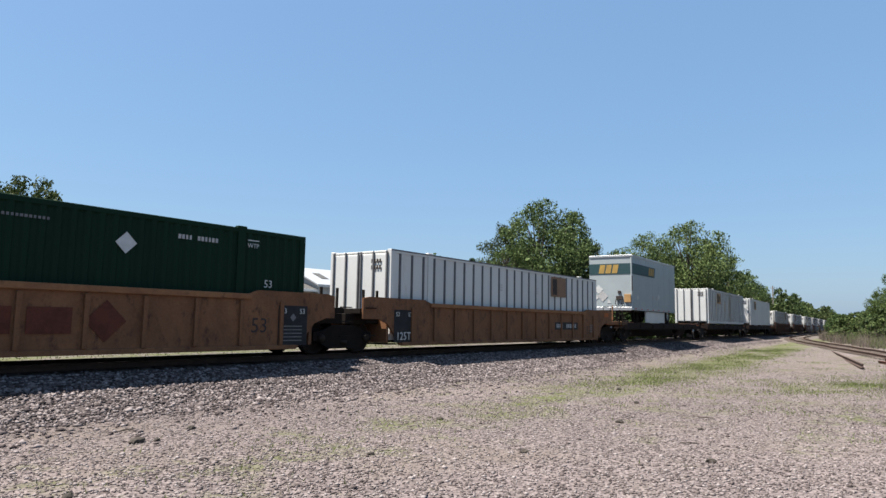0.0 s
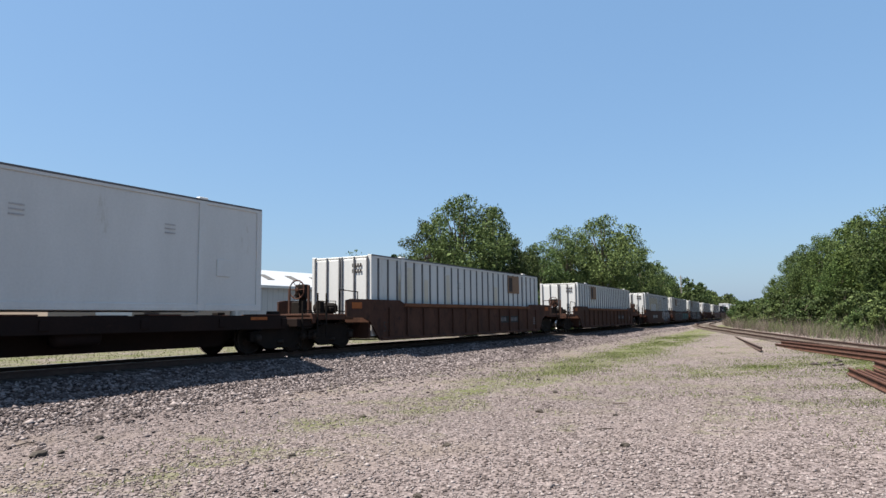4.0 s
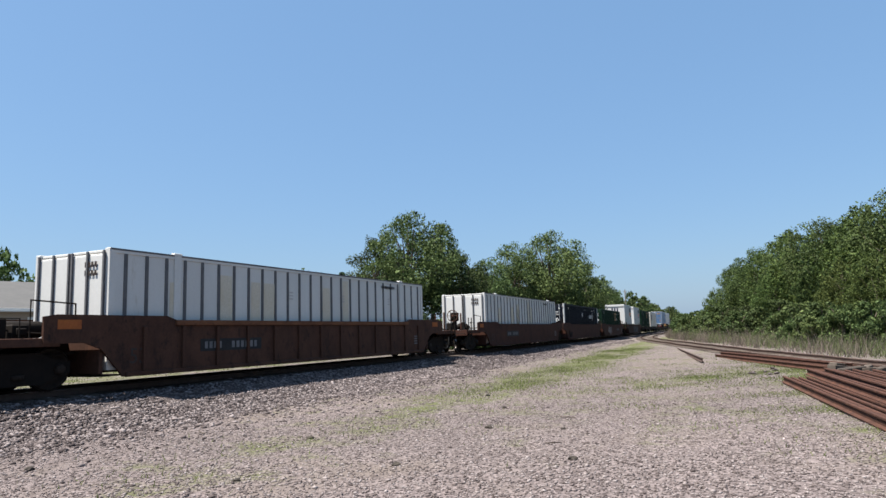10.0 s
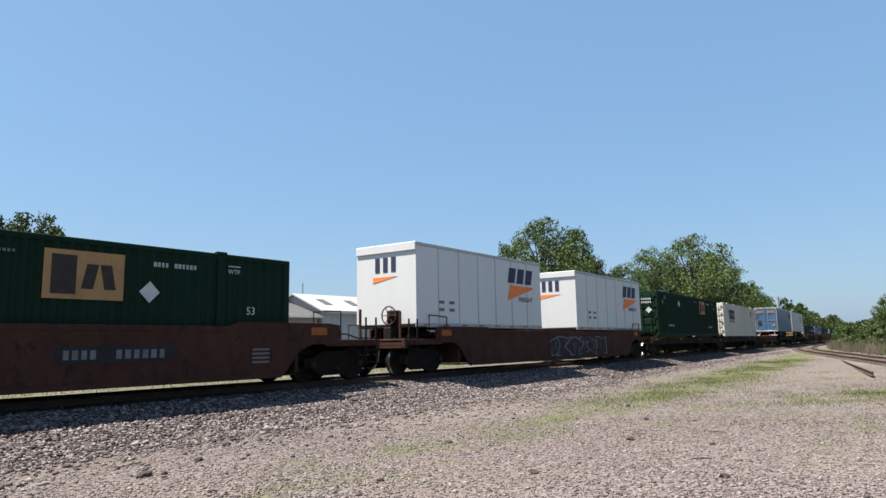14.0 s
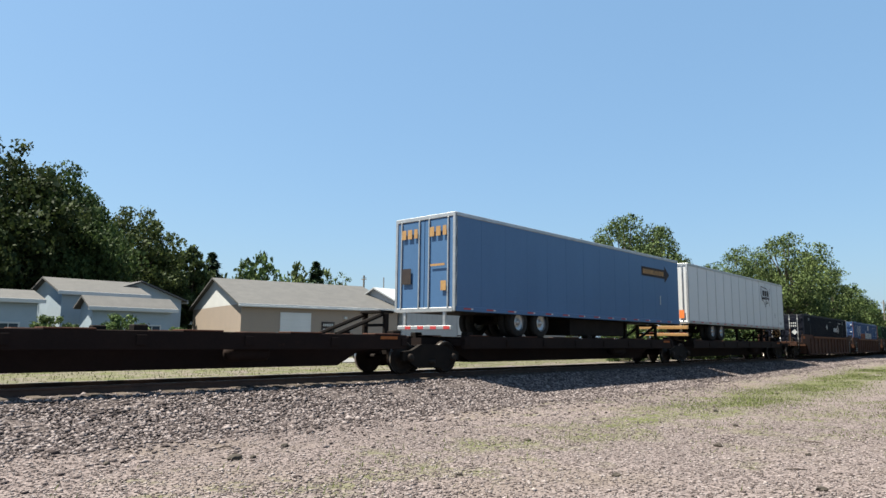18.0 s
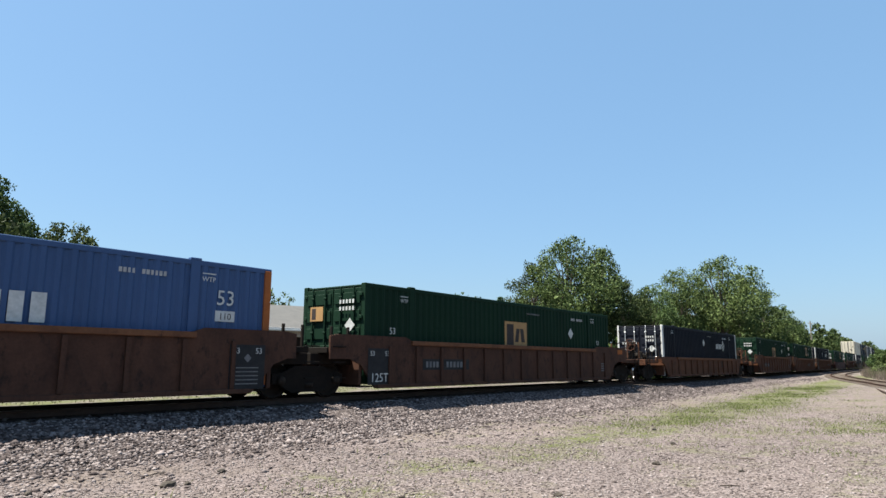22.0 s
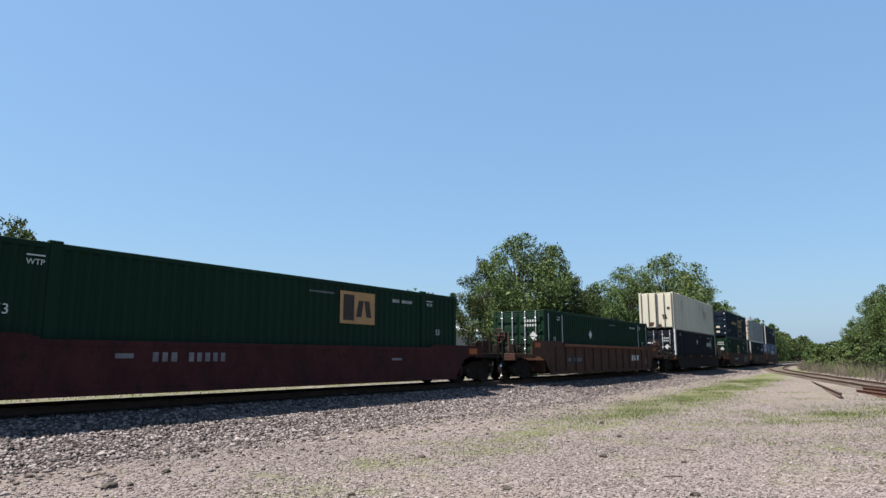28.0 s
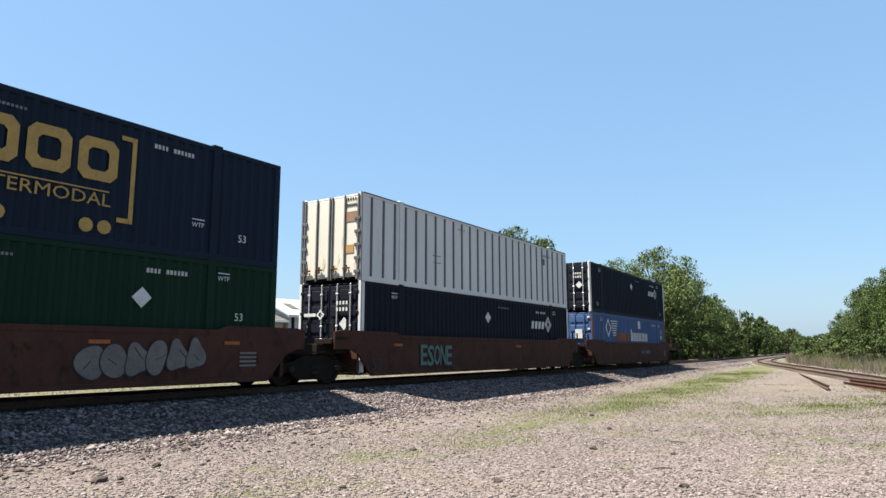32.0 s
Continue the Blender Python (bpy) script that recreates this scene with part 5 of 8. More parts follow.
def box_white(u, z=0.0, sign=None, smooth_skin=False, worn=0, ghost=None, stain=()):
    """White sheet-and-post box; sign: place of the golden sign along it; worn: seed of the faded patches."""
    root = thing("shipping_container", "white sheet-and-post container with dark upright posts" if not smooth_skin else "smooth white container with small square sign", "shipping container", "white containers on the train")
    frame_parts(root, "white", "white", "plate")
    part("top_edge", once("topedge", lambda: boxes([(-LONG / 2 + 0.02, SIDE - 0.012, TALL - 0.045, LONG / 2 - 0.02, SIDE - 0.006, TALL)], "post_dark", 0.002)), root, label="dark upper edge")
    plain_doors(root, "white", "post_dark")
    if not smooth_skin:
        post = once("sidepost", lambda: boxes([(-0.045, SIDE - 0.004, 0.16, 0.045, SIDE + 0.03, TALL - 0.1)], "post_dark", 0.008))
        for i in range(26):
            part("side_post", post, root, (-7.62 + i * 0.61, 0, 0))
    if sign is not None:
        gold_sign(root, sign, 2.22 if z < 1 else 2.1, 1.48, 0.88, z < 1)
    for x in (-1.4, 1.6, 5.1):
        mark(root, once("wnote", lambda: plates([rect(0, 0.1, 0.3, 0.035), rect(0, 0, 0.3, 0.035), rect(0, -0.1, 0.3, 0.035)], 0, "pale_spray")), x, 1.95, "notice", y=SIDE + 0.012)
    if sign is None:
        mark(root, once("wnum", lambda: plates(bars(random.Random(8), 0, 0, 1.1, 0.11, 11), -0.008, "ink")), 4.95, 2.52, "number_line", y=SIDE + 0.002)
    part("door_number", once("wdn", lambda: end_plates([rect(-0.55 - 0.11 * i, 2.45 - 0.2 * j, 0.07, 0.13) for i in range(4) for j in range(2)], "ink")), root)
    mark(root, once("hatch", lambda: boxes([(-0.22, -0.03, -0.22, 0.22, 0, 0.22)], "white")), 6.75, 1.1, "hatch", y=SIDE + 0.02)
    for x0, x1 in stain:
        mark(root, plates([rect((x0 + x1) / 2, 1.36, x1 - x0, 2.1, 0.01)], 0, "yellowed"), 0, 0, "faded_field", "yellowed field round a removed sign", SIDE + 0.011)
        mark(root, plates([rect((x0 + x1) / 2 - 0.1, 1.05, 3.1, 1.45)], 0, "white"), 0, 0, "cleaned_field", "whiter oblong left by a removed sign", SIDE + 0.006)
    rng = random.Random(worn)
    for k in range(worn and 6):
        at = rng.randrange(2, 17)
        mark(root, plates([rect(0, 0, rng.uniform(0.25, 0.5), rng.uniform(1.2, 2.3), rng.uniform(-0.03, 0.03))], 0, ghost or "ghost"), -7.62 + 0.61 * (at + 0.5), rng.uniform(1.2, 1.5), "faded_patch", "yellowed patch of old paint", SIDE + 0.014)
    MOVERS.append((root, u + LONG / 2, RAIL + z))


def rings(outlines, mat, keep=0.52, y=-0.016):
    """Thick frames of flat shapes, each open at its middle."""
    verts, faces = [], []
    for o in outlines:
        cx, cz, k, n = sum(p[0] for p in o) / len(o), sum(p[1] for p in o) / len(o), len(verts), len(o)
        verts += [(px, y, pz) for px, pz in o] + [(cx + (px - cx) * keep, y, cz + (pz - cz) * keep) for px, pz in o]
        faces += [(k + i, k + (i + 1) % n, k + n + (i + 1) % n, k + n + i) for i in range(n)]
    return mesh_of(verts, faces, mat)


def box_slate(u, z):
    root = thing("shipping_container", "dark slate-blue steel container with large golden device", "shipping container", "containers on the train")
    frame_parts(root, "csx_blue", "csx_blue", "steel")
    ribbed_doors(root, "csx_blue", "csx_blue", "alu")
    big = [[(x - 0.42, 0.05), (x - 0.28, -0.1), (x + 0.28, -0.1), (x + 0.42, 0.05), (x + 0.42, 0.65), (x + 0.28, 0.8), (x - 0.28, 0.8), (x - 0.42, 0.65)] for x in (-0.98, 0.0, 0.98)]
    frame_ = [rect(-1.75, 0.05, 0.1, 1.9), rect(-1.6, 0.95, 0.3, 0.1), rect(-1.6, -0.85, 0.3, 0.1), rect(1.75, 0.05, 0.1, 1.9), rect(1.6, 0.95, 0.3, 0.1), rect(1.6, -0.85, 0.3, 0.1), rect(0, -0.30, 2.5, 0.03)]
    dots = [[(x + 0.15 * math.cos(a * 0.628), -1.05 + 0.15 * math.sin(a * 0.628)) for a in range(10)] for x in (-1.2, -0.82, 0.82, 1.2)]
    for block in big:
        mark(root, rings([block], "yellow"), 2.15, 1.45, "device", "golden block of a company device")
    mark(root, plates(frame_ + dots, -0.012, "yellow"), 2.15, 1.45, "device_frame", "golden brackets and dots")
    mark(root, lettering("INTERMODAL", 0.26, "yellow", 0.0, 2.7), 2.1, 0.84, "device_word", "golden word", SIDE - 0.014)
    mark(root, plates(bars(random.Random(6), 0, 0, 3.6, 0.26, 15), -0.012, "yellow"), -2.4, 1.7, "slogan_line")
    small_print(root, size_at=0.55, lift_at=(5.6, 0.75))
    part("door_device", end_plates([rect(0.62, 2.2, 0.75, 0.5)], "emp_yellow", -LONG / 2 - 0.09), root)
    part("door_label", end_plates([rect(0.6, 1.2, 0.42, 0.24)], "cream", -LONG / 2 - 0.09), root)
    for k in range(4):
        part("door_label", end_plates([rect(-0.5 + 1.1 * (k % 2), 0.6 + 0.5 * (k // 2) + 0.1 * (k % 2), 0.34, 0.2)], "emp_yellow" if k % 2 else "cream", -LONG / 2 - 0.09), root)
    MOVERS.append((root, u + LONG / 2, RAIL + z))


def box_bright(u, z=1.09):
    """The clean white box with a dark blue device."""
    root = thing("shipping_container", "off-white corrugated container with dark blue block device", "shipping container", "white containers on the train")
    frame_parts(root, "old_white", "old_white", "steel")
    ribbed_doors(root, "old_white", "old_white", "rust")
    big = [[(x - 0.37, 0.03), (x - 0.24, -0.1), (x + 0.24, -0.1), (x + 0.37, 0.03), (x + 0.37, 0.6), (x + 0.24, 0.73), (x - 0.24, 0.73), (x - 0.37, 0.6)] for x in (-0.8, 0.0, 0.8)]
    for block in big:
        mark(root, rings([block], "ink_blue", 0.4), -4.35, 1.56, "device", "dark blue block of a company device")
    mark(root, lettering("INTERMODAL", 0.2, "ink_blue", 0.0, 2.25), -4.33, 1.2, "device_word", "dark blue word", SIDE - 0.012)
    rng = random.Random(41)
    for x in (-6.1, 6.1):
        mark(root, once("seam_post", lambda: boxes([(-0.07, -0.02, 0.02, 0.07, 0.02, TALL - 0.01)], "old_white", 0.006)), x, 0, "post", "flat lifting post")
        mark(root, once("fitting", lambda: boxes([(-0.09, -0.03, -0.07, 0.09, 0.02, 0.05)], "rust", 0.008)), x, TALL - 0.02, "corner_fitting", "rusted lifting fitting")
        for k in range(3):
            mark(root, plates([rect(0, 0, rng.uniform(0.02, 0.05), rng.uniform(0.25, 0.9), rng.uniform(-0.01, 0.01))], -0.022, "rust_stain"), x + rng.uniform(-0.5, 0.5), TALL - 0.5 - rng.uniform(0.0, 0.3), "rust_run", "thin run of rust")
    for k in range(26):
        w = rng.uniform(0.08, 0.5)
        mark(root, plates([rect(0, 0, w, rng.uniform(0.02, 0.05), rng.uniform(-0.02, 0.02))], -0.02, "rust" if k % 3 else "rust_stain"), rng.uniform(-7.4, 7.4), TALL - rng.uniform(0.02, 0.06), "rust_spot", "rusted chip along the upper rail")
    for k in range(8):
        mark(root, plates([rect(0, 0, rng.uniform(0.05, 0.3), rng.uniform(0.02, 0.05), 0.02)], -0.02, "rust_stain"), rng.uniform(-7.4, 7.4), rng.uniform(0.06, 0.3), "rust_spot", "rusted chip on the lower rail")
    mark(root, plates(bars(random.Random(7), 0, 0, 0.8, 0.14, 6) + bars(random.Random(7), 0, -0.22, 0.8, 0.14, 6), -0.012, "ink"), 5.6, 2.3, "number_line")
    MOVERS.append((root, u + LONG / 2, RAIL + z))


def box_plain(u, z):
    """White folded-steel box with yellowed doors."""
    root = thing("shipping_container", "white sheet container with yellowed rust-stained doors", "shipping container", "white containers on the train")
    frame_parts(root, "white", "white", "plate")
    part("top_edge", once("topedge", lambda: None), root, label="dark upper edge")
    plain_doors(root, "old_white", "post_dark")
    post = once("thinpost", lambda: boxes([(-0.045, SIDE - 0.006, 0.16, 0.045, SIDE + 0.03, TALL - 0.1)], "post_dark", 0.008))
    for i in range(26):
        part("side_post", post, root, (-7.62 + i * 0.61, 0, 0))
    x, ex = -LONG / 2, -LONG / 2 - 0.02
    for y in (SIDE, -SIDE - 0.07):
        part("end_post", boxes([(x - 0.03, y, 0.02, x, y + 0.07, TALL)], "post_dark", 0.006), root, label="dark end post")
        for k in range(5):
            part("hinge", once("plainhinge", lambda: boxes([(-0.05, 0, -0.05, 0, 0.22, 0.05)], "post_dark", 0.008)), root, (x - 0.012, y + (0.06 if y < 0 else -0.2), 0.3 + 0.42 * k), "dark hinge")
    for y in (0.95, 0.42, -0.2, -0.72):
        part("door_catch", once("doorcatch", lambda: boxes([(-0.09, -0.14, -0.03, -0.05, 0.14, 0.02), (-0.09, -0.03, -0.12, -0.05, 0.03, 0.1)], "rust", 0.006)), root, (x - 0.012, y, 0.42), "rusted handle of a locking bar")
    rng = random.Random(5)
    for k in range(11):
        y, z0, w, h = rng.uniform(-1.1, 1.1), rng.uniform(0.25, 0.75) if k < 7 else rng.uniform(1.0, 1.6), rng.uniform(0.05, 0.16), rng.uniform(0.2, 0.5)
        part("rust_stain", end_plates([[(y + w * 0.5 * rng.uniform(0.5, 1.1) * math.cos(a * 0.7), z0 + h * 0.5 * rng.uniform(0.5, 1.1) * math.sin(a * 0.7)) for a in range(9)]], "yellowed", ex + 0.0005 * k), root, label="yellowed rust stain")
    part("door_sign", end_plates([rect(-0.87, 2.05, 0.5, 0.32)], "old_sign", ex - 0.006), root, label="faded brown sign")
    part("door_label", end_plates([rect(-0.8, 1.02, 0.36, 0.26)], "emp_yellow", ex - 0.006), root, label="orange-yellow label")
    part("door_number", end_plates([rect(-0.72 - 0.1 * i, 2.62, 0.055, 0.1) for i in range(4)] + [rect(-0.7 - 0.085 * i, 2.42, 0.055, 0.1) for i in range(6)], "ink", ex - 0.006), root)
    mark(root, plates(bars(random.Random(8), 0, 0, 1.1, 0.09, 11), -0.008, "grey_spray"), 5.6, 2.35, "number_line")
    mark(root, plates([rect(0, 0, 0.3, 0.3)], 0, "post_dark"), 5.3, 2.05, "removed_sign", "dark oblong of a removed sign", SIDE - 0.008)
    for px, pz in ((-3.9, 1.25), (-3.9, 1.0), (-2.2, 2.45)):
        mark(root, plates([rect(0, 0, 0.5, 0.03, 0.06)], 0, "grey_spray"), px, pz, "scratch", "thin grey scratch", SIDE - 0.008)
    MOVERS.append((root, u + LONG / 2, RAIL + z))


def box_stack(u, z=0.28, low=False):
    root = thing("shipping_container", "medium blue corrugated container with white lettering blocks and orange edges", "shipping container", "containers on the train")
    frame_parts(root, "stack_blue", "stack_blue", "steel")
    ribbed_doors(root, "stack_blue", "stack_blue", "white_ink")
    for x in (-1, 1):
        mark(root, once("ocorner", lambda: boxes([(-0.09, -0.025, 0.05, 0.09, 0.02, TALL - 0.05)], "orange")), x * (LONG / 2 - 0.1), 0, "corner_cap", "orange end frame", SIDE)
    mark(root, plates(bars(random.Random(11), 0, 0, 3.7, 0.55, 10) + [rect(-1.95, 0.1, 0.2, 0.75)], -0.012, "white_ink"), 1.3, 1.55, "device_line", "row of white blocks")
    mark(root, plates(bars(random.Random(12), 0, 0, 2.6, 0.5, 8), -0.012, "orange"), -2.4, 1.5, "device_line", "faded orange blocks")
    mark(root, plates(chevrons(0, 0, 0.55) + [rect(1.1, 0.42 - 0.14 * i, 1.3 - 0.12 * i, 0.06) for i in range(7)], -0.012, "white_ink"), -5.2, 2.0, "device", "white ring with speed lines")
    mark(root, plates([rect(0, 0, 0.55, 0.5)], -0.012, "white_ink"), 1.2, 2.35, "placard")
    mark(root, lettering("53", 0.34, "white_ink"), 6.85, 1.85, "length_mark", y=SIDE - 0.006)
    tag = part("height_plate", plates([rect(0, 0, 0.5, 0.24)], 0, "white_ink"), root, (6.85, SIDE - 0.004, 1.6), "white plate with dark figures")
    part("height_mark", lettering("110", 0.15, "ink"), tag, (0, -0.008, -0.075))
    small_print(root, size_at=0.4)
    part("door_device", end_plates(chevrons(0.6, 1.6, 0.3, 0.07) + [rect(-0.6, 1.6, 0.4, 0.5), rect(-0.6, 0.8, 0.5, 0.4)], "white_ink", -LONG / 2 - 0.09), root)
    MOVERS.append((root, u + LONG / 2, RAIL + z))


def box_cream(u, z):
    root = thing("shipping_container", "aged cream container with rust streaks on its doors", "shipping container", "white containers on the train")
    frame_parts(root, "cream", "cream", "steel")
    plain_doors(root, "cream", "post_dark")
    mark(root, boxes([(-0.08, -0.03, 0.0, 0.08, 0.02, TALL)], "post_dark"), -LONG / 2 + 0.06, 0, "corner_cap", "dark end post", SIDE)
    for x in (-5.4, -5.05, 1.6, 2.6, 3.1, 3.5):
        top = RNG.uniform(2.0, 2.5)
        mark(root, plates([[(-0.012, -RNG.uniform(0.5, 1.5)), (0.012, -RNG.uniform(0.5, 1.5)), (0.03, 0), (-0.03, 0)]], -0.01, "rust_stain"), x, top, "rust_streak", "thin run of rust")
    for k in range(5):
        mark(root, plates([rect(0, 0, 0.07, 0.5), [(-0.03, -0.25), (-0.008, -0.25 - RNG.uniform(0.2, 0.7)), (0.008, -0.25 - RNG.uniform(0.2, 0.7)), (0.03, -0.25)]], -0.01, "old_sign"), 3.3 + 0.3 * k, 1.75, "faded_block", "rust-run block of old lettering")
    mark(root, plates(chevrons(0, 0, 0.24, 0.05), -0.01, "ghost"), 0.9, 1.45, "old_device", "faded ring device")
    for x in (-6.2, -5.2):
        mark(root, plates([rect(0, 0, 0.03, 2.3)], -0.008, "ghost"), x, 1.4, "panel_line", "pale seam")
    mark(root, boxes([(-0.08, -0.03, 0.0, 0.08, 0.02, TALL)], "navy"), LONG / 2 - 0.06, 0, "corner_cap", "dark end post", SIDE)
    for o in (rect(-0.6, 0.95, 0.3, 0.35, 0.08), rect(0.4, 0.4, 0.3, 0.3, -0.1), rect(-0.9, 1.6, 0.2, 0.2), rect(0.9, 0.3, 0.25, 0.35, 0.1), rect(-0.2, 0.3, 0.3, 0.22, 0.1)):
        part("rust_patch", end_plates([o], "rust", -LONG / 2 - 0.02), root, label="rusted patch")
    MOVERS.append((root, u + LONG / 2, RAIL + z))


# ---- the train: road trailers ----
def road_wheel(root, x, y, z):
    t = part("tyre", once("tyre", lambda: lathe([(0.28, -0.13), (0.46, -0.13), (0.5, -0.09), (0.5, 0.09), (0.46, 0.13), (0.28, 0.13)], "tyre", 20)), root, (x, y, z))
    part("rim", once("rim", lambda: lathe([(0.02, -0.04), (0.1, -0.05), (0.13, -0.02), (0.22, -0.03), (0.29, -0.12), (0.29, 0.1)], "alu", 20)), t)
    part("hub", once("hub", lambda: lathe([(0.01, -0.12), (0.07, -0.12), (0.1, -0.04)], "alu", 12)), t)


def trailer(name_label, length, z0, z1, paint, seams, u, rear_left=True, axles=(), legs=None, door_paint=None):
    """A box trailer whose floor stands z0 above the rails."""
    root = thing("road_trailer", name_label, "trailer", "trailers on the train")
    h = length / 2
    part("side_panel", boxes([(-h, SIDE, z0 + 0.12, h, SIDE + 0.05, z1 - 0.08)], paint, 0.006), root)
    part("side_panel", boxes([(-h, -SIDE - 0.05, z0 + 0.12, h, -SIDE, z1 - 0.08)], paint, 0.006), root)
    part("roof", boxes([(-h, SIDE, z1 - 0.05, h, -SIDE, z1)], "alu"), root)
    part("floor", boxes([(-h, SIDE + 0.05, z0, h, -SIDE - 0.05, z0 + 0.14)], "steel_dark"), root)
    part("top_rail", boxes([(-h, SIDE - 0.02, z1 - 0.12, h, SIDE + 0.03, z1 - 0.005)], "alu"), root)
    part("bottom_rail", boxes([(-h, SIDE - 0.015, z0, h, SIDE + 0.05, z0 + 0.15)], "alu" if seams else paint), root)
    part("end_panel", boxes([(-h, SIDE + 0.05, z0 + 0.1, -h + 0.05, -SIDE - 0.05, z1 - 0.05)], door_paint or paint), root)
    part("end_panel", boxes([(h - 0.05, SIDE + 0.05, z0 + 0.1, h, -SIDE - 0.05, z1 - 0.05)], paint), root)
    n = int(length / 1.22)
    seam = boxes([(-0.025, SIDE - (0.008 if seams else 0.003), z0 + 0.15, 0.025, SIDE, z1 - 0.12)], paint if not seams else "alu", 0.001)
    for i in range(1, n):
        part("panel_seam", seam, root, (-h + i * length / n, 0, 0))
    tick = boxes([(-0.34, SIDE - 0.02, z0 + 0.06, 0.0, SIDE - 0.014, z0 + 0.105)], "red_mark", 0.002)
    tick2 = boxes([(0.0, SIDE - 0.02, z0 + 0.06, 0.1, SIDE - 0.014, z0 + 0.105)], "white_ink", 0.002)
    for i in range(int(length / 1.1)):
        t = part("reflector", tick, root, (-h + 0.7 + i * 1.1, 0, 0), "red and white reflector strip")
        part("white_half", tick2, t)
    if rear_left:
        for y0 in (0.015, -1.215):
            d = part("door", boxes([(-h - 0.03, y0, z0 + 0.12, -h, y0 + 1.2, z1 - 0.14)], door_paint or paint), root)
            for k in (0.2, 1.0):
                part("locking_bar", boxes([(-h - 0.07, y0 + k - 0.02, z0 + 0.1, -h - 0.03, y0 + k + 0.02, z1 - 0.12)], "alu"), d)
        part("rear_frame", boxes([(-h - 0.05, SIDE, z0, -h + 0.06, SIDE + 0.09, z1), (-h - 0.05, -SIDE - 0.09, z0, -h + 0.06, -SIDE, z1), (-h - 0.05, SIDE + 0.09, z1 - 0.13, -h + 0.06, -SIDE - 0.09, z1), (-h - 0.06, SIDE + 0.09, z0 - 0.02, -h + 0.06, -SIDE - 0.09, z0 + 0.12)], "alu"), root)
        guard = part("under_guard", boxes([(-h - 0.05, -1.15, z0 - 0.55, -h + 0.05, 1.15, z0 - 0.43)] + [(-h - 0.03, y, z0 - 0.45, -h + 0.03, y + 0.1, z0) for y in (-0.9, 0.8)], "alu"), root, label="striped under-ride guard")
        part("guard_stripe", boxes([(-h - 0.056, -1.1 + 0.55 * i, z0 - 0.54, -h - 0.05, -0.85 + 0.55 * i, z0 - 0.44) for i in range(4)], "red_mark", 0.002), guard)
    for x in axles:
        for y in (-1.02, -0.72, 0.72, 1.02):
            road_wheel(root, x, y, 1.10 + 0.48)
        part("axle", boxes([(x - 0.07, -1.0, 1.5, x + 0.07, 1.0, 1.66)], "steel_dark"), root)
        for y in (-0.6, 0.45):
            part("suspension", boxes([(x - 0.5, y, 1.55, x + 0.5, y + 0.15, z0)], "steel_dark"), root)
    if legs is not None:
        for y in (-0.75, 0.75):
            part("landing_leg", boxes([(legs - 0.07, y - 0.07, 1.16, legs + 0.07, y + 0.07, z0), (legs - 0.16, y - 0.12, 1.12, legs + 0.16, y + 0.12, 1.16)], "steel_dark"), root)
            part("leg_stay", tube([(legs, y, 1.35), (legs - 0.75, y * 0.9, z0)], 0.03, "steel_dark"), root)
        for k in (-1, 1):
            part("leg_brace", tube([(legs, -0.72 * k, 1.28), (legs, 0.72 * k, z0 - 0.1)], 0.03, "steel_dark"), root)
        part("cross_bar", boxes([(legs - 0.03, -0.7, 1.26, legs + 0.03, 0.7, 1.32)], "steel_dark"), root)
    MOVERS.append((root, u + h, RAIL))
    return root


def trailer_blue(u):
    r = trailer("medium blue road trailer with dark arrow device on its side", 16.0, 1.82, 4.84, "trailer_blue", False, u, True, (-4.6, -3.3), 3.6)
    y = SIDE - 0.012
    part("arrow", plates([[(4.2, 3.86), (6.5, 3.86), (6.5, 3.68), (7.0, 4.06), (6.5, 4.44), (6.5, 4.26), (4.2, 4.26)]], y, "ink"), r, label="dark arrow device")
    part("arrow_line", plates(bars(random.Random(1), 5.35, 4.06, 2.1, 0.2, 16), y - 0.006, "emp_yellow"), r)
    part("door_mark", end_plates(bars(random.Random(1), 0.62, 4.3, 0.8, 0.3, 3) + bars(random.Random(1), -0.62, 4.3, 0.8, 0.3, 3), "emp_yellow", -8.075), r)
    part("door_label", end_plates([rect(0.75, 2.95, 0.4, 0.5)], "ink", -8.075), r)
    part("door_label", end_plates([rect(-0.85, 2.6, 0.22, 0.3), rect(-0.6, 3.25, 0.6, 0.07)], "emp_yellow", -8.075), r)
    part("dash", plates([rect(6.0, 2.85, 0.07, 0.42)], y, "white_ink"), r)
    part("battery_rack", boxes([(-1.2, -1.0, 1.2, 3.0, 1.0, 1.8)], "steel_dark"), r)


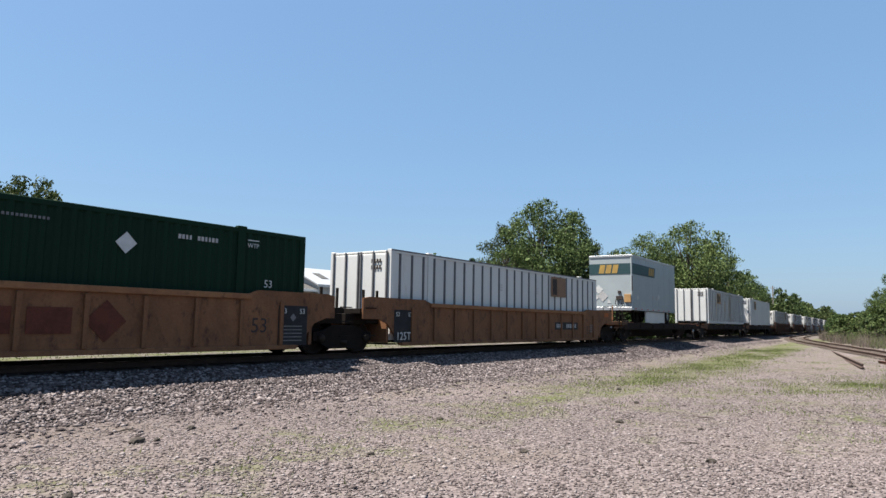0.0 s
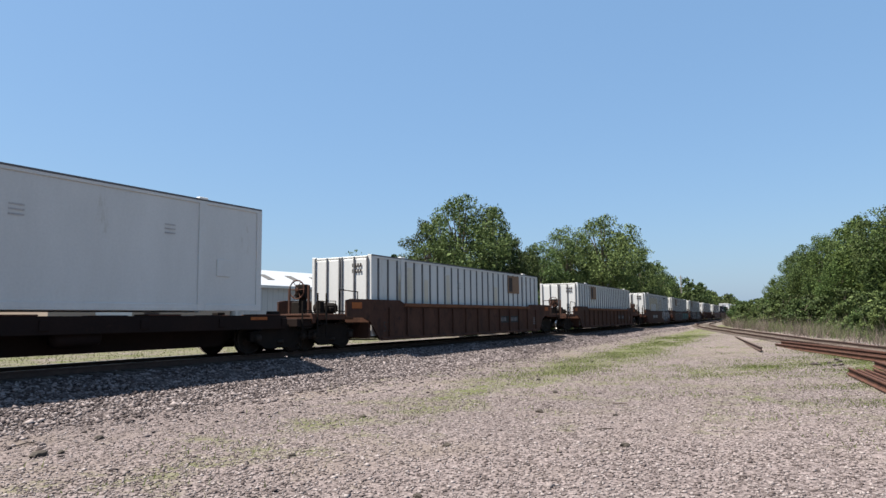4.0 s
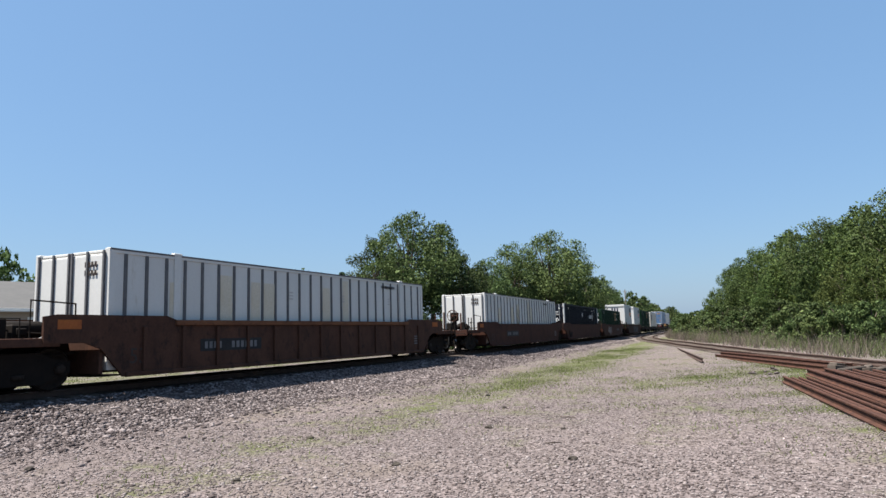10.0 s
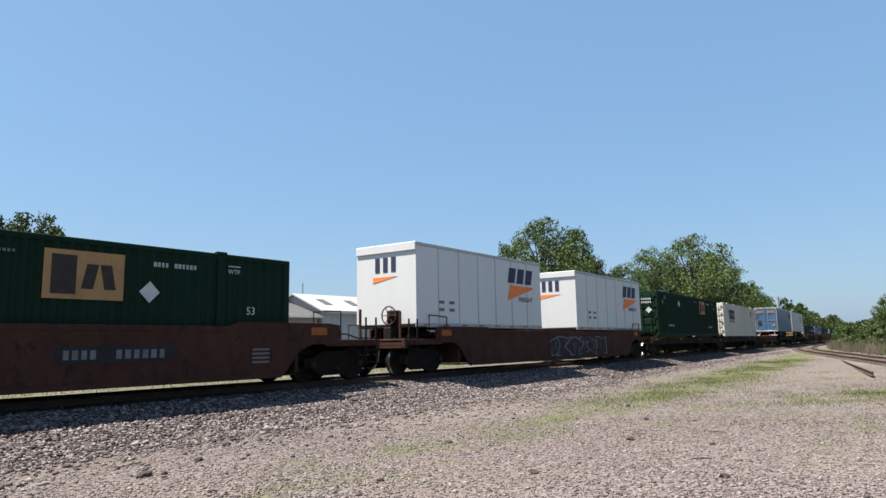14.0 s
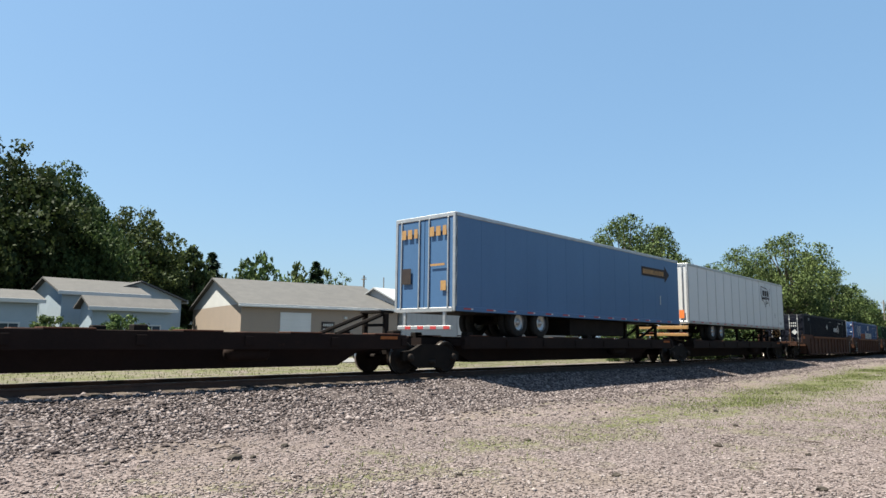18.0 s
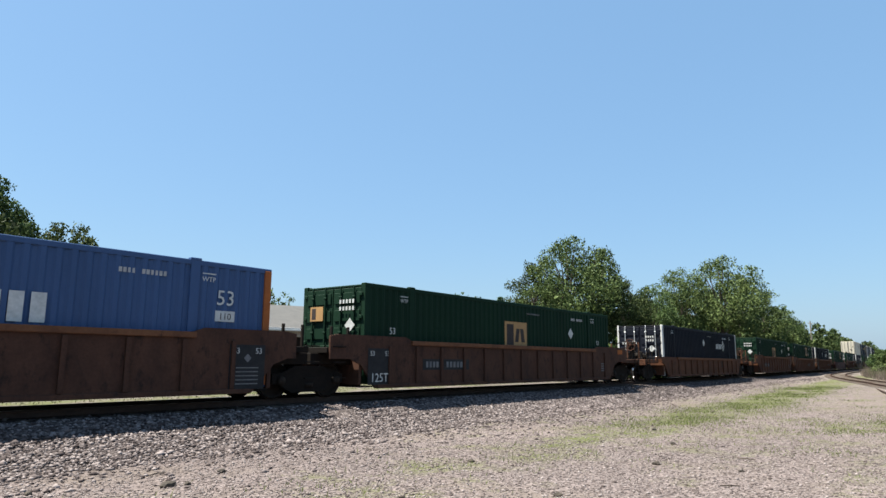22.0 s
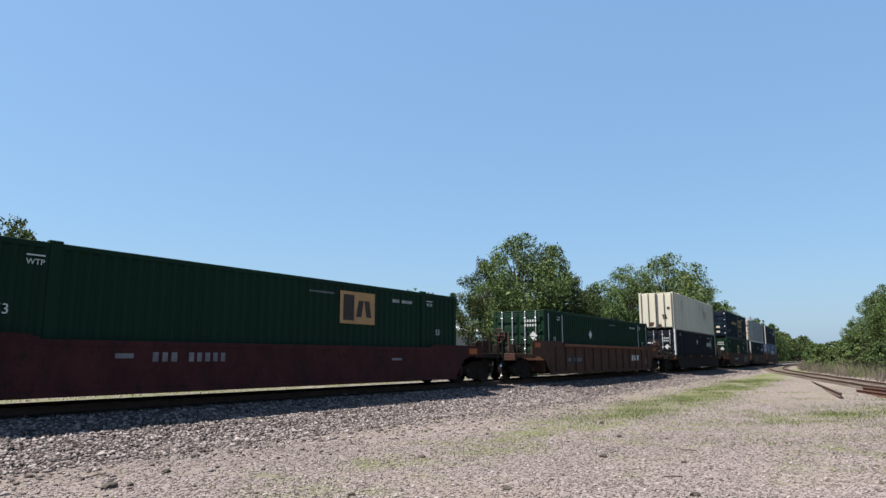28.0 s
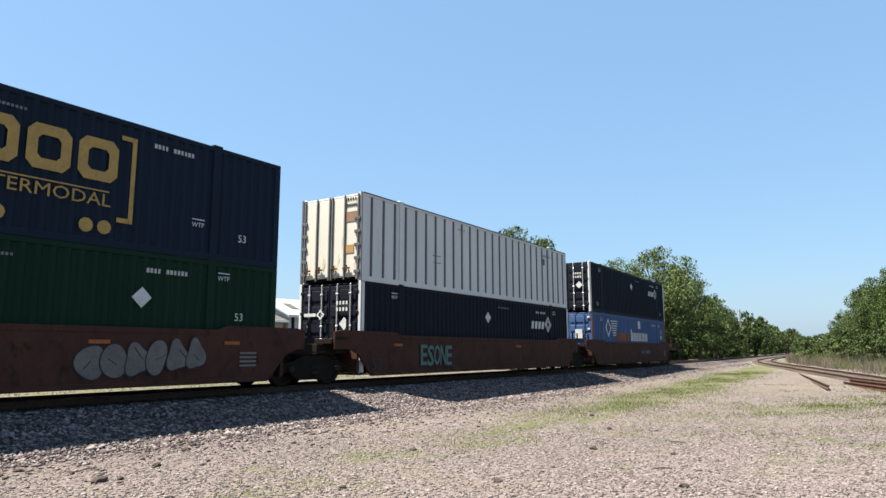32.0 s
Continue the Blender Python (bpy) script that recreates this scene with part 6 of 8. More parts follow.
def trailer_white(u):
    r = trailer("white plate road trailer with dark outline device and yellow rear frame", 16.15, 1.90, 4.86, "white_clean", True, u, True, (-4.6, -3.3), 4.95)
    y = SIDE - 0.012
    outline = [(-0.9, 0.55), (-0.3, 0.5), (0.3, 0.45), (0.5, 0.25), (0.75, 0.4), (0.95, 0.5), (0.7, 0.05), (0.62, -0.3), (0.78, -0.65), (0.6, -0.5), (0.45, -0.45), (0.0, -0.55), (-0.1, -0.75), (-0.35, -0.45), (-0.75, -0.3), (-0.95, 0.1)]
    inner = [(x * 0.91, z * 0.9) for x, z in outline]
    ring = mesh_of([(x, y, z) for x, z in outline] + [(x, y, z) for x, z in inner], [(i, (i + 1) % 16, 16 + (i + 1) % 16, 16 + i) for i in range(16)], "ink")
    part("outline_device", ring, r, (4.35, 0, 3.95), "thin dark outline of a land mass")
    part("device_line", plates([rect(3.9 + 0.42 * i, 4.08, 0.3, 0.34) for i in range(3)], y, "ink"), r, label="three dark blocks")
    part("device_word", lettering("TRANSPORTATION", 0.15, "ink", 0.006, 1.5), r, (4.32, y - 0.002, 3.7), "dark word")
    part("device_word", lettering("INC", 0.1, "ink", 0.004), r, (4.45, y - 0.002, 3.53), "dark word")
    part("length_mark", lettering("53'", 0.18, "ink"), r, (7.4, y, 2.2))
    part("dash", plates([rect(6.15, 2.75, 0.05, 0.3)], y, "ink"), r)
    part("rear_plate", boxes([(-8.22, -1.25, 1.28, -8.1, 1.25, 1.42), (-8.22, -1.25, 1.62, -8.1, 1.25, 1.78)], "emp_yellow"), r, label="rusty yellow rear beam")
    part("rear_box", end_plates([rect(-0.95, 2.35, 0.25, 0.4)], "orange_ink", -8.15), r)


def trailer_pup_grey(u):
    r = trailer("short grey road trailer with dark band and golden blocks", 8.7, 1.80, 5.0, "trailer_grey", False, u, False, (3.1,), -2.7)
    y, ex = SIDE - 0.012, -4.362
    part("band", plates([[(-4.35, 3.88), (-0.2, 3.88), (-0.02, 4.5), (-4.35, 4.5)]], y, "abf_green"), r, label="dark teal band")
    part("band_end", end_plates([[(-1.29, 3.88), (1.29, 3.88), (1.29, 4.5), (-1.29, 4.5)]], "abf_green", ex), r, label="dark teal band")
    for i in range(3):
        part("device", plates([rect(-1.2 + 0.36 * i, 4.2, 0.28, 0.46, 0.12)], y - 0.006, "yellow"), r, label="golden slanted block")
        part("device", end_plates([rect(0.5 - 0.4 * i, 4.19, 0.32, 0.5, -0.1)], "yellow", ex - 0.006), r, label="golden slanted block")
    part("corner_curve", lathe([(0.06, 1.85), (0.06, 4.93)], "trailer_grey", 12), r, pose(-4.32, SIDE + 0.05, 0, 90), "rounded front corner")
    part("corner_rubber", boxes([(-4.4, SIDE - 0.02, 2.9, -4.34, SIDE + 0.02, 3.75)], "ink", 0.01), r, label="dark rubbing strip")
    part("front_rail", boxes([(-4.39, SIDE + 0.05, 4.88, -4.35, -SIDE, 5.0)], "alu"), r)
    part("front_sill", boxes([(-4.39, SIDE + 0.05, 1.78, -4.35, -SIDE, 1.98)], "alu"), r)
    part("side_skirt", boxes([(-1.7, -1.22, 1.08, 2.1, -1.15, 1.78)], "white"), r, label="pale side skirt panel")
    for x, z, size in ((-3.45, 2.55, 0.15), (-0.55, 2.68, 0.2), (0.1, 2.62, 0.2), (0.65, 2.72, 0.2)):
        part("placard", plates([diamond(x, z, size)], y, "pale_spray" if x > -1 and x < 0.5 else "white_ink"), r, label="worn diamond placard")
    part("front_box", boxes([(-4.45, -1.22, 2.25, -4.35, -0.84, 2.72)], "emp_yellow"), r, label="yellow box for papers")
    part("front_label", end_plates([diamond(0.72, 3.0, 0.27)], "white_ink", ex), r, label="white diamond placard")
    part("front_label", end_plates([diamond(0.95, 2.55, 0.25)], "white_ink", ex), r, label="white diamond placard")
    part("front_label", end_plates([diamond(0.48, 2.6, 0.33)], "pale_spray", ex), r, label="grey diamond placard")
    part("front_label", end_plates([[(-0.02, 2.2), (0.2, 2.2), (0.1, 2.45)]], "white_ink", ex), r)
    part("air_socket", boxes([(-4.43, -0.72, 2.4, -4.35, -0.35, 2.62), (-4.41, -0.62, 2.75, -4.35, -0.45, 2.92)], "ink", 0.01), r, label="dark air and lamp sockets")
    for k, x in enumerate((-0.72, -0.52, -0.35)):
        part("air_hose", tube([(-4.42, x, 2.42), (-4.47, x + 0.03, 2.2), (-4.42, x - 0.03, 2.02)], 0.02, "hose"), r)


def trailer_pup_white(u, length, label):
    r = trailer(label, length, 1.50, 4.28, "white_clean", True, u, False)
    y = SIDE - 0.012
    x = length / 2 - 1.72
    blocks = [rect(x - 0.68 + 0.68 * i, 3.6, 0.52, 0.6, 0.16) for i in range(3)]
    part("device", plates(blocks, y, "ink_blue"), r, label="dark blue slanted blocks")
    part("device_wedge", plates([[(x - 1.05, 2.6), (x + 0.6, 3.02), (x + 1.0, 3.12), (x + 1.0, 3.2), (x - 0.85, 3.2)]], y, "orange_ink"), r, label="orange wedge")
    part("device_word", lettering("FREIGHT", 0.19, "ink_blue", 0.0, 1.15), r, (x + 0.4, y - 0.002, 2.58), "dark blue word")
    ex = -length / 2 - 0.006
    part("front_device", end_plates([rect(0.35, 3.6, 0.2, 0.5), rect(0.0, 3.6, 0.2, 0.5), rect(-0.35, 3.6, 0.2, 0.5)], "ink_blue", ex), r)
    part("front_wedge", end_plates([[(-0.55, 3.2), (0.55, 3.0), (0.55, 3.2)]], "orange_ink", ex), r)
    part("front_cap", boxes([(-length / 2 - 0.05, SIDE, 4.0, -length / 2, -SIDE, 4.28)], "white_clean", 0.02), r)
    for k in (-2.9, -2.3):
        part("decal_wheel", plates([rect(k, 2.35, 0.3, 0.1), rect(k, 2.1, 0.3, 0.1)], y, "grey_spray"), r)


# ---- the train: rail cars ----
def truck(root, x, lift=0.0):
    """A two-axle bogie under a car, at x."""
    t = part("truck", once("bolster", lambda: boxes([(-0.2, -1.05, 0.42, 0.2, 1.05, 0.72), (-0.45, -0.45, 0.5, 0.45, 0.45, 0.8)], "steel_dark")), root, (x, 0, 0), "dark two-axle truck")
    def sideframe():
        o = [(-1.15, 0.38), (-0.95, 0.36), (-0.55, 0.16), (0.55, 0.16), (0.95, 0.36), (1.15, 0.38), (1.15, 0.62), (0.8, 0.66), (0.45, 0.82), (-0.45, 0.82), (-0.8, 0.66), (-1.15, 0.62)]
        return prism(o, -0.06, 0.06, "steel_dark")
    for y in (-1.02, 1.02):
        part("side_frame", once("sideframe", sideframe), t, (0, y, 0))
        part("spring_nest", once("springs", lambda: lathe([(0.02, -0.05), (0.16, -0.05), (0.17, 0.05), (0.02, 0.05)], "wheel", 10)), t, pose(0, y * 0.98, 0.34, 90, 0, 0))
    for ax in (-0.89, 0.89):
        part("axle", once("axle", lambda: lathe([(0.01, -1.12), (0.11, -1.12), (0.11, -1.0), (0.08, -0.95), (0.08, 0.95), (0.11, 1.0), (0.11, 1.12), (0.01, 1.12)], "steel_dark", 10)), t, (ax, 0, 0.457))
        for y, turn in ((-0.74, 0), (0.74, 180)):
            w = part("wheel", once("wheel", lambda: lathe([(0.02, -0.07), (0.12, -0.07), (0.15, -0.02), (0.36, 0.0), (0.39, -0.06), (0.452, -0.06), (0.457, 0.02), (0.485, 0.045), (0.485, 0.07), (0.40, 0.07), (0.37, 0.03), (0.1, 0.05), (0.02, 0.05)], "wheel", 26)), t, pose(ax, y, 0.457, 0, 0, turn))
            part("tread", once("tread", lambda: lathe([(0.4595, -0.055), (0.4605, 0.015)], "tread", 26)), w)
        for y in (-1.08, 1.08):
            part("bearing_cap", once("bcap", lambda: lathe([(0.01, -0.09), (0.1, -0.09), (0.12, -0.02), (0.12, 0.06)], "wheel", 12)), t, pose(ax, y, 0.457, 0, 0, 0 if y < 0 else 180))


def coupler(root, x, way):
    """Coupler, hose and cut lever at an end of a car; way: the end's direction along x."""
    part("coupler", once(("coupler", way), lambda: boxes([(min(0, way * 0.4), -0.1, 0.72, max(0, way * 0.4), 0.1, 0.94), (way * 0.4 - 0.14, -0.18, 0.66, way * 0.4 + 0.14, 0.16, 1.0)], "steel_dark", 0.03)), root, (x, 0, 0), "steel coupler")
    pts = [(0.0, -0.45, 0.8), (0.06 * way, -0.46, 0.5), (0.2 * way, -0.44, 0.28), (0.36 * way, -0.4, 0.22), (0.5 * way, -0.36, 0.27)]
    part("air_hose", once(("hose", way), lambda: tube(pts, 0.034, "hose")), root, (x, 0, 0), "black rubber air hose")
    part("cut_lever", once(("lever", way), lambda: tube([(0.0, -1.4, 0.85), (0.06 * way, -1.35, 0.95), (0.06 * way, -0.3, 0.95)], 0.016, "steel_dark")), root, (x, 0, 0))


END = 2.95                             # how far an end platform reaches beyond the well


def end_gear(root, x, way, paint, high=False):
    """Platform, ladder, rails and hand brake on the end of a car."""
    def span(a, b):
        return min(way * a, way * b), max(way * a, way * b)

    def slab(a, b, y0, z0, y1, z1):
        lo, up = span(a, b)
        return (lo, y0, z0, up, y1, z1)

    part("end_platform", once(("plat", way, paint), lambda: boxes([slab(0, END, -1.35, 1.02, 1.35, 1.09)], paint)), root, (x, 0, 0))
    tread = once(("grate", way), lambda: boxes([slab(0, 0.06, -1.3, 1.09, 1.3, 1.125)], "steel_dark", 0.004))
    for k in range(9):
        part("tread_bar", tread, root, (x + way * (0.35 + 0.28 * k), 0, 0))
    part("draft_sill", once(("draft", way, paint), lambda: boxes([slab(-0.2, END - 0.05, -0.35, 0.62, 0.35, 1.02)], "steel_dark")), root, (x, 0, 0))
    part("end_beam", once(("ebeam", way, paint), lambda: boxes([slab(END - 0.14, END, -1.45, 0.84, 1.45, 1.13)], paint)), root, (x, 0, 0))
    part("side_rail", once(("srail", way, paint), lambda: boxes([slab(0.9, END - 0.14, -1.43, 0.94, -1.36, 1.12)], paint)), root, (x, 0, 0))
    lad = part("ladder", once(("ladr", way), lambda: boxes([slab(2.32, 2.36, -1.50, 0.42, -1.46, 1.75), slab(2.74, 2.78, -1.50, 0.42, -1.46, 1.75)], "steel_dark", 0.006)), root, (x, 0, 0), "side ladder with grab irons")
    for k in range(4):
        part("rung", once(("rung", way), lambda: boxes([slab(2.34, 2.76, -1.50, 0, -1.47, 0.028)], "steel_dark", 0.006)), lad, (0, 0, 0.46 + 0.34 * k))
    rail = part("handrail", once(("hrail", way), lambda: tube([(way * 0.5, -1.32, 1.1), (way * 0.5, -1.32, 1.85), (way * 1.5, -1.32, 1.9), (way * 1.5, -1.32, 1.1)], 0.022, "steel_dark")), root, (x, 0, 0), "bent handrail")
    part("handrail_post", once(("hpost", paint), lambda: boxes([(-0.03, -0.03, 1.1, 0.03, 0.03, 2.0)], paint, 0.006)), root, (x + way * 2.6, -1.0, 0))
    part("handrail_post", once(("hpost", paint), lambda: None), root, (x + way * 1.1, 1.1, 0))
    part("brake_rod", once(("brod", way), lambda: tube([(way * 0.2, -0.9, 0.8), (way * 1.2, -0.95, 0.7), (way * 2.6, -0.8, 0.78)], 0.03, "steel_dark")), root, (x, 0, 0))
    part("slack_chain", once(("chain", way), lambda: tube([(way * 1.9, -1.2, 1.0), (way * 2.15, -1.22, 0.78), (way * 2.4, -1.2, 0.98)], 0.02, "hose")), root, (x, 0, 0))
    cl = part("valve_body", once(("valve", way), lambda: boxes([slab(1.3, 1.62, -0.95, 1.1, -0.62, 1.42), slab(1.36, 1.56, -1.02, 1.18, -0.95, 1.34), slab(1.7, 1.9, -0.88, 1.1, -0.7, 1.55)], "steel_dark", 0.03)), root, (x, 0, 0), "air brake valve with pipes")
    part("pipe", once(("vpipe", way), lambda: tube([(way * 1.6, -0.8, 1.3), (way * 2.1, -0.95, 1.28), (way * 2.4, -1.1, 1.16), (way * 2.85, -1.1, 1.16)], 0.022, "steel_dark")), cl)
    part("pipe", once(("vpipe2", way), lambda: tube([(way * 1.3, -0.85, 1.25), (way * 0.7, -1.0, 1.2), (way * 0.1, -1.15, 1.3)], 0.022, "steel_dark")), cl)
    part("grab_rail", once(("grail", way), lambda: tube([(way * 1.75, -1.38, 1.12), (way * 1.75, -1.38, 1.52), (way * 2.25, -1.38, 1.52), (way * 2.25, -1.38, 1.12)], 0.016, "steel_dark")), root, (x, 0, 0), "small bent grab rail")
    if high:
        brake_stand(root, x + way * 2.35, -0.55, 1.1)
        part("reservoir", once("resv", lambda: lathe([(0.01, -0.5), (0.16, -0.46), (0.18, -0.4), (0.18, 0.4), (0.16, 0.46), (0.01, 0.5)], "steel_dark", 12)), root, pose(x + way * 1.15, -0.5, 1.32, 0, 0, 90))


def brake_stand(root, x, y, z, paint="rust", small=False):
    """A hand brake: column, gear housing and a spoked wheel that faces along the car."""
    k = 0.85 if small else 1.0
    st = part("brake_stand", once(("bstand", small), lambda: boxes([(-0.07, -0.1, 0, 0.07, 0.1, 0.62 * k), (-0.14, -0.19, 0.5 * k, 0.12, 0.19, 0.95 * k), (-0.2, -0.12, 0.6 * k, -0.14, 0.12, 0.85 * k), (0.05, 0.2, 0, 0.3, 0.5, 0.42 * k)], "steel_dark", 0.03)), root, (x, y, z), "hand brake housing")
    rim = [(-0.27, 0.29 * k * math.cos(q * 0.3927), 0.78 * k + 0.29 * k * math.sin(q * 0.3927)) for q in range(17)]
    part("brake_wheel", once(("bwheel", paint, small), lambda: tube(rim, 0.024, paint)), st, label="spoked hand brake wheel")
    for q in range(3):
        c, d = 0.28 * k * math.cos(q * 1.047), 0.28 * k * math.sin(q * 1.047)
        part("brake_spoke", once(("bspoke", q, paint, small), lambda: tube([(-0.27, c, 0.78 * k + d), (-0.25, 0, 0.78 * k), (-0.27, -c, 0.78 * k - d)], 0.014, paint, 4)), st)
    part("wheel_hub", once(("bhub", paint), lambda: boxes([(-0.29, -0.05, 0.78 * k - 0.05, -0.14, 0.05, 0.78 * k + 0.05)], paint)), st)
    part("chain_rod", once("brodv", lambda: tube([(0.1, -0.05, 0.5), (0.14, -0.08, 0.0), (0.3, -0.1, -0.2)], 0.018, "steel_dark", 5)), st)


def well_car(u, paint, ribbed, top=1.46, left="shared", right="shared", group="", label="", raised=True, orange=False, bottom=0.21, reach=(9.82, 9.82), brake=True):
    """One well unit; left and right: 'end' (coupler) or 'shared' (a truck shared with the next unit; the right one carries it).
    u: the left end of the box in it. reach: half lengths to the left and right joints."""
    root = thing("well_car", label, "rail car", group)
    a, b = reach
    ta, tb = (a if left == "shared" else 9.0), (b if right == "shared" else 9.0)
    top += 0.05 if paint in ("car_maroon", "car_black") else 0.15
    hi = top + (0.1 if raised else 0.0)
    def outline():
        la, lb = (ta - 0.35 if left == "shared" else 9.7), (tb - 0.75 if right == "shared" else 9.7)
        return [(-7.75, bottom), (7.75, bottom), (8.35, 0.86), (8.75, 1.0), (lb, 1.0), (lb, hi - 0.05), (lb - 0.3, hi), (6.5, hi), (6.2, top), (-6.2, top), (-6.5, hi), (-la + 0.3, hi), (-la, hi - 0.05), (-la, 1.0), (-8.75, 1.0), (-8.35, 0.86)]
    key = ("side", paint, top, left, right, reach, raised)
    for y0, y1 in ((-1.46, -1.40), (1.40, 1.46)):
        part("side_sill", once(key + (y0,), lambda: prism(outline(), y0, y1, paint)), root)
    rim = ("chord_ochre" if paint == "car_yellow" else "chord") if ribbed else paint
    out = -1.47 if raised and not ribbed and not orange else -1.53
    chord = once(("chord", paint, top, out), lambda: boxes([(-6.25, out, top - 0.13, 6.25, -1.40, top)], rim))
    low = once(("lowc", paint, bottom), lambda: boxes([(-7.7, -1.51, bottom - 0.01, 7.7, -1.40, bottom + 0.10)], paint))
    for turn in (None, TURN):
        part("top_chord", chord, root, turn, "orange-brown upper flange" if orange else "")
        part("bottom_chord", low, root, turn)
    for i in range(9):
        part("cross_member", once("wfloor", lambda: boxes([(-0.25, -1.36, 0.235, 0.25, 1.36, 0.275)], "steel_dark")), root, (-8.0 + 2.0 * i, 0, 0))
    for x in (-1, 1):
        part("bulkhead", once(("bulk", x, paint), lambda: boxes([(x * 8.28 - 0.05, -1.38, 0.3, x * 8.28 + 0.05, 1.38, 1.1)], paint)), root)
    if ribbed:
        rib = once(("rib", paint, top, bottom), lambda: boxes([(-0.05, -1.525, bottom + 0.1, 0.05, -1.46, top - 0.16)], paint))
        for i in range(13):
            part("rib", rib, root, (-7.2 + 1.2 * i, 0, 0))
    patch = once(("patch", top), lambda: boxes([(-0.32, -1.538, top - 0.13, 0.32, -1.53, top - 0.04)], "orange", 0.002))
    if not raised and not orange:
        for x in (-4.1, 0.2, 4.2):
            part("reflector", patch, root, (x, 0, 0), "faded orange reflector strip")
    for x, way, kind, t_at, r in ((-8.4, -1, left, -ta, a), (8.4, 1, right, tb, b)):
        if kind == "end":
            end_gear(root, x, way, "steel_dark" if paint in ("car_black", "car_maroon") else paint, high=brake and way < 0)
            coupler(root, x + way * END, way)
            truck(root, way * 9.95)
            part("corner_patch", once(("cpatch", way, hi), lambda: boxes([(-0.35, -1.466, hi - 0.31, 0.2, -1.46, hi - 0.11)], "orange", 0.002)), root, (way * 9.05, 0, 0), "orange corner patch")
        else:
            part("joint_beam", once(("jbeam", way, paint, r), lambda: boxes([(min(way * 8.3, way * (r - 0.05)), -1.05, 0.85, max(way * 8.3, way * (r - 0.05)), 1.05, 1.15), (min(way * 8.5, way * (r - 0.3)), -1.38, 1.15, max(way * 8.5, way * (r - 0.3)), 1.38, 1.3)], "steel_dark")), root)
            for k in range(3):
                part("step", once(("stp", way), lambda: boxes([(way * (9.5 if way > 0 else 9.15) - 0.22, -1.5, 0, way * (9.5 if way > 0 else 9.15) + 0.22, -1.44, 0.03)], "steel_dark", 0.005)), root, (0, 0, 0.5 + 0.4 * k))
            for dx in (8.7, 9.3):
                part("handrail_post", once(("hpost2", paint), lambda: boxes([(-0.03, -0.03, 1.3, 0.03, 0.03, 1.85)], "steel_dark", 0.006)), root, (way * dx, -1.3, 0))
            if way > 0:
                truck(root, r)
    MOVERS.append((root, u + LONG / 2, RAIL))
    return root


def car_marks(root, x, light="grey_spray", big=True, size_at=-7.35, y=-1.465, wide=2.4):
    """Dark plate with a line of number bars, the well's length and small data."""
    p = part("number_plate", once(("nplate", wide), lambda: plates([rect(0, 0, wide, 0.11 + wide * 0.09)], 0, "black_spray")), root, (x, y, 0.86), "black panel with number bars")
    part("number_line", once(("nbars", light, wide), lambda: plates(bars(random.Random(3), -0.31 * wide, 0, 0.28 * wide, 0.075 * wide, 4) + bars(random.Random(3), 0.2 * wide, 0, 0.46 * wide, 0.075 * wide, 6), -0.006, "pale_spray" if light == "white_ink" else "grey_spray")), p)
    part("length_mark", once("car53", lambda: lettering("53", 0.36, "ink")), root, (size_at, y, 0.5))
    if big:
        part("data_mark", once("dlines", lambda: plates([rect(0, 0.1 * i, 0.5, 0.045) for i in range(4)], 0, "grey_spray")), root, (7.1, y, 0.6))


def limit_board(root, way):
    """Black panel near the joint with the size mark and lines."""
    b = part("data_board", once("dboard", lambda: plates([rect(0, 0, 0.95, 1.0)], 0, "black_spray")), root, (way * 7.6, -1.47, 0.8), "black data panel with white marks")
    if way < 0:
        part("size_mark", once("125t", lambda: lettering("125T", 0.24, "white_ink")), b, (0, -0.006, -0.42))
    else:
        part("size_mark", once("blines", lambda: plates([rect(0, -0.38 + 0.09 * i, 0.6, 0.025) for i in range(5)] + [diamond(0, 0.2, 0.1)], -0.006, "grey_spray")), b)
    for dx in (-0.3, 0.3):
        part("small_number", once("s53", lambda: lettering("53", 0.13, "white_ink")), b, (dx, -0.006, 0.3))


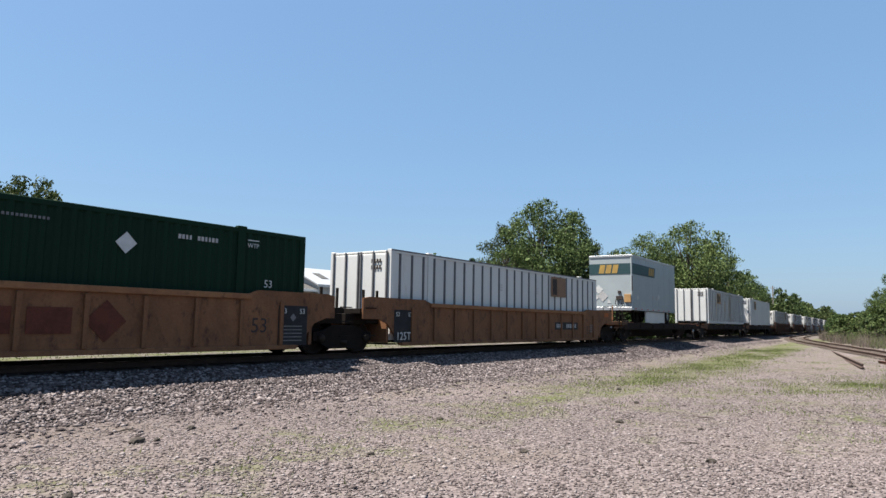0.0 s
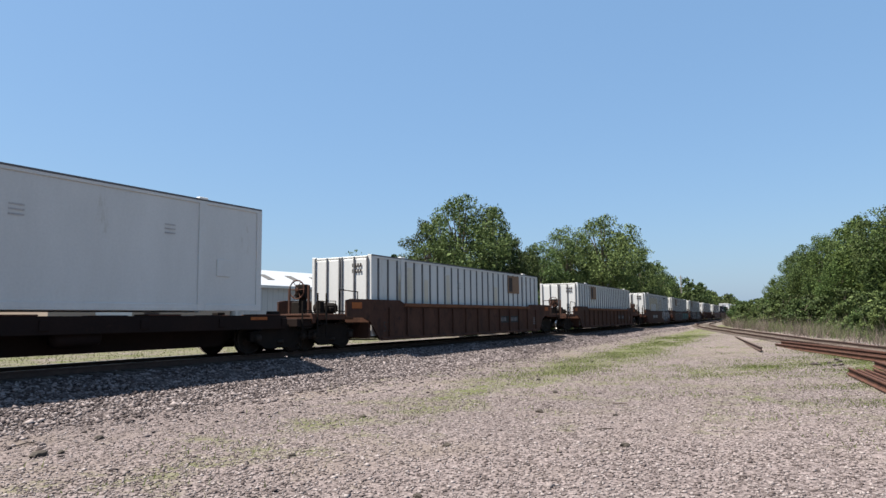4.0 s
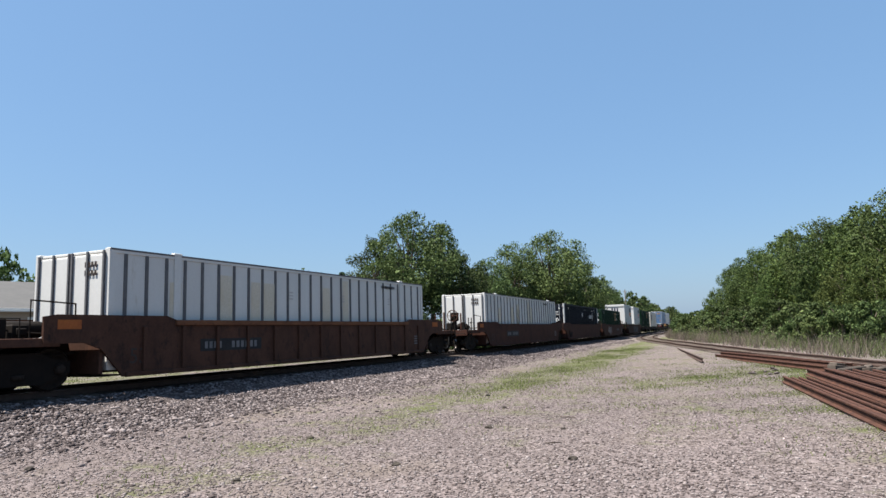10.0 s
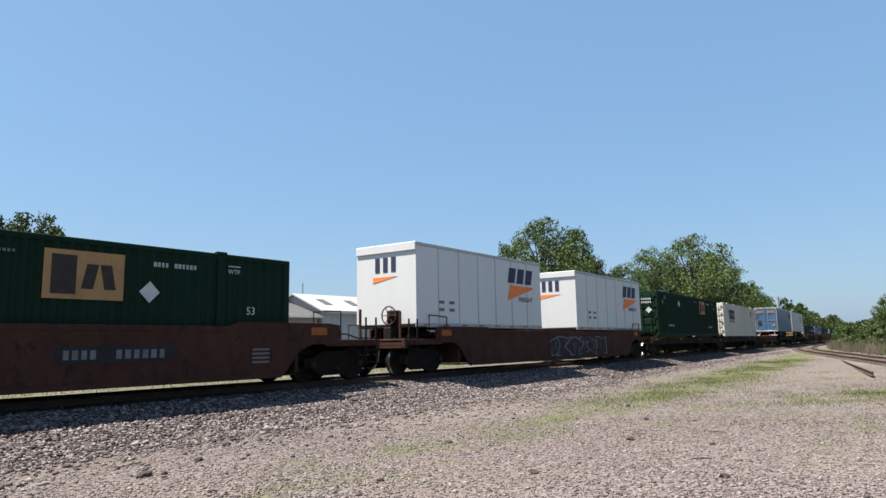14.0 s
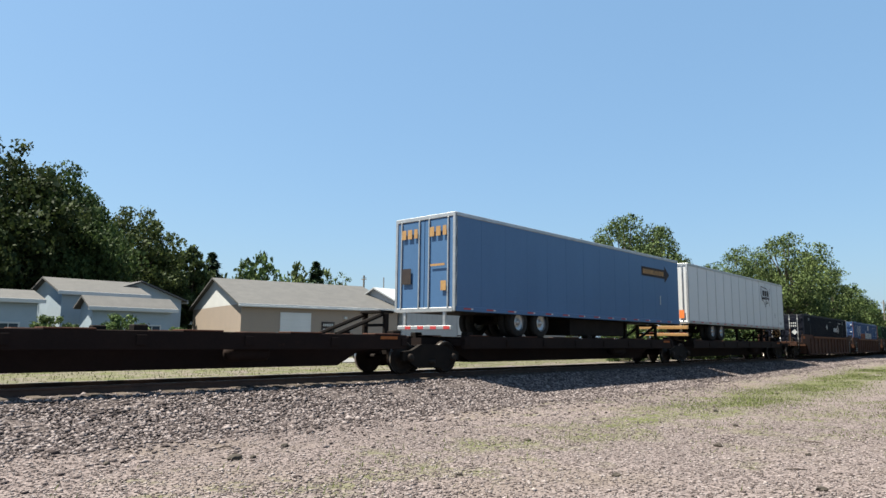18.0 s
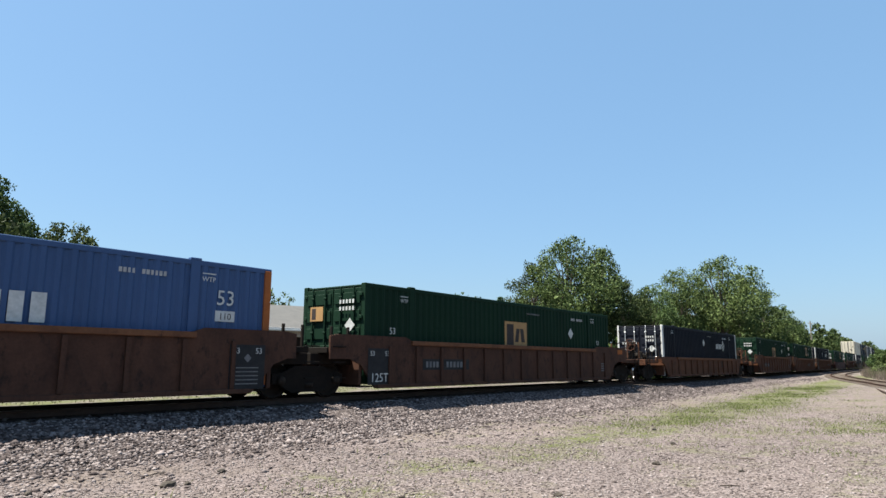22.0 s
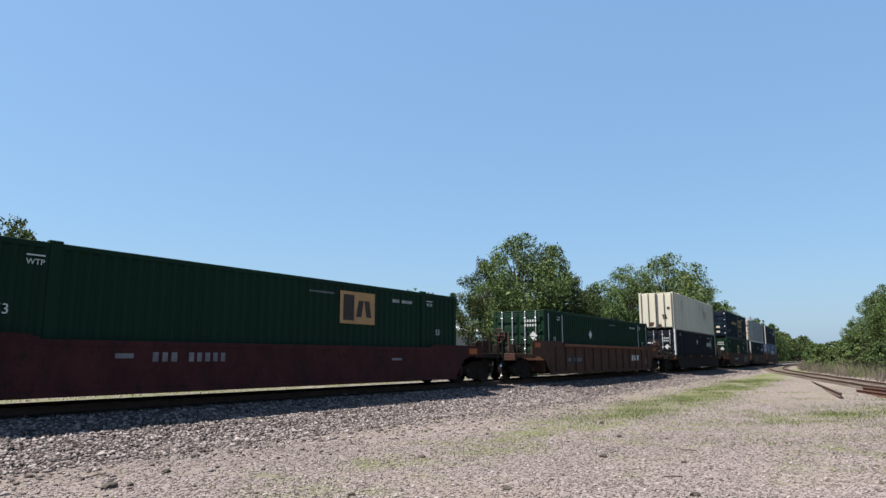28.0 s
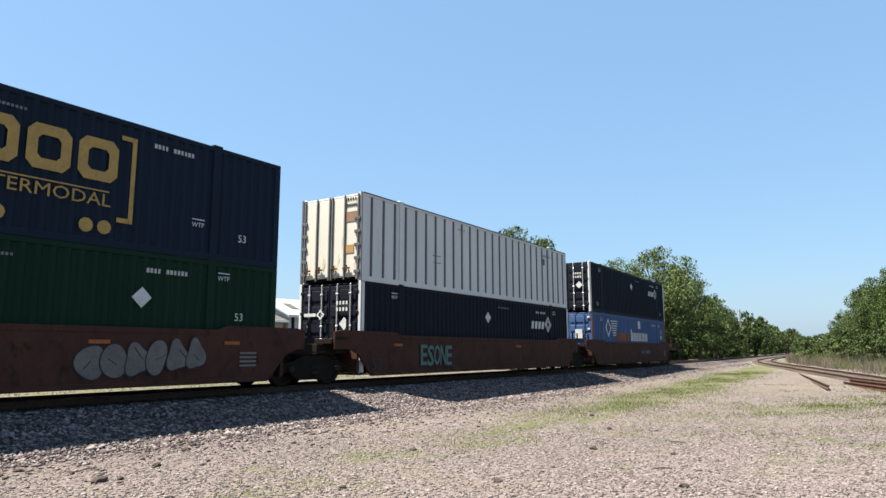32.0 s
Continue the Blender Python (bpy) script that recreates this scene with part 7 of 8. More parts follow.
def spray(root, x0, x1, z0, z1, seed, mats, y=-1.475, line="black_spray"):
    """Graffiti: interlocking angular shapes with a rim, a field and strokes; no letters."""
    rng = random.Random(seed)
    n = max(3, int((x1 - x0) / 0.85))
    step = (x1 - x0) / n
    part("spray_ground", plates([[(x0 - 0.15, z0 + 0.08), (x0 + 0.4, z0), (x1 - 0.3, z0 + 0.02), (x1 + 0.1, z0 + 0.2), (x1, z1 - 0.1), (x1 - 0.6, z1 - 0.02), (x0 + 0.5, z1), (x0 - 0.1, z1 - 0.15)]], y + 0.003, "black_spray", 0.002), root, label="black sprayed ground")
    for i in range(n):
        cx, w, lean = x0 + (i + 0.5) * step, step * rng.uniform(1.05, 1.3), rng.uniform(-0.22, 0.3)
        lo, up = z0 + rng.uniform(0, 0.08), z1 - rng.uniform(0, 0.1)
        mid, yy = (lo + up) / 2, y - 0.003 * (i % 3)
        k = w * rng.uniform(0.10, 0.17)
        kinds = [  # bent bars: a hook, a wedge, a slanted fork, an arch
            [(-0.45, 0), (-0.1, 0.02), (0.05, 0.45), (0.3, 0.0), (0.5, 0.08), (0.22, 0.98), (-0.02, 1.0), (-0.08, 0.6), (-0.3, 0.62)],
            [(-0.4, 0.05), (0.42, 0.0), (0.5, 0.22), (-0.05, 0.28), (0.38, 0.62), (0.3, 1.0), (-0.45, 0.92), (-0.3, 0.72), (0.0, 0.74), (-0.42, 0.38)],
            [(-0.48, 0.0), (-0.22, 0.0), (-0.12, 0.55), (0.14, 0.35), (0.3, 0.02), (0.52, 0.05), (0.34, 0.55), (0.48, 1.0), (0.12, 0.92), (-0.1, 0.78), (-0.4, 1.0)],
            [(-0.46, 0.1), (-0.2, 0.0), (-0.14, 0.5), (0.1, 0.52), (0.12, 0.0), (0.46, 0.1), (0.42, 0.8), (0.1, 1.0), (-0.36, 0.9)]]
        turn, flip, big = rng.uniform(-0.7, 0.7), rng.choice((-1, 1)), rng.uniform(1.05, 1.5)
        shape = []
        for px, pz in kinds[rng.randrange(4)]:
            qx, qz = flip * px * w * big, (pz - 0.5) * (up - lo) * big
            shape.append((cx + qx * math.cos(turn) - qz * math.sin(turn) + lean * pz, min(max(mid + qx * math.sin(turn) + qz * math.cos(turn), z0), z1)))
        part("spray_outline", plates([shape], yy, line, 0.002), root, label="sprayed rim")
        gx, gz = sum(p[0] for p in shape) / len(shape), sum(p[1] for p in shape) / len(shape)
        part("spray_fill", plates([[(gx + (px - gx) * 0.86, gz + (pz - gz) * 0.88) for px, pz in shape]], yy - 0.0022, mats[i % len(mats)], 0.002), root, label="sprayed colour field")
        part("spray_blot", plates([[(cx + 0.3 * step * math.cos(q * 1.05) * rng.uniform(0.6, 1.2), mid + 0.16 * math.sin(q * 1.05) * rng.uniform(0.6, 1.3)) for q in range(6)]], yy - 0.0034, rng.choice([mats[-1], "black_spray", "faded_red"]), 0.001), root)
        part("spray_stroke", plates([rect(cx + rng.uniform(-0.15, 0.1), mid + rng.uniform(-0.1, 0.15), 0.035, (up - lo) * rng.uniform(0.3, 0.6), lean * 0.8)], yy - 0.0045, rng.choice([line, "grey_spray"]), 0.002), root)


def sprayed_word(root, word, x0, x1, z0, z1, seed, fill, rim="pale_spray", accent=None, y=-1.482):
    """Fat sprayed letters side by side, each with a pale rim, a black line and a shaded field."""
    rng = random.Random(seed)
    step, tall = (x1 - x0) / len(word), (z1 - z0) * 0.86
    k, lean = tall / 1.0, 0.0

    def shaped(c, mat, fat, wide):
        me = lettering(c, tall, mat, fat, wide)
        me.transform(Matrix.Rotation(lean, 4, "Y"))
        return me

    for i, c in enumerate(word):
        lean = rng.uniform(-0.04, 0.16)
        w, yy = step * (0.62 if c == "I" else 1.02), y - 0.004 * (i % 2)
        at = (x0 + (i + 0.5) * step, yy, z0 + 0.07 * (z1 - z0) + rng.uniform(-0.02, 0.03))
        part("spray_outline", shaped(c, rim, 0.085 * k, w + 0.14 * k), root, at, "pale sprayed rim of a letter")
        part("spray_line", shaped(c, "black_spray", 0.055 * k, w + 0.07 * k), root, (at[0], yy - 0.003, at[2]), "black line round a letter")
        part("letter", shaped(c, fill, 0.025 * k, w - 0.02 * k), root, (at[0], yy - 0.006, at[2]), "fat sprayed letter")
        if accent:
            r = 0.2 * step
            blot = [(r * rng.uniform(0.7, 1.15) * math.cos(a * 0.785), 1.2 * r * rng.uniform(0.7, 1.15) * math.sin(a * 0.785)) for a in range(8)]
            part("spray_blot", plates([blot], 0, accent, 0.002), root, (at[0] + (0.0 if c == "O" else rng.choice((-0.32, 0.36)) * step), yy - (0.0085 if c == "O" else -0.001), z0 + (z1 - z0) * (0.48 if c == "O" else rng.choice((0.25, 0.8)))), "teal sprayed blot")


def bubbles(root, x, z, n, seed, y=-1.475):
    """Fat pale sprayed blobs with dark rims, overlapping side by side, each with small dark slits."""
    rng = random.Random(seed)
    for i in range(n):
        cx, cz, w, h = x + 0.47 * i, z + 0.03 * i + rng.uniform(-0.02, 0.02), 0.31 - 0.014 * i, 0.36
        turn, lump = rng.uniform(0, 6.28), rng.choice((2, 3, 3))
        ring = []
        for a in range(30):
            q = a * 0.2094
            k = 1.0 + (0.05 if i < 2 else 0.16) * math.sin(lump * q + turn)
            ring.append((cx + w * k * math.cos(q) * (1.08 + 0.12 * math.sin(q + turn)), cz + h * k * math.sin(q)))
        yy = y - 0.006 * i
        part("spray_outline", plates([ring], yy, "black_spray", 0.002), root, label="dark sprayed rim")
        part("spray_fill", plates([[(cx + (px - cx) * 0.91, cz + (pz - cz) * 0.92) for px, pz in ring]], yy - 0.0022, "dust_spray", 0.002), root, label="pale sprayed blob")
        part("spray_stroke", plates([rect(cx + rng.uniform(-0.12, 0.14), cz + rng.uniform(-0.1, 0.16), 0.028, rng.uniform(0.1, 0.26), rng.uniform(-0.3, 0.5))], yy - 0.004, "black_spray", 0.002), root)


def scrawl(root, x, z, seed, mat, n=4, size=0.5, y=-1.475):
    """Thin looping sprayed lines, tangled."""
    rng = random.Random(seed)
    for i in range(n):
        cx, cz, w, h, turn = x + i * size * 0.85 + rng.uniform(-0.1, 0.1), z + rng.uniform(-0.1, 0.1), size * rng.uniform(0.25, 0.5), size * rng.uniform(0.35, 0.65), rng.uniform(-0.6, 0.6)
        f1, f2, p1 = rng.choice((0.5, 0.9, 1.3)), rng.choice((0.6, 0.75, 1.1)), rng.uniform(0, 6)
        pts = []
        for a in range(14):
            qx, qz = w * math.sin(a * f1 + p1) + w * 0.6 * (a / 7 - 1), h * math.cos(a * f2)
            pts.append((cx + qx * math.cos(turn) - qz * math.sin(turn), y, min(max(cz + qx * math.sin(turn) + qz * math.cos(turn), 0.28), 1.4)))
        part("spray_line", tube(pts, 0.018, mat, 4), root, label="thin sprayed line")


def spine_car(u0, u1, left, right, label, hitch_left=False, hitch_right=False, tail=0.0):
    """A skeleton platform from joint u0 to joint u1 (places in the train)."""
    root = thing("spine_car", label, "rail car", "skeleton platforms")
    h = (u1 - u0) / 2
    o = [(-h + 1.7, 0.62), (-h + 2.5, 0.26), (h - 2.9, 0.26), (h - 2.2, 0.62), (h - 0.2, 0.7), (h - 0.2, 1.02), (-h + 0.2, 1.02), (-h + 0.2, 0.7)]
    part("center_sill", prism(o, -0.42, 0.42, "car_black"), root)
    for y in (-1.2, 1.2):
        part("side_beam", boxes([(-h + 1.2, y - 0.07, 0.70, h - 1.2, y + 0.07, 1.08)], "car_black"), root)
    arms = boxes([(-0.1, -1.3, 0.78, 0.1, 1.3, 1.0)], "car_black")
    n = int(2 * h / 2.4)
    for i in range(n + 1):
        part("cross_arm", arms, root, (-h + 1.3 + i * (2 * h - 2.6) / n, 0, 0))
    deck = once("deckpad", lambda: boxes([(-0.45, -0.265, 1.08, 0.45, 0.265, 1.115)], "rust"))
    for i in range(6):
        for y in (-1.015, 1.015):
            part("deck_pad", deck, root, (-h + 1.9 + i * (2 * h - 3.8) / 5, y, 0))
    patch = once("spatch", lambda: boxes([(-0.3, -1.285, 0.96, 0.3, -1.27, 1.04)], "orange", 0.002))
    for k in ((-0.85, -0.3, 0.25) if 300 < u0 < 320 else (0.78,)):
        part("reflector", patch, root, (k * h, 0, 0), "faded orange reflector strip")
    part("brake_tank", lathe([(0.01, -0.55), (0.17, -0.5), (0.2, -0.42), (0.2, 0.42), (0.17, 0.5), (0.01, 0.55)], "car_black", 12), root, pose(h * 0.3, -0.95, 0.62, 0, 0, 90))
    for x in (-h + 1.3, 0.0, h - 1.3):
        for y in (-1.1, 1.1):
            part("pedestal", once("pedestal", lambda: boxes([(-0.14, -0.12, 1.0, 0.14, 0.12, 1.2)], "steel_dark", 0.02)), root, (x * 0.97, y, 0))
    for flag, x, way in ((hitch_left, -h + 1.9, 1), (hitch_right, h - 1.25, -1)):
        if flag:
            hi = part("hitch", boxes([(-0.2, -0.45, 1.7, 0.3, 0.45, 1.78), (-0.07, -0.5, 1.05, 0.07, -0.4, 1.7), (-0.07, 0.4, 1.05, 0.07, 0.5, 1.7), (-0.05, -0.42, 1.32, 0.05, 0.42, 1.4)], "steel_dark"), root, (x, 0, 0), "trailer hitch stand")
            for y in (-0.4, 0.4):
                part("hitch_strut", tube([(way * 1.7, y, 1.08), (0.1 * way, y, 1.66)], 0.06, "steel_dark"), hi)
    for kind, way in ((left, -1), (right, 1)):
        if kind == "end":
            coupler(root, way * (h - 0.1 + tail), way)
            truck(root, way * (h - 1.25))
            if tail:
                brake_stand(root, h + 0.55, -0.5, 1.0, "rust")
                brake_stand(root, h - 0.1, -0.75, 1.0, "emp_yellow", True)
                part("tail_deck", boxes([(h - 0.25, -1.25, 0.9, h + tail, 1.25, 1.0)], "car_black"), root, label="end platform with hand brakes")
            part("end_step", boxes([(min(way * (h - 0.9), way * (h - 0.2)), -1.4, 0.75, max(way * (h - 0.9), way * (h - 0.2)), 1.4, 0.98)], "car_black"), root)
            part("ladder", boxes([(way * (h - 0.5) - 0.2, -1.45, 0.45 + 0.25 * k, way * (h - 0.5) + 0.2, -1.40, 0.48 + 0.25 * k) for k in range(4)] + [(way * (h - 0.5) - 0.22, -1.45, 0.4, way * (h - 0.5) - 0.19, -1.41, 1.5)], "steel_dark", 0.005), root)
        elif way > 0:
            truck(root, h)
    MOVERS.append((root, (u0 + u1) / 2, RAIL))
    return root


# ---- the train, from the front of what passes to its end ----
def build_train():
    G = "cars of the train"
    Z = 0.33                                             # floor of a well above the rails
    # ochre three-unit well car
    c = well_car(-4.45, "car_yellow", True, 1.40, group=G, label="faded ochre ribbed well car carrying a green container")
    limit_board(c, 1)
    part("length_mark", once("car53", lambda: lettering("53", 0.36, "ink")), c, (6.55, -1.466, 0.62))
    part("faded_lettering", plates([rect(0.7, 0.86, 0.8, 0.5), rect(1.75, 0.86, 0.8, 0.5), diamond(2.8, 0.86, 0.42)], -1.475, "faded_red"), c, label="large dark red faded blocks")
    box_green(-4.45, Z, None, placard_at=3.2)
    c = well_car(15.2, "car_yellow", True, 1.40, right="end", group=G, label="faded ochre ribbed well car carrying a white container")
    car_marks(c, 4.2, "white_ink", size_at=6.67)
    limit_board(c, -1)
    box_white(15.2, Z + 0.04, 3.7)
    # three skeleton platforms
    spine_car(34.6, 53.7, "end", "shared", "sooty skeleton car carrying a short grey trailer", hitch_left=True)
    trailer_pup_grey(36.8)
    spine_car(53.7, 73.9, "shared", "shared", "sooty skeleton car carrying a white container")
    box_white(55.25, 1.20, -3.85, worn=21)
    spine_car(73.9, 94.6, "shared", "end", "sooty skeleton car carrying a smooth white container")
    box_white(76.2, 1.2, -4.45, True)
    # two single ribbed wells
    for u, sign, worn in ((97.55, 4.6, 31), (121.4, -4.1, 0)):
        c = well_car(u, "car_rib", True, 1.36, "end", "end", G, "dark brown ribbed well car carrying a white container")
        car_marks(c, 3.6)
        box_white(u, Z + 0.04, sign, worn=worn)
    # smooth three-unit car with sprayed sides
    c = well_car(145.2, "car_brown", False, 1.30, "end", "shared", G, "smooth red-brown well car with white scrawls")
    car_marks(c, -3.12, "white_ink", wide=3.2)
    scrawl(c, 2.0, 1.0, 3, "pale_spray", 9, 0.75)
    scrawl(c, 3.0, 0.6, 33, "grey_spray", 7, 0.6)
    box_white(145.2, Z + 0.04, None, worn=41, stain=((-5.5, -0.1),))
    c = well_car(164.95, "car_brown", False, 1.30, "shared", "shared", G, "smooth brown well car sprayed with grey and teal shapes")
    spray(c, -6.8, 0.3, 0.30, 1.28, 5, ["mauve_spray", "black_spray", "mauve_spray"], line="grey_spray")
    spray(c, 1.1, 8.0, 0.42, 1.2, 6, ["teal_spray", "teal_spray", "mauve_spray"], line="teal_spray")
    box_white(164.95, Z + 0.04, -4.1)
    c = well_car(184.75, "car_brown", False, 1.30, "shared", "end", G, "smooth brown well car sprayed with fat grey letters")
    car_marks(c, 3.6, "white_ink", y=-1.488)
    sprayed_word(c, "MAKE", -7.9, -5.95, 0.86, 1.36, 7, "mauve_spray", "pale_spray")
    sprayed_word(c, "SOME", -7.9, -5.95, 0.34, 0.82, 8, "mauve_spray", "pale_spray")
    sprayed_word(c, "NOISE", -5.65, -0.95, 0.34, 1.52, 9, "dull_spray", "pale_spray", "teal_spray")
    spray(c, 0.3, 1.5, 0.36, 1.1, 9, ["teal_spray"])
    sprayed_word(c, "LON", 1.4, 6.0, 0.36, 1.46, 10, "dull_spray", "grey_spray", "teal_spray")
    box_white(184.75, Z + 0.04, -4.15)
    c = well_car(208.2, "car_rib", True, 1.36, "end", "end", G, "brown ribbed well car carrying a white container")
    car_marks(c, -4.2)
    box_white(208.2, Z + 0.04, None, worn=51)
    # smooth three-unit car
    c = well_car(232.3, "car_brown", False, 1.30, "end", "shared", G, "smooth red-brown well car carrying a stained white container")
    car_marks(c, -3.6)
    box_white(232.3, Z + 0.04, None, worn=61)
    c = well_car(251.5, "car_brown", False, 1.30, "shared", "shared", G, "smooth red-brown well car carrying a navy container", reach=(9.82, 9.9))
    scrawl(c, -7.0, 0.6, 14, "black_spray", 3, 0.4)
    box_navy(251.5, Z, 4.2)
    c = well_car(271, "car_brown", False, 1.30, "shared", "end", G, "smooth red-brown well car with a white sprayed scrawl")
    car_marks(c, 3.6)
    scrawl(c, -4.8, 0.8, 15, "pale_spray", 5, 0.75)
    box_green(271, Z, 2.95)
    # long smooth well with two short trailers
    c = well_car(294.8, "car_brown", False, 1.28, "end", "end", G, "smooth red-brown well car carrying two short white trailers", reach=(9.82, 9.82))
    spray(c, -1.5, 4.4, 0.35, 1.2, 16, ["mauve_spray", "black_spray"], line="grey_spray")
    trailer_pup_white(292.4, 8.55, "short white road trailer with dark blue blocks and orange wedge")
    trailer_pup_white(304.5, 8.85, "short white seamed road trailer with dark blue blocks and orange wedge")
    # five skeleton platforms
    spine_car(314.8, 333.8, "end", "shared", "sooty skeleton car carrying a green container")
    box_green(316.45, 1.20, 3.06, True, placard_at=-3.17)
    spine_car(333.8, 352.1, "shared", "shared", "sooty skeleton car carrying an off-white container")
    box_bright(334.9, 1.20)
    spine_car(352.1, 368.9, "shared", "shared", "empty sooty skeleton car with orange strips", hitch_right=True)
    spine_car(368.9, 386.1, "shared", "shared", "sooty skeleton car carrying a blue road trailer", hitch_right=True)
    trailer_blue(369.65)
    spine_car(386.1, 403.5, "shared", "end", "sooty skeleton car carrying a white road trailer", hitch_right=True, tail=0.85)
    trailer_white(386.85)
    # ribbed three-unit car
    c = well_car(408.4, "car_rib", True, 1.40, "end", "shared", G, "brown ribbed well car carrying a navy container", brake=False)
    limit_board(c, 1)
    box_navy(408.2, Z, 3.4, False)
    c = well_car(427.8, "car_rib", True, 1.40, "shared", "shared", G, "brown ribbed well car carrying a blue container", reach=(9.75, 9.75))
    limit_board(c, -1)
    limit_board(c, 1)
    box_stack(428.0, Z)
    c = well_car(447.35, "car_rib", True, 1.40, "shared", "end", G, "brown ribbed well car carrying a green container")
    limit_board(c, -1)
    car_marks(c, -4.5)
    box_green(447.35, Z, -0.1)
    c = well_car(470.8, "car_orange", True, 1.14, "end", "end", G, "orange-brown low ribbed well car carrying a navy container", orange=True, raised=False)
    part("data_mark", plates([rect(3.4, 0.75 + 0.1 * i, 0.5, 0.05) for i in range(4)], -1.475, "black_spray"), c)
    box_navy(470.8, Z - 0.08, 3.75)
    # ribbed three-unit car
    c = well_car(494.3, "car_orange", True, 1.44, "end", "shared", G, "red-brown ribbed well car carrying a green container")
    car_marks(c, -5.0)
    box_green(494.3, Z, -0.1)
    c = well_car(513.95, "car_orange", True, 1.44, "shared", "shared", G, "red-brown ribbed well car carrying a second green container", reach=(9.82, 9.85))
    car_marks(c, 3.0)
    limit_board(c, 1)
    box_green(513.95, Z, 2.55)
    c = well_car(533.65, "car_orange", True, 1.44, "shared", "end", G, "red-brown ribbed well car carrying a navy container")
    limit_board(c, -1)
    car_marks(c, 4.6)
    box_navy(533.65, Z, 3.85)
    # single cars
    c = well_car(557.15, "car_maroon", False, 1.24, "end", "end", G, "smooth dark maroon well car with white number bars")
    part("number_line", plates(bars(random.Random(4), -3.68, 0.96, 0.67, 0.2, 3) + bars(random.Random(4), -2.60, 0.96, 1.06, 0.2, 5), -1.475, "grey_spray"), c)
    part("data_mark", plates([rect(-4.6, 0.98, 0.4, 0.1), rect(4.4, 0.9, 0.5, 0.07)], -1.475, "grey_spray"), c)
    box_green(557.15, Z, 2.7, placard_at=None)
    c = well_car(580.7, "car_rib", True, 1.46, "end", "end", G, "brown ribbed well car carrying a white-striped green container")
    car_marks(c, -5.0)
    part("faded_lettering", plates([rect(4.2 + 0.5 * i, 0.95, 0.32, 0.32, 0.1) for i in range(3)], -1.475, "white_ink"), c, label="three faded white blocks")
    box_green(580.7, Z, None, spare=True, placard_at=-2.25)
    c = well_car(604.3, "car_black", False, 1.12, "end", "end", G, "low sooty well car carrying two stacked containers", raised=False)
    box_navy(604.3, Z - 0.05, 4.9)
    box_cream(604.3, Z - 0.05 + TALL)
    # last three-unit car, stacked two high
    c = well_car(628.1, "car_brown", False, 1.30, "end", "shared", G, "smooth red-brown well car sprayed with fat pale blobs", reach=(9.82, 9.75))
    car_marks(c, -3.3, "white_ink")
    bubbles(c, 3.22, 0.72, 6, 19)
    for x in (3.35, 6.6):
        part("reflector", boxes([(-0.22, -1.478, 1.1, 0.22, -1.466, 1.18)], "orange", 0.002), c, (x, 0, 0), "faded orange reflector strip")
    box_green(628.1, Z - 0.05, -0.15)
    box_slate(628.1, Z - 0.05 + TALL)
    c = well_car(647.65, "car_brown", False, 1.30, "shared", "shared", G, "smooth red-brown well car with a teal sprayed word", reach=(9.75, 9.75))
    sprayed_word(c, "ESONE", -5.15, -3.2, 0.42, 1.2, 18, "sage_spray", "black_spray")
    part("length_mark", lettering("53", 0.36, "ink"), c, (-7.48, -1.475, 0.38))
    for x in (-6.4, 2.2):
        part("reflector", boxes([(-0.22, -1.478, 1.1, 0.22, -1.466, 1.18)], "orange", 0.002), c, (x, 0, 0), "faded orange reflector strip")
    box_navy(647.65, Z - 0.05, 4.9)
    box_plain(647.65, Z - 0.05 + TALL)
    c = well_car(667.2, "car_brown", False, 1.30, "shared", "end", G, "smooth red-brown well car at the end of the train", reach=(9.75, 9.82))
    car_marks(c, 2.0)
    box_stack(667.2, Z - 0.05)
    box_navy(667.2, Z - 0.05 + TALL, 4.9)


build_train()


# ---- loose things about the yard ----
def rail_bar(length, mat="rust"):
    """A loose rail lying along x on its foot."""
    prof = [(n, z + 0.17) for n, z in rail_profile(0)]
    n = len(prof)
    verts = [(-length / 2, y, z) for y, z in prof] + [(length / 2, y, z) for y, z in prof]
    faces = [(i, i + n, (i + 1) % n + n, (i + 1) % n) for i in range(n)] + [tuple(range(n)), tuple(range(2 * n - 1, n - 1, -1))]
    return mesh_of(verts, faces, mat)


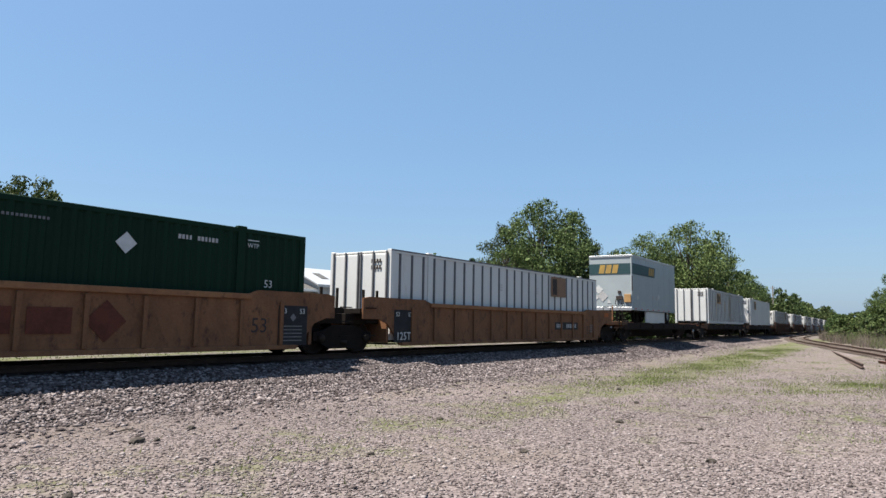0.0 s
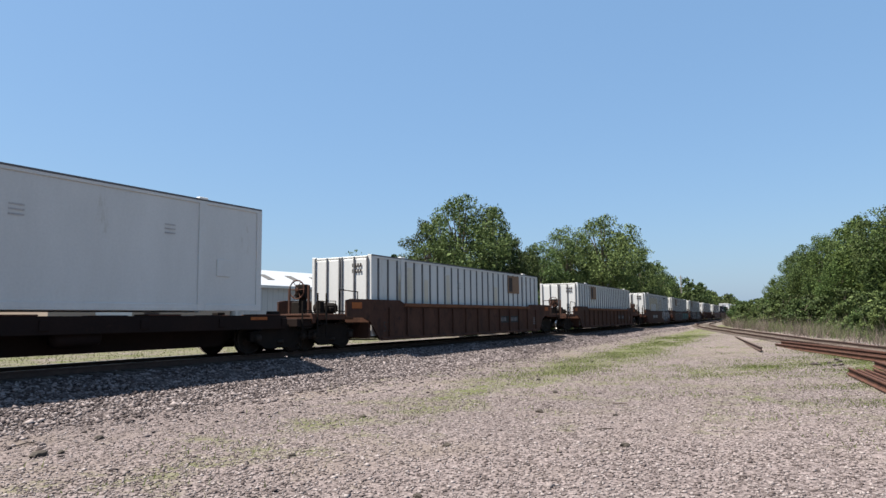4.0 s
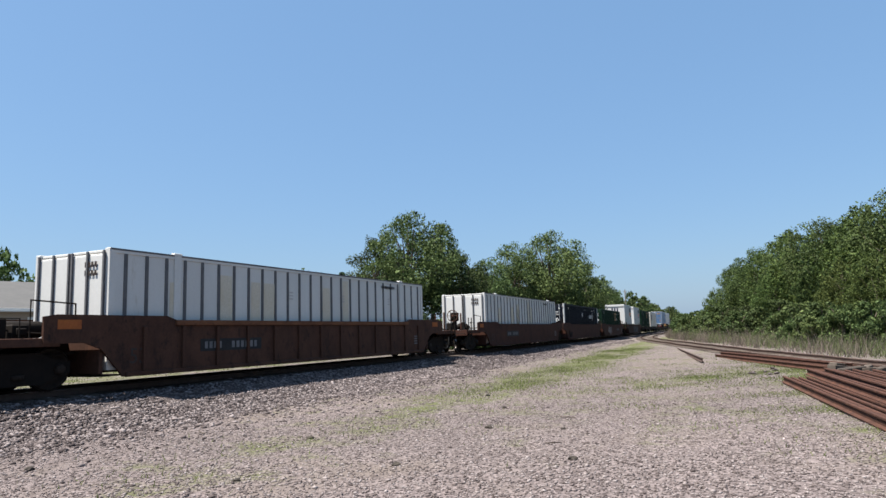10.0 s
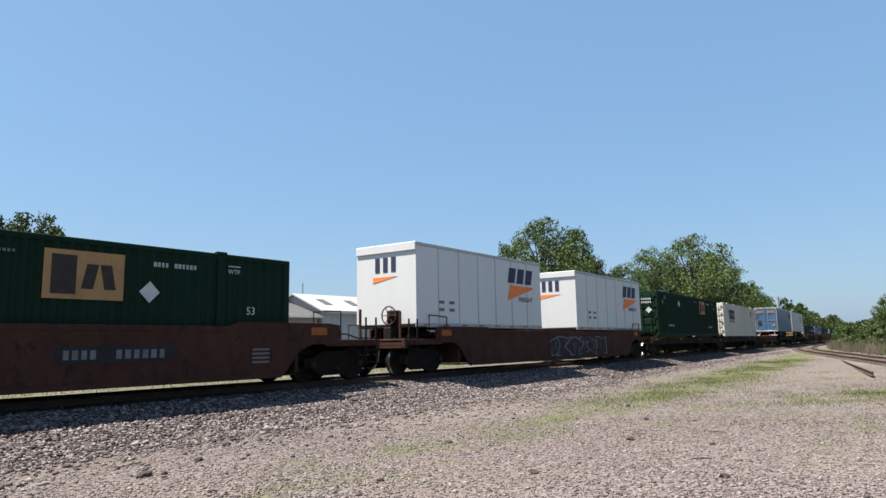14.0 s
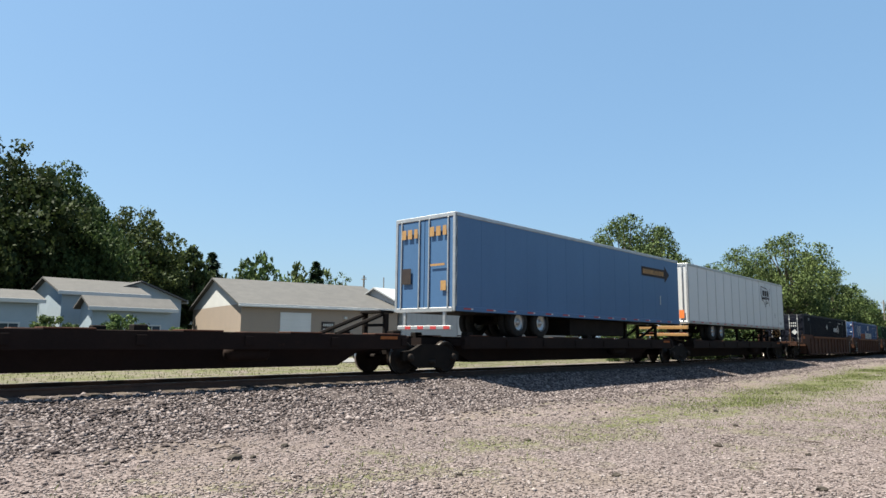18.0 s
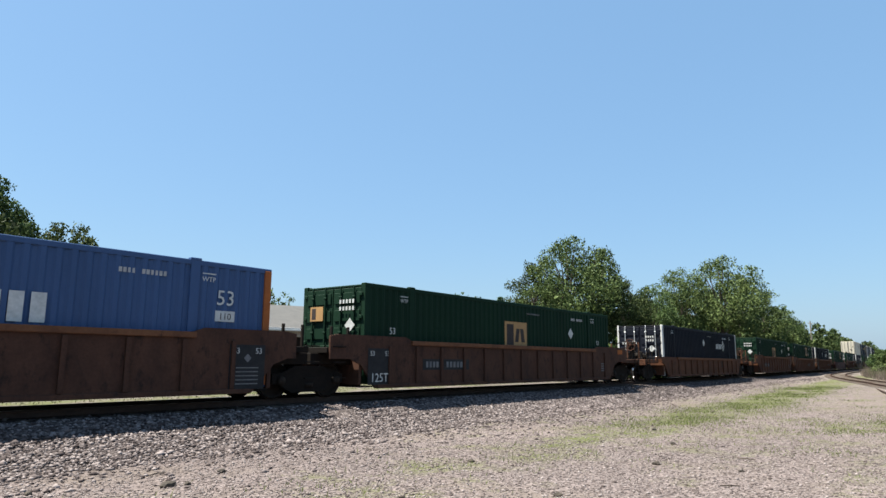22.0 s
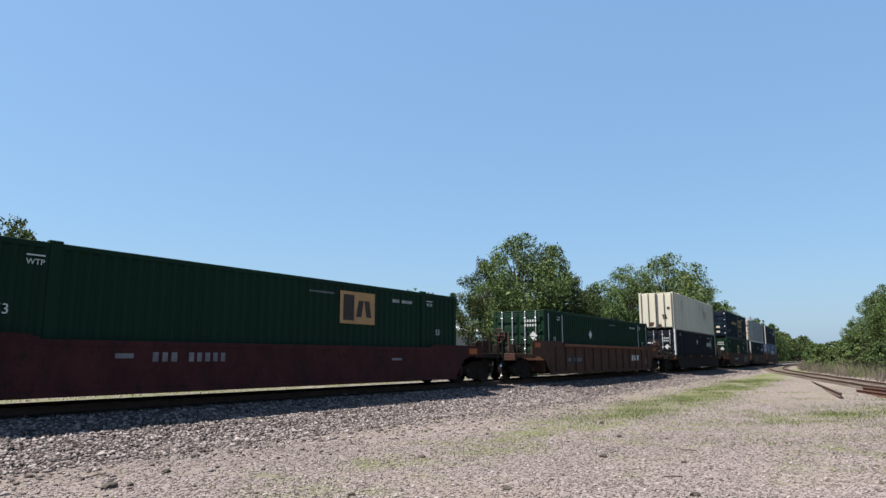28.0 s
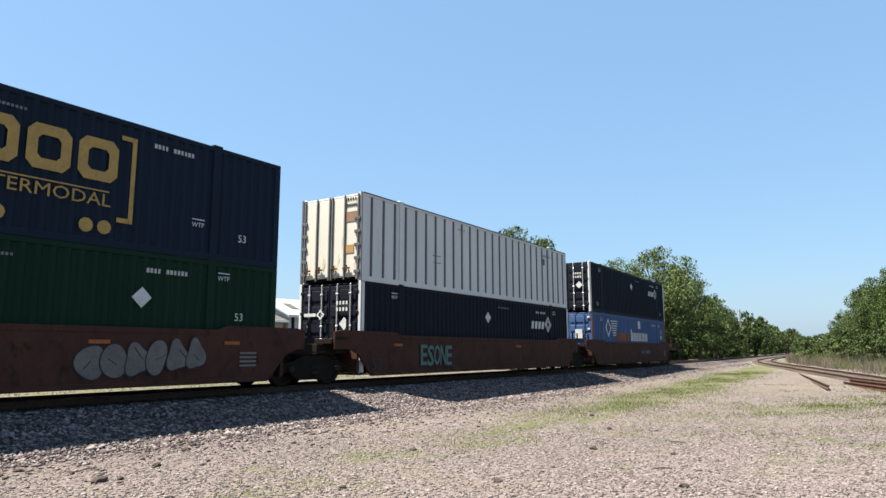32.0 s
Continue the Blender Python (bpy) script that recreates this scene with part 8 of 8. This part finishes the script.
def loose_rails():
    rng = random.Random(12)
    long_rail = rail_bar(11.9)
    for i in range(14):
        thing("steel_rail", "rusty brown loose rail stacked in the grass", "rail", "stacked rails", data=long_rail,
              m=pose(14.6 - 0.09 * i + rng.uniform(-0.5, 0.5), -0.85 - 0.17 * i, 0.03, rng.uniform(-3, 3), 0, 8.2 + rng.uniform(-0.5, 0.5) - 0.12 * i))
    for i in range(8):
        thing("steel_rail", "rusty brown loose rail on top of the stack", "rail", "stacked rails", data=long_rail,
              m=pose(15.0 - 0.08 * i + rng.uniform(-0.5, 0.4), -1.35 - 0.21 * i, 0.205, rng.uniform(-3, 3), 0, 7.6 + rng.uniform(-0.6, 0.6)))
    far_rail = rail_bar(12.0, "rust")
    for i in range(7):
        x, y = 30.6 - 0.05 * i, 0.0 + 0.135 * i
        thing("steel_rail", "dark rusty rail in a long bundle beside the siding", "rail", "bundled rails", data=far_rail,
              m=pose(x + rng.uniform(-0.6, 0.6), y, float(ground_z(x, y)) + 0.01 + (0.1 if i in (2, 4) else 0), 0, 0, 21.2 + rng.uniform(-0.5, 0.5)))
    thing("steel_rail", "single rusty rail lying on the gravel", "rail", data=rail_bar(19.0, "rail_side"), m=pose(39.8, 4.9, float(ground_z(39.8, 4.9)) - 0.05, 0, 0, 11.2))


def old_ties():
    rng = random.Random(4)
    for i in range(7):
        x, y = 23.5 + rng.uniform(-1.2, 1.4), -1.9 + rng.uniform(-0.5, 0.5)
        thing("old_tie", "broken weathered railway tie in the grass", "timber", "broken ties", data=once(("oldtie", i % 3), lambda: boxes([(-0.55 - 0.2 * (i % 3), -0.11, 0, 0.6, 0.11, 0.17)], "tie", 0.02)),
              m=pose(x, y, 0.04 + 0.1 * (i % 2), rng.uniform(-8, 8), rng.uniform(-9, 9), rng.uniform(-40, 50)))


def clod(seed, sx, sy, sz, mat):
    bm = bmesh.new()
    bmesh.ops.create_icosphere(bm, subdivisions=2, radius=1)
    rng = random.Random(seed)
    off = Vector((rng.uniform(0, 9), rng.uniform(0, 9), 0))
    for v in bm.verts:
        k = 1 + 0.45 * noise.noise(v.co * 1.6 + off)
        v.co = Vector((v.co.x * sx, v.co.y * sy, v.co.z * sz)) * k
    me = bpy.data.meshes.new("clod")
    bm.to_mesh(me)
    bm.free()
    me.materials.append(M[mat])
    return me


def loose_stones():
    # dark lumps and sticks on the gravel
    for i, (x, y, s) in enumerate([(4.55, 8.45, 0.085), (4.8, 8.4, 0.05), (10.6, 4.5, 0.06), (6.0, 5.7, 0.04), (10.9, 3.3, 0.04), (5.6, 8.9, 0.06), (3.2, 9.2, 0.05), (8.9, 6.9, 0.05), (7.4, 4.4, 0.05), (13.6, 5.4, 0.06), (2.8, 6.3, 0.05), (5.2, 3.4, 0.04), (8.3, 2.4, 0.05), (16, 6.8, 0.06)]):
        thing("rock", "dark lump of rock on the gravel", "stone", "dark lumps", pose(x, y, float(ground_z(x, y)) + s * 0.3, 0, 0, 40 * i), clod(i, s * 1.3, s * 0.8, s * 0.6, "dark_rock"))
    for i, (x, y, n) in enumerate([(4.9, 9.4, 0.4), (8.8, 9.2, 0.5), (12.2, 3.6, 0.3), (9.4, 3.0, 0.25)]):
        thing("stick", "thin dark stick lying on the gravel", "stick", "sticks", pose(x, y, float(ground_z(x, y)) + 0.02, 0, 0, 20 + 37 * i),
              tube([(-n / 2, 0, 0), (0, 0.03, 0.01), (n / 2, -0.02, 0)], 0.009, "tie", 5))
    rng = random.Random(8)
    me = clod(77, 0.09, 0.07, 0.04, "ballast")
    for i in range(8):
        x, y = 25.0 + rng.uniform(-1.6, 1.6), 0.6 + rng.uniform(-0.4, 0.4)
        thing("broken_stone", "grey broken stone in the grass", "stone", "broken stones", pose(x, y, float(ground_z(x, y)) + 0.04, 0, 0, rng.uniform(0, 360)), me)


loose_rails()
old_ties()
loose_stones()


# ---- what moves ----
def motions():
    """Every car and every load runs along the main line at one speed, towards -x."""
    for ob, u, z in MOVERS:
        rows = []
        for k in range(33):
            t = 1.0 * k
            x, y, h = track(u - SPEED * t + float(np.interp(t, *LAG)))
            rows.append((t, pose(x, y, z, 0, 0, math.degrees(h))))
        walk(ob, rows)


motions()
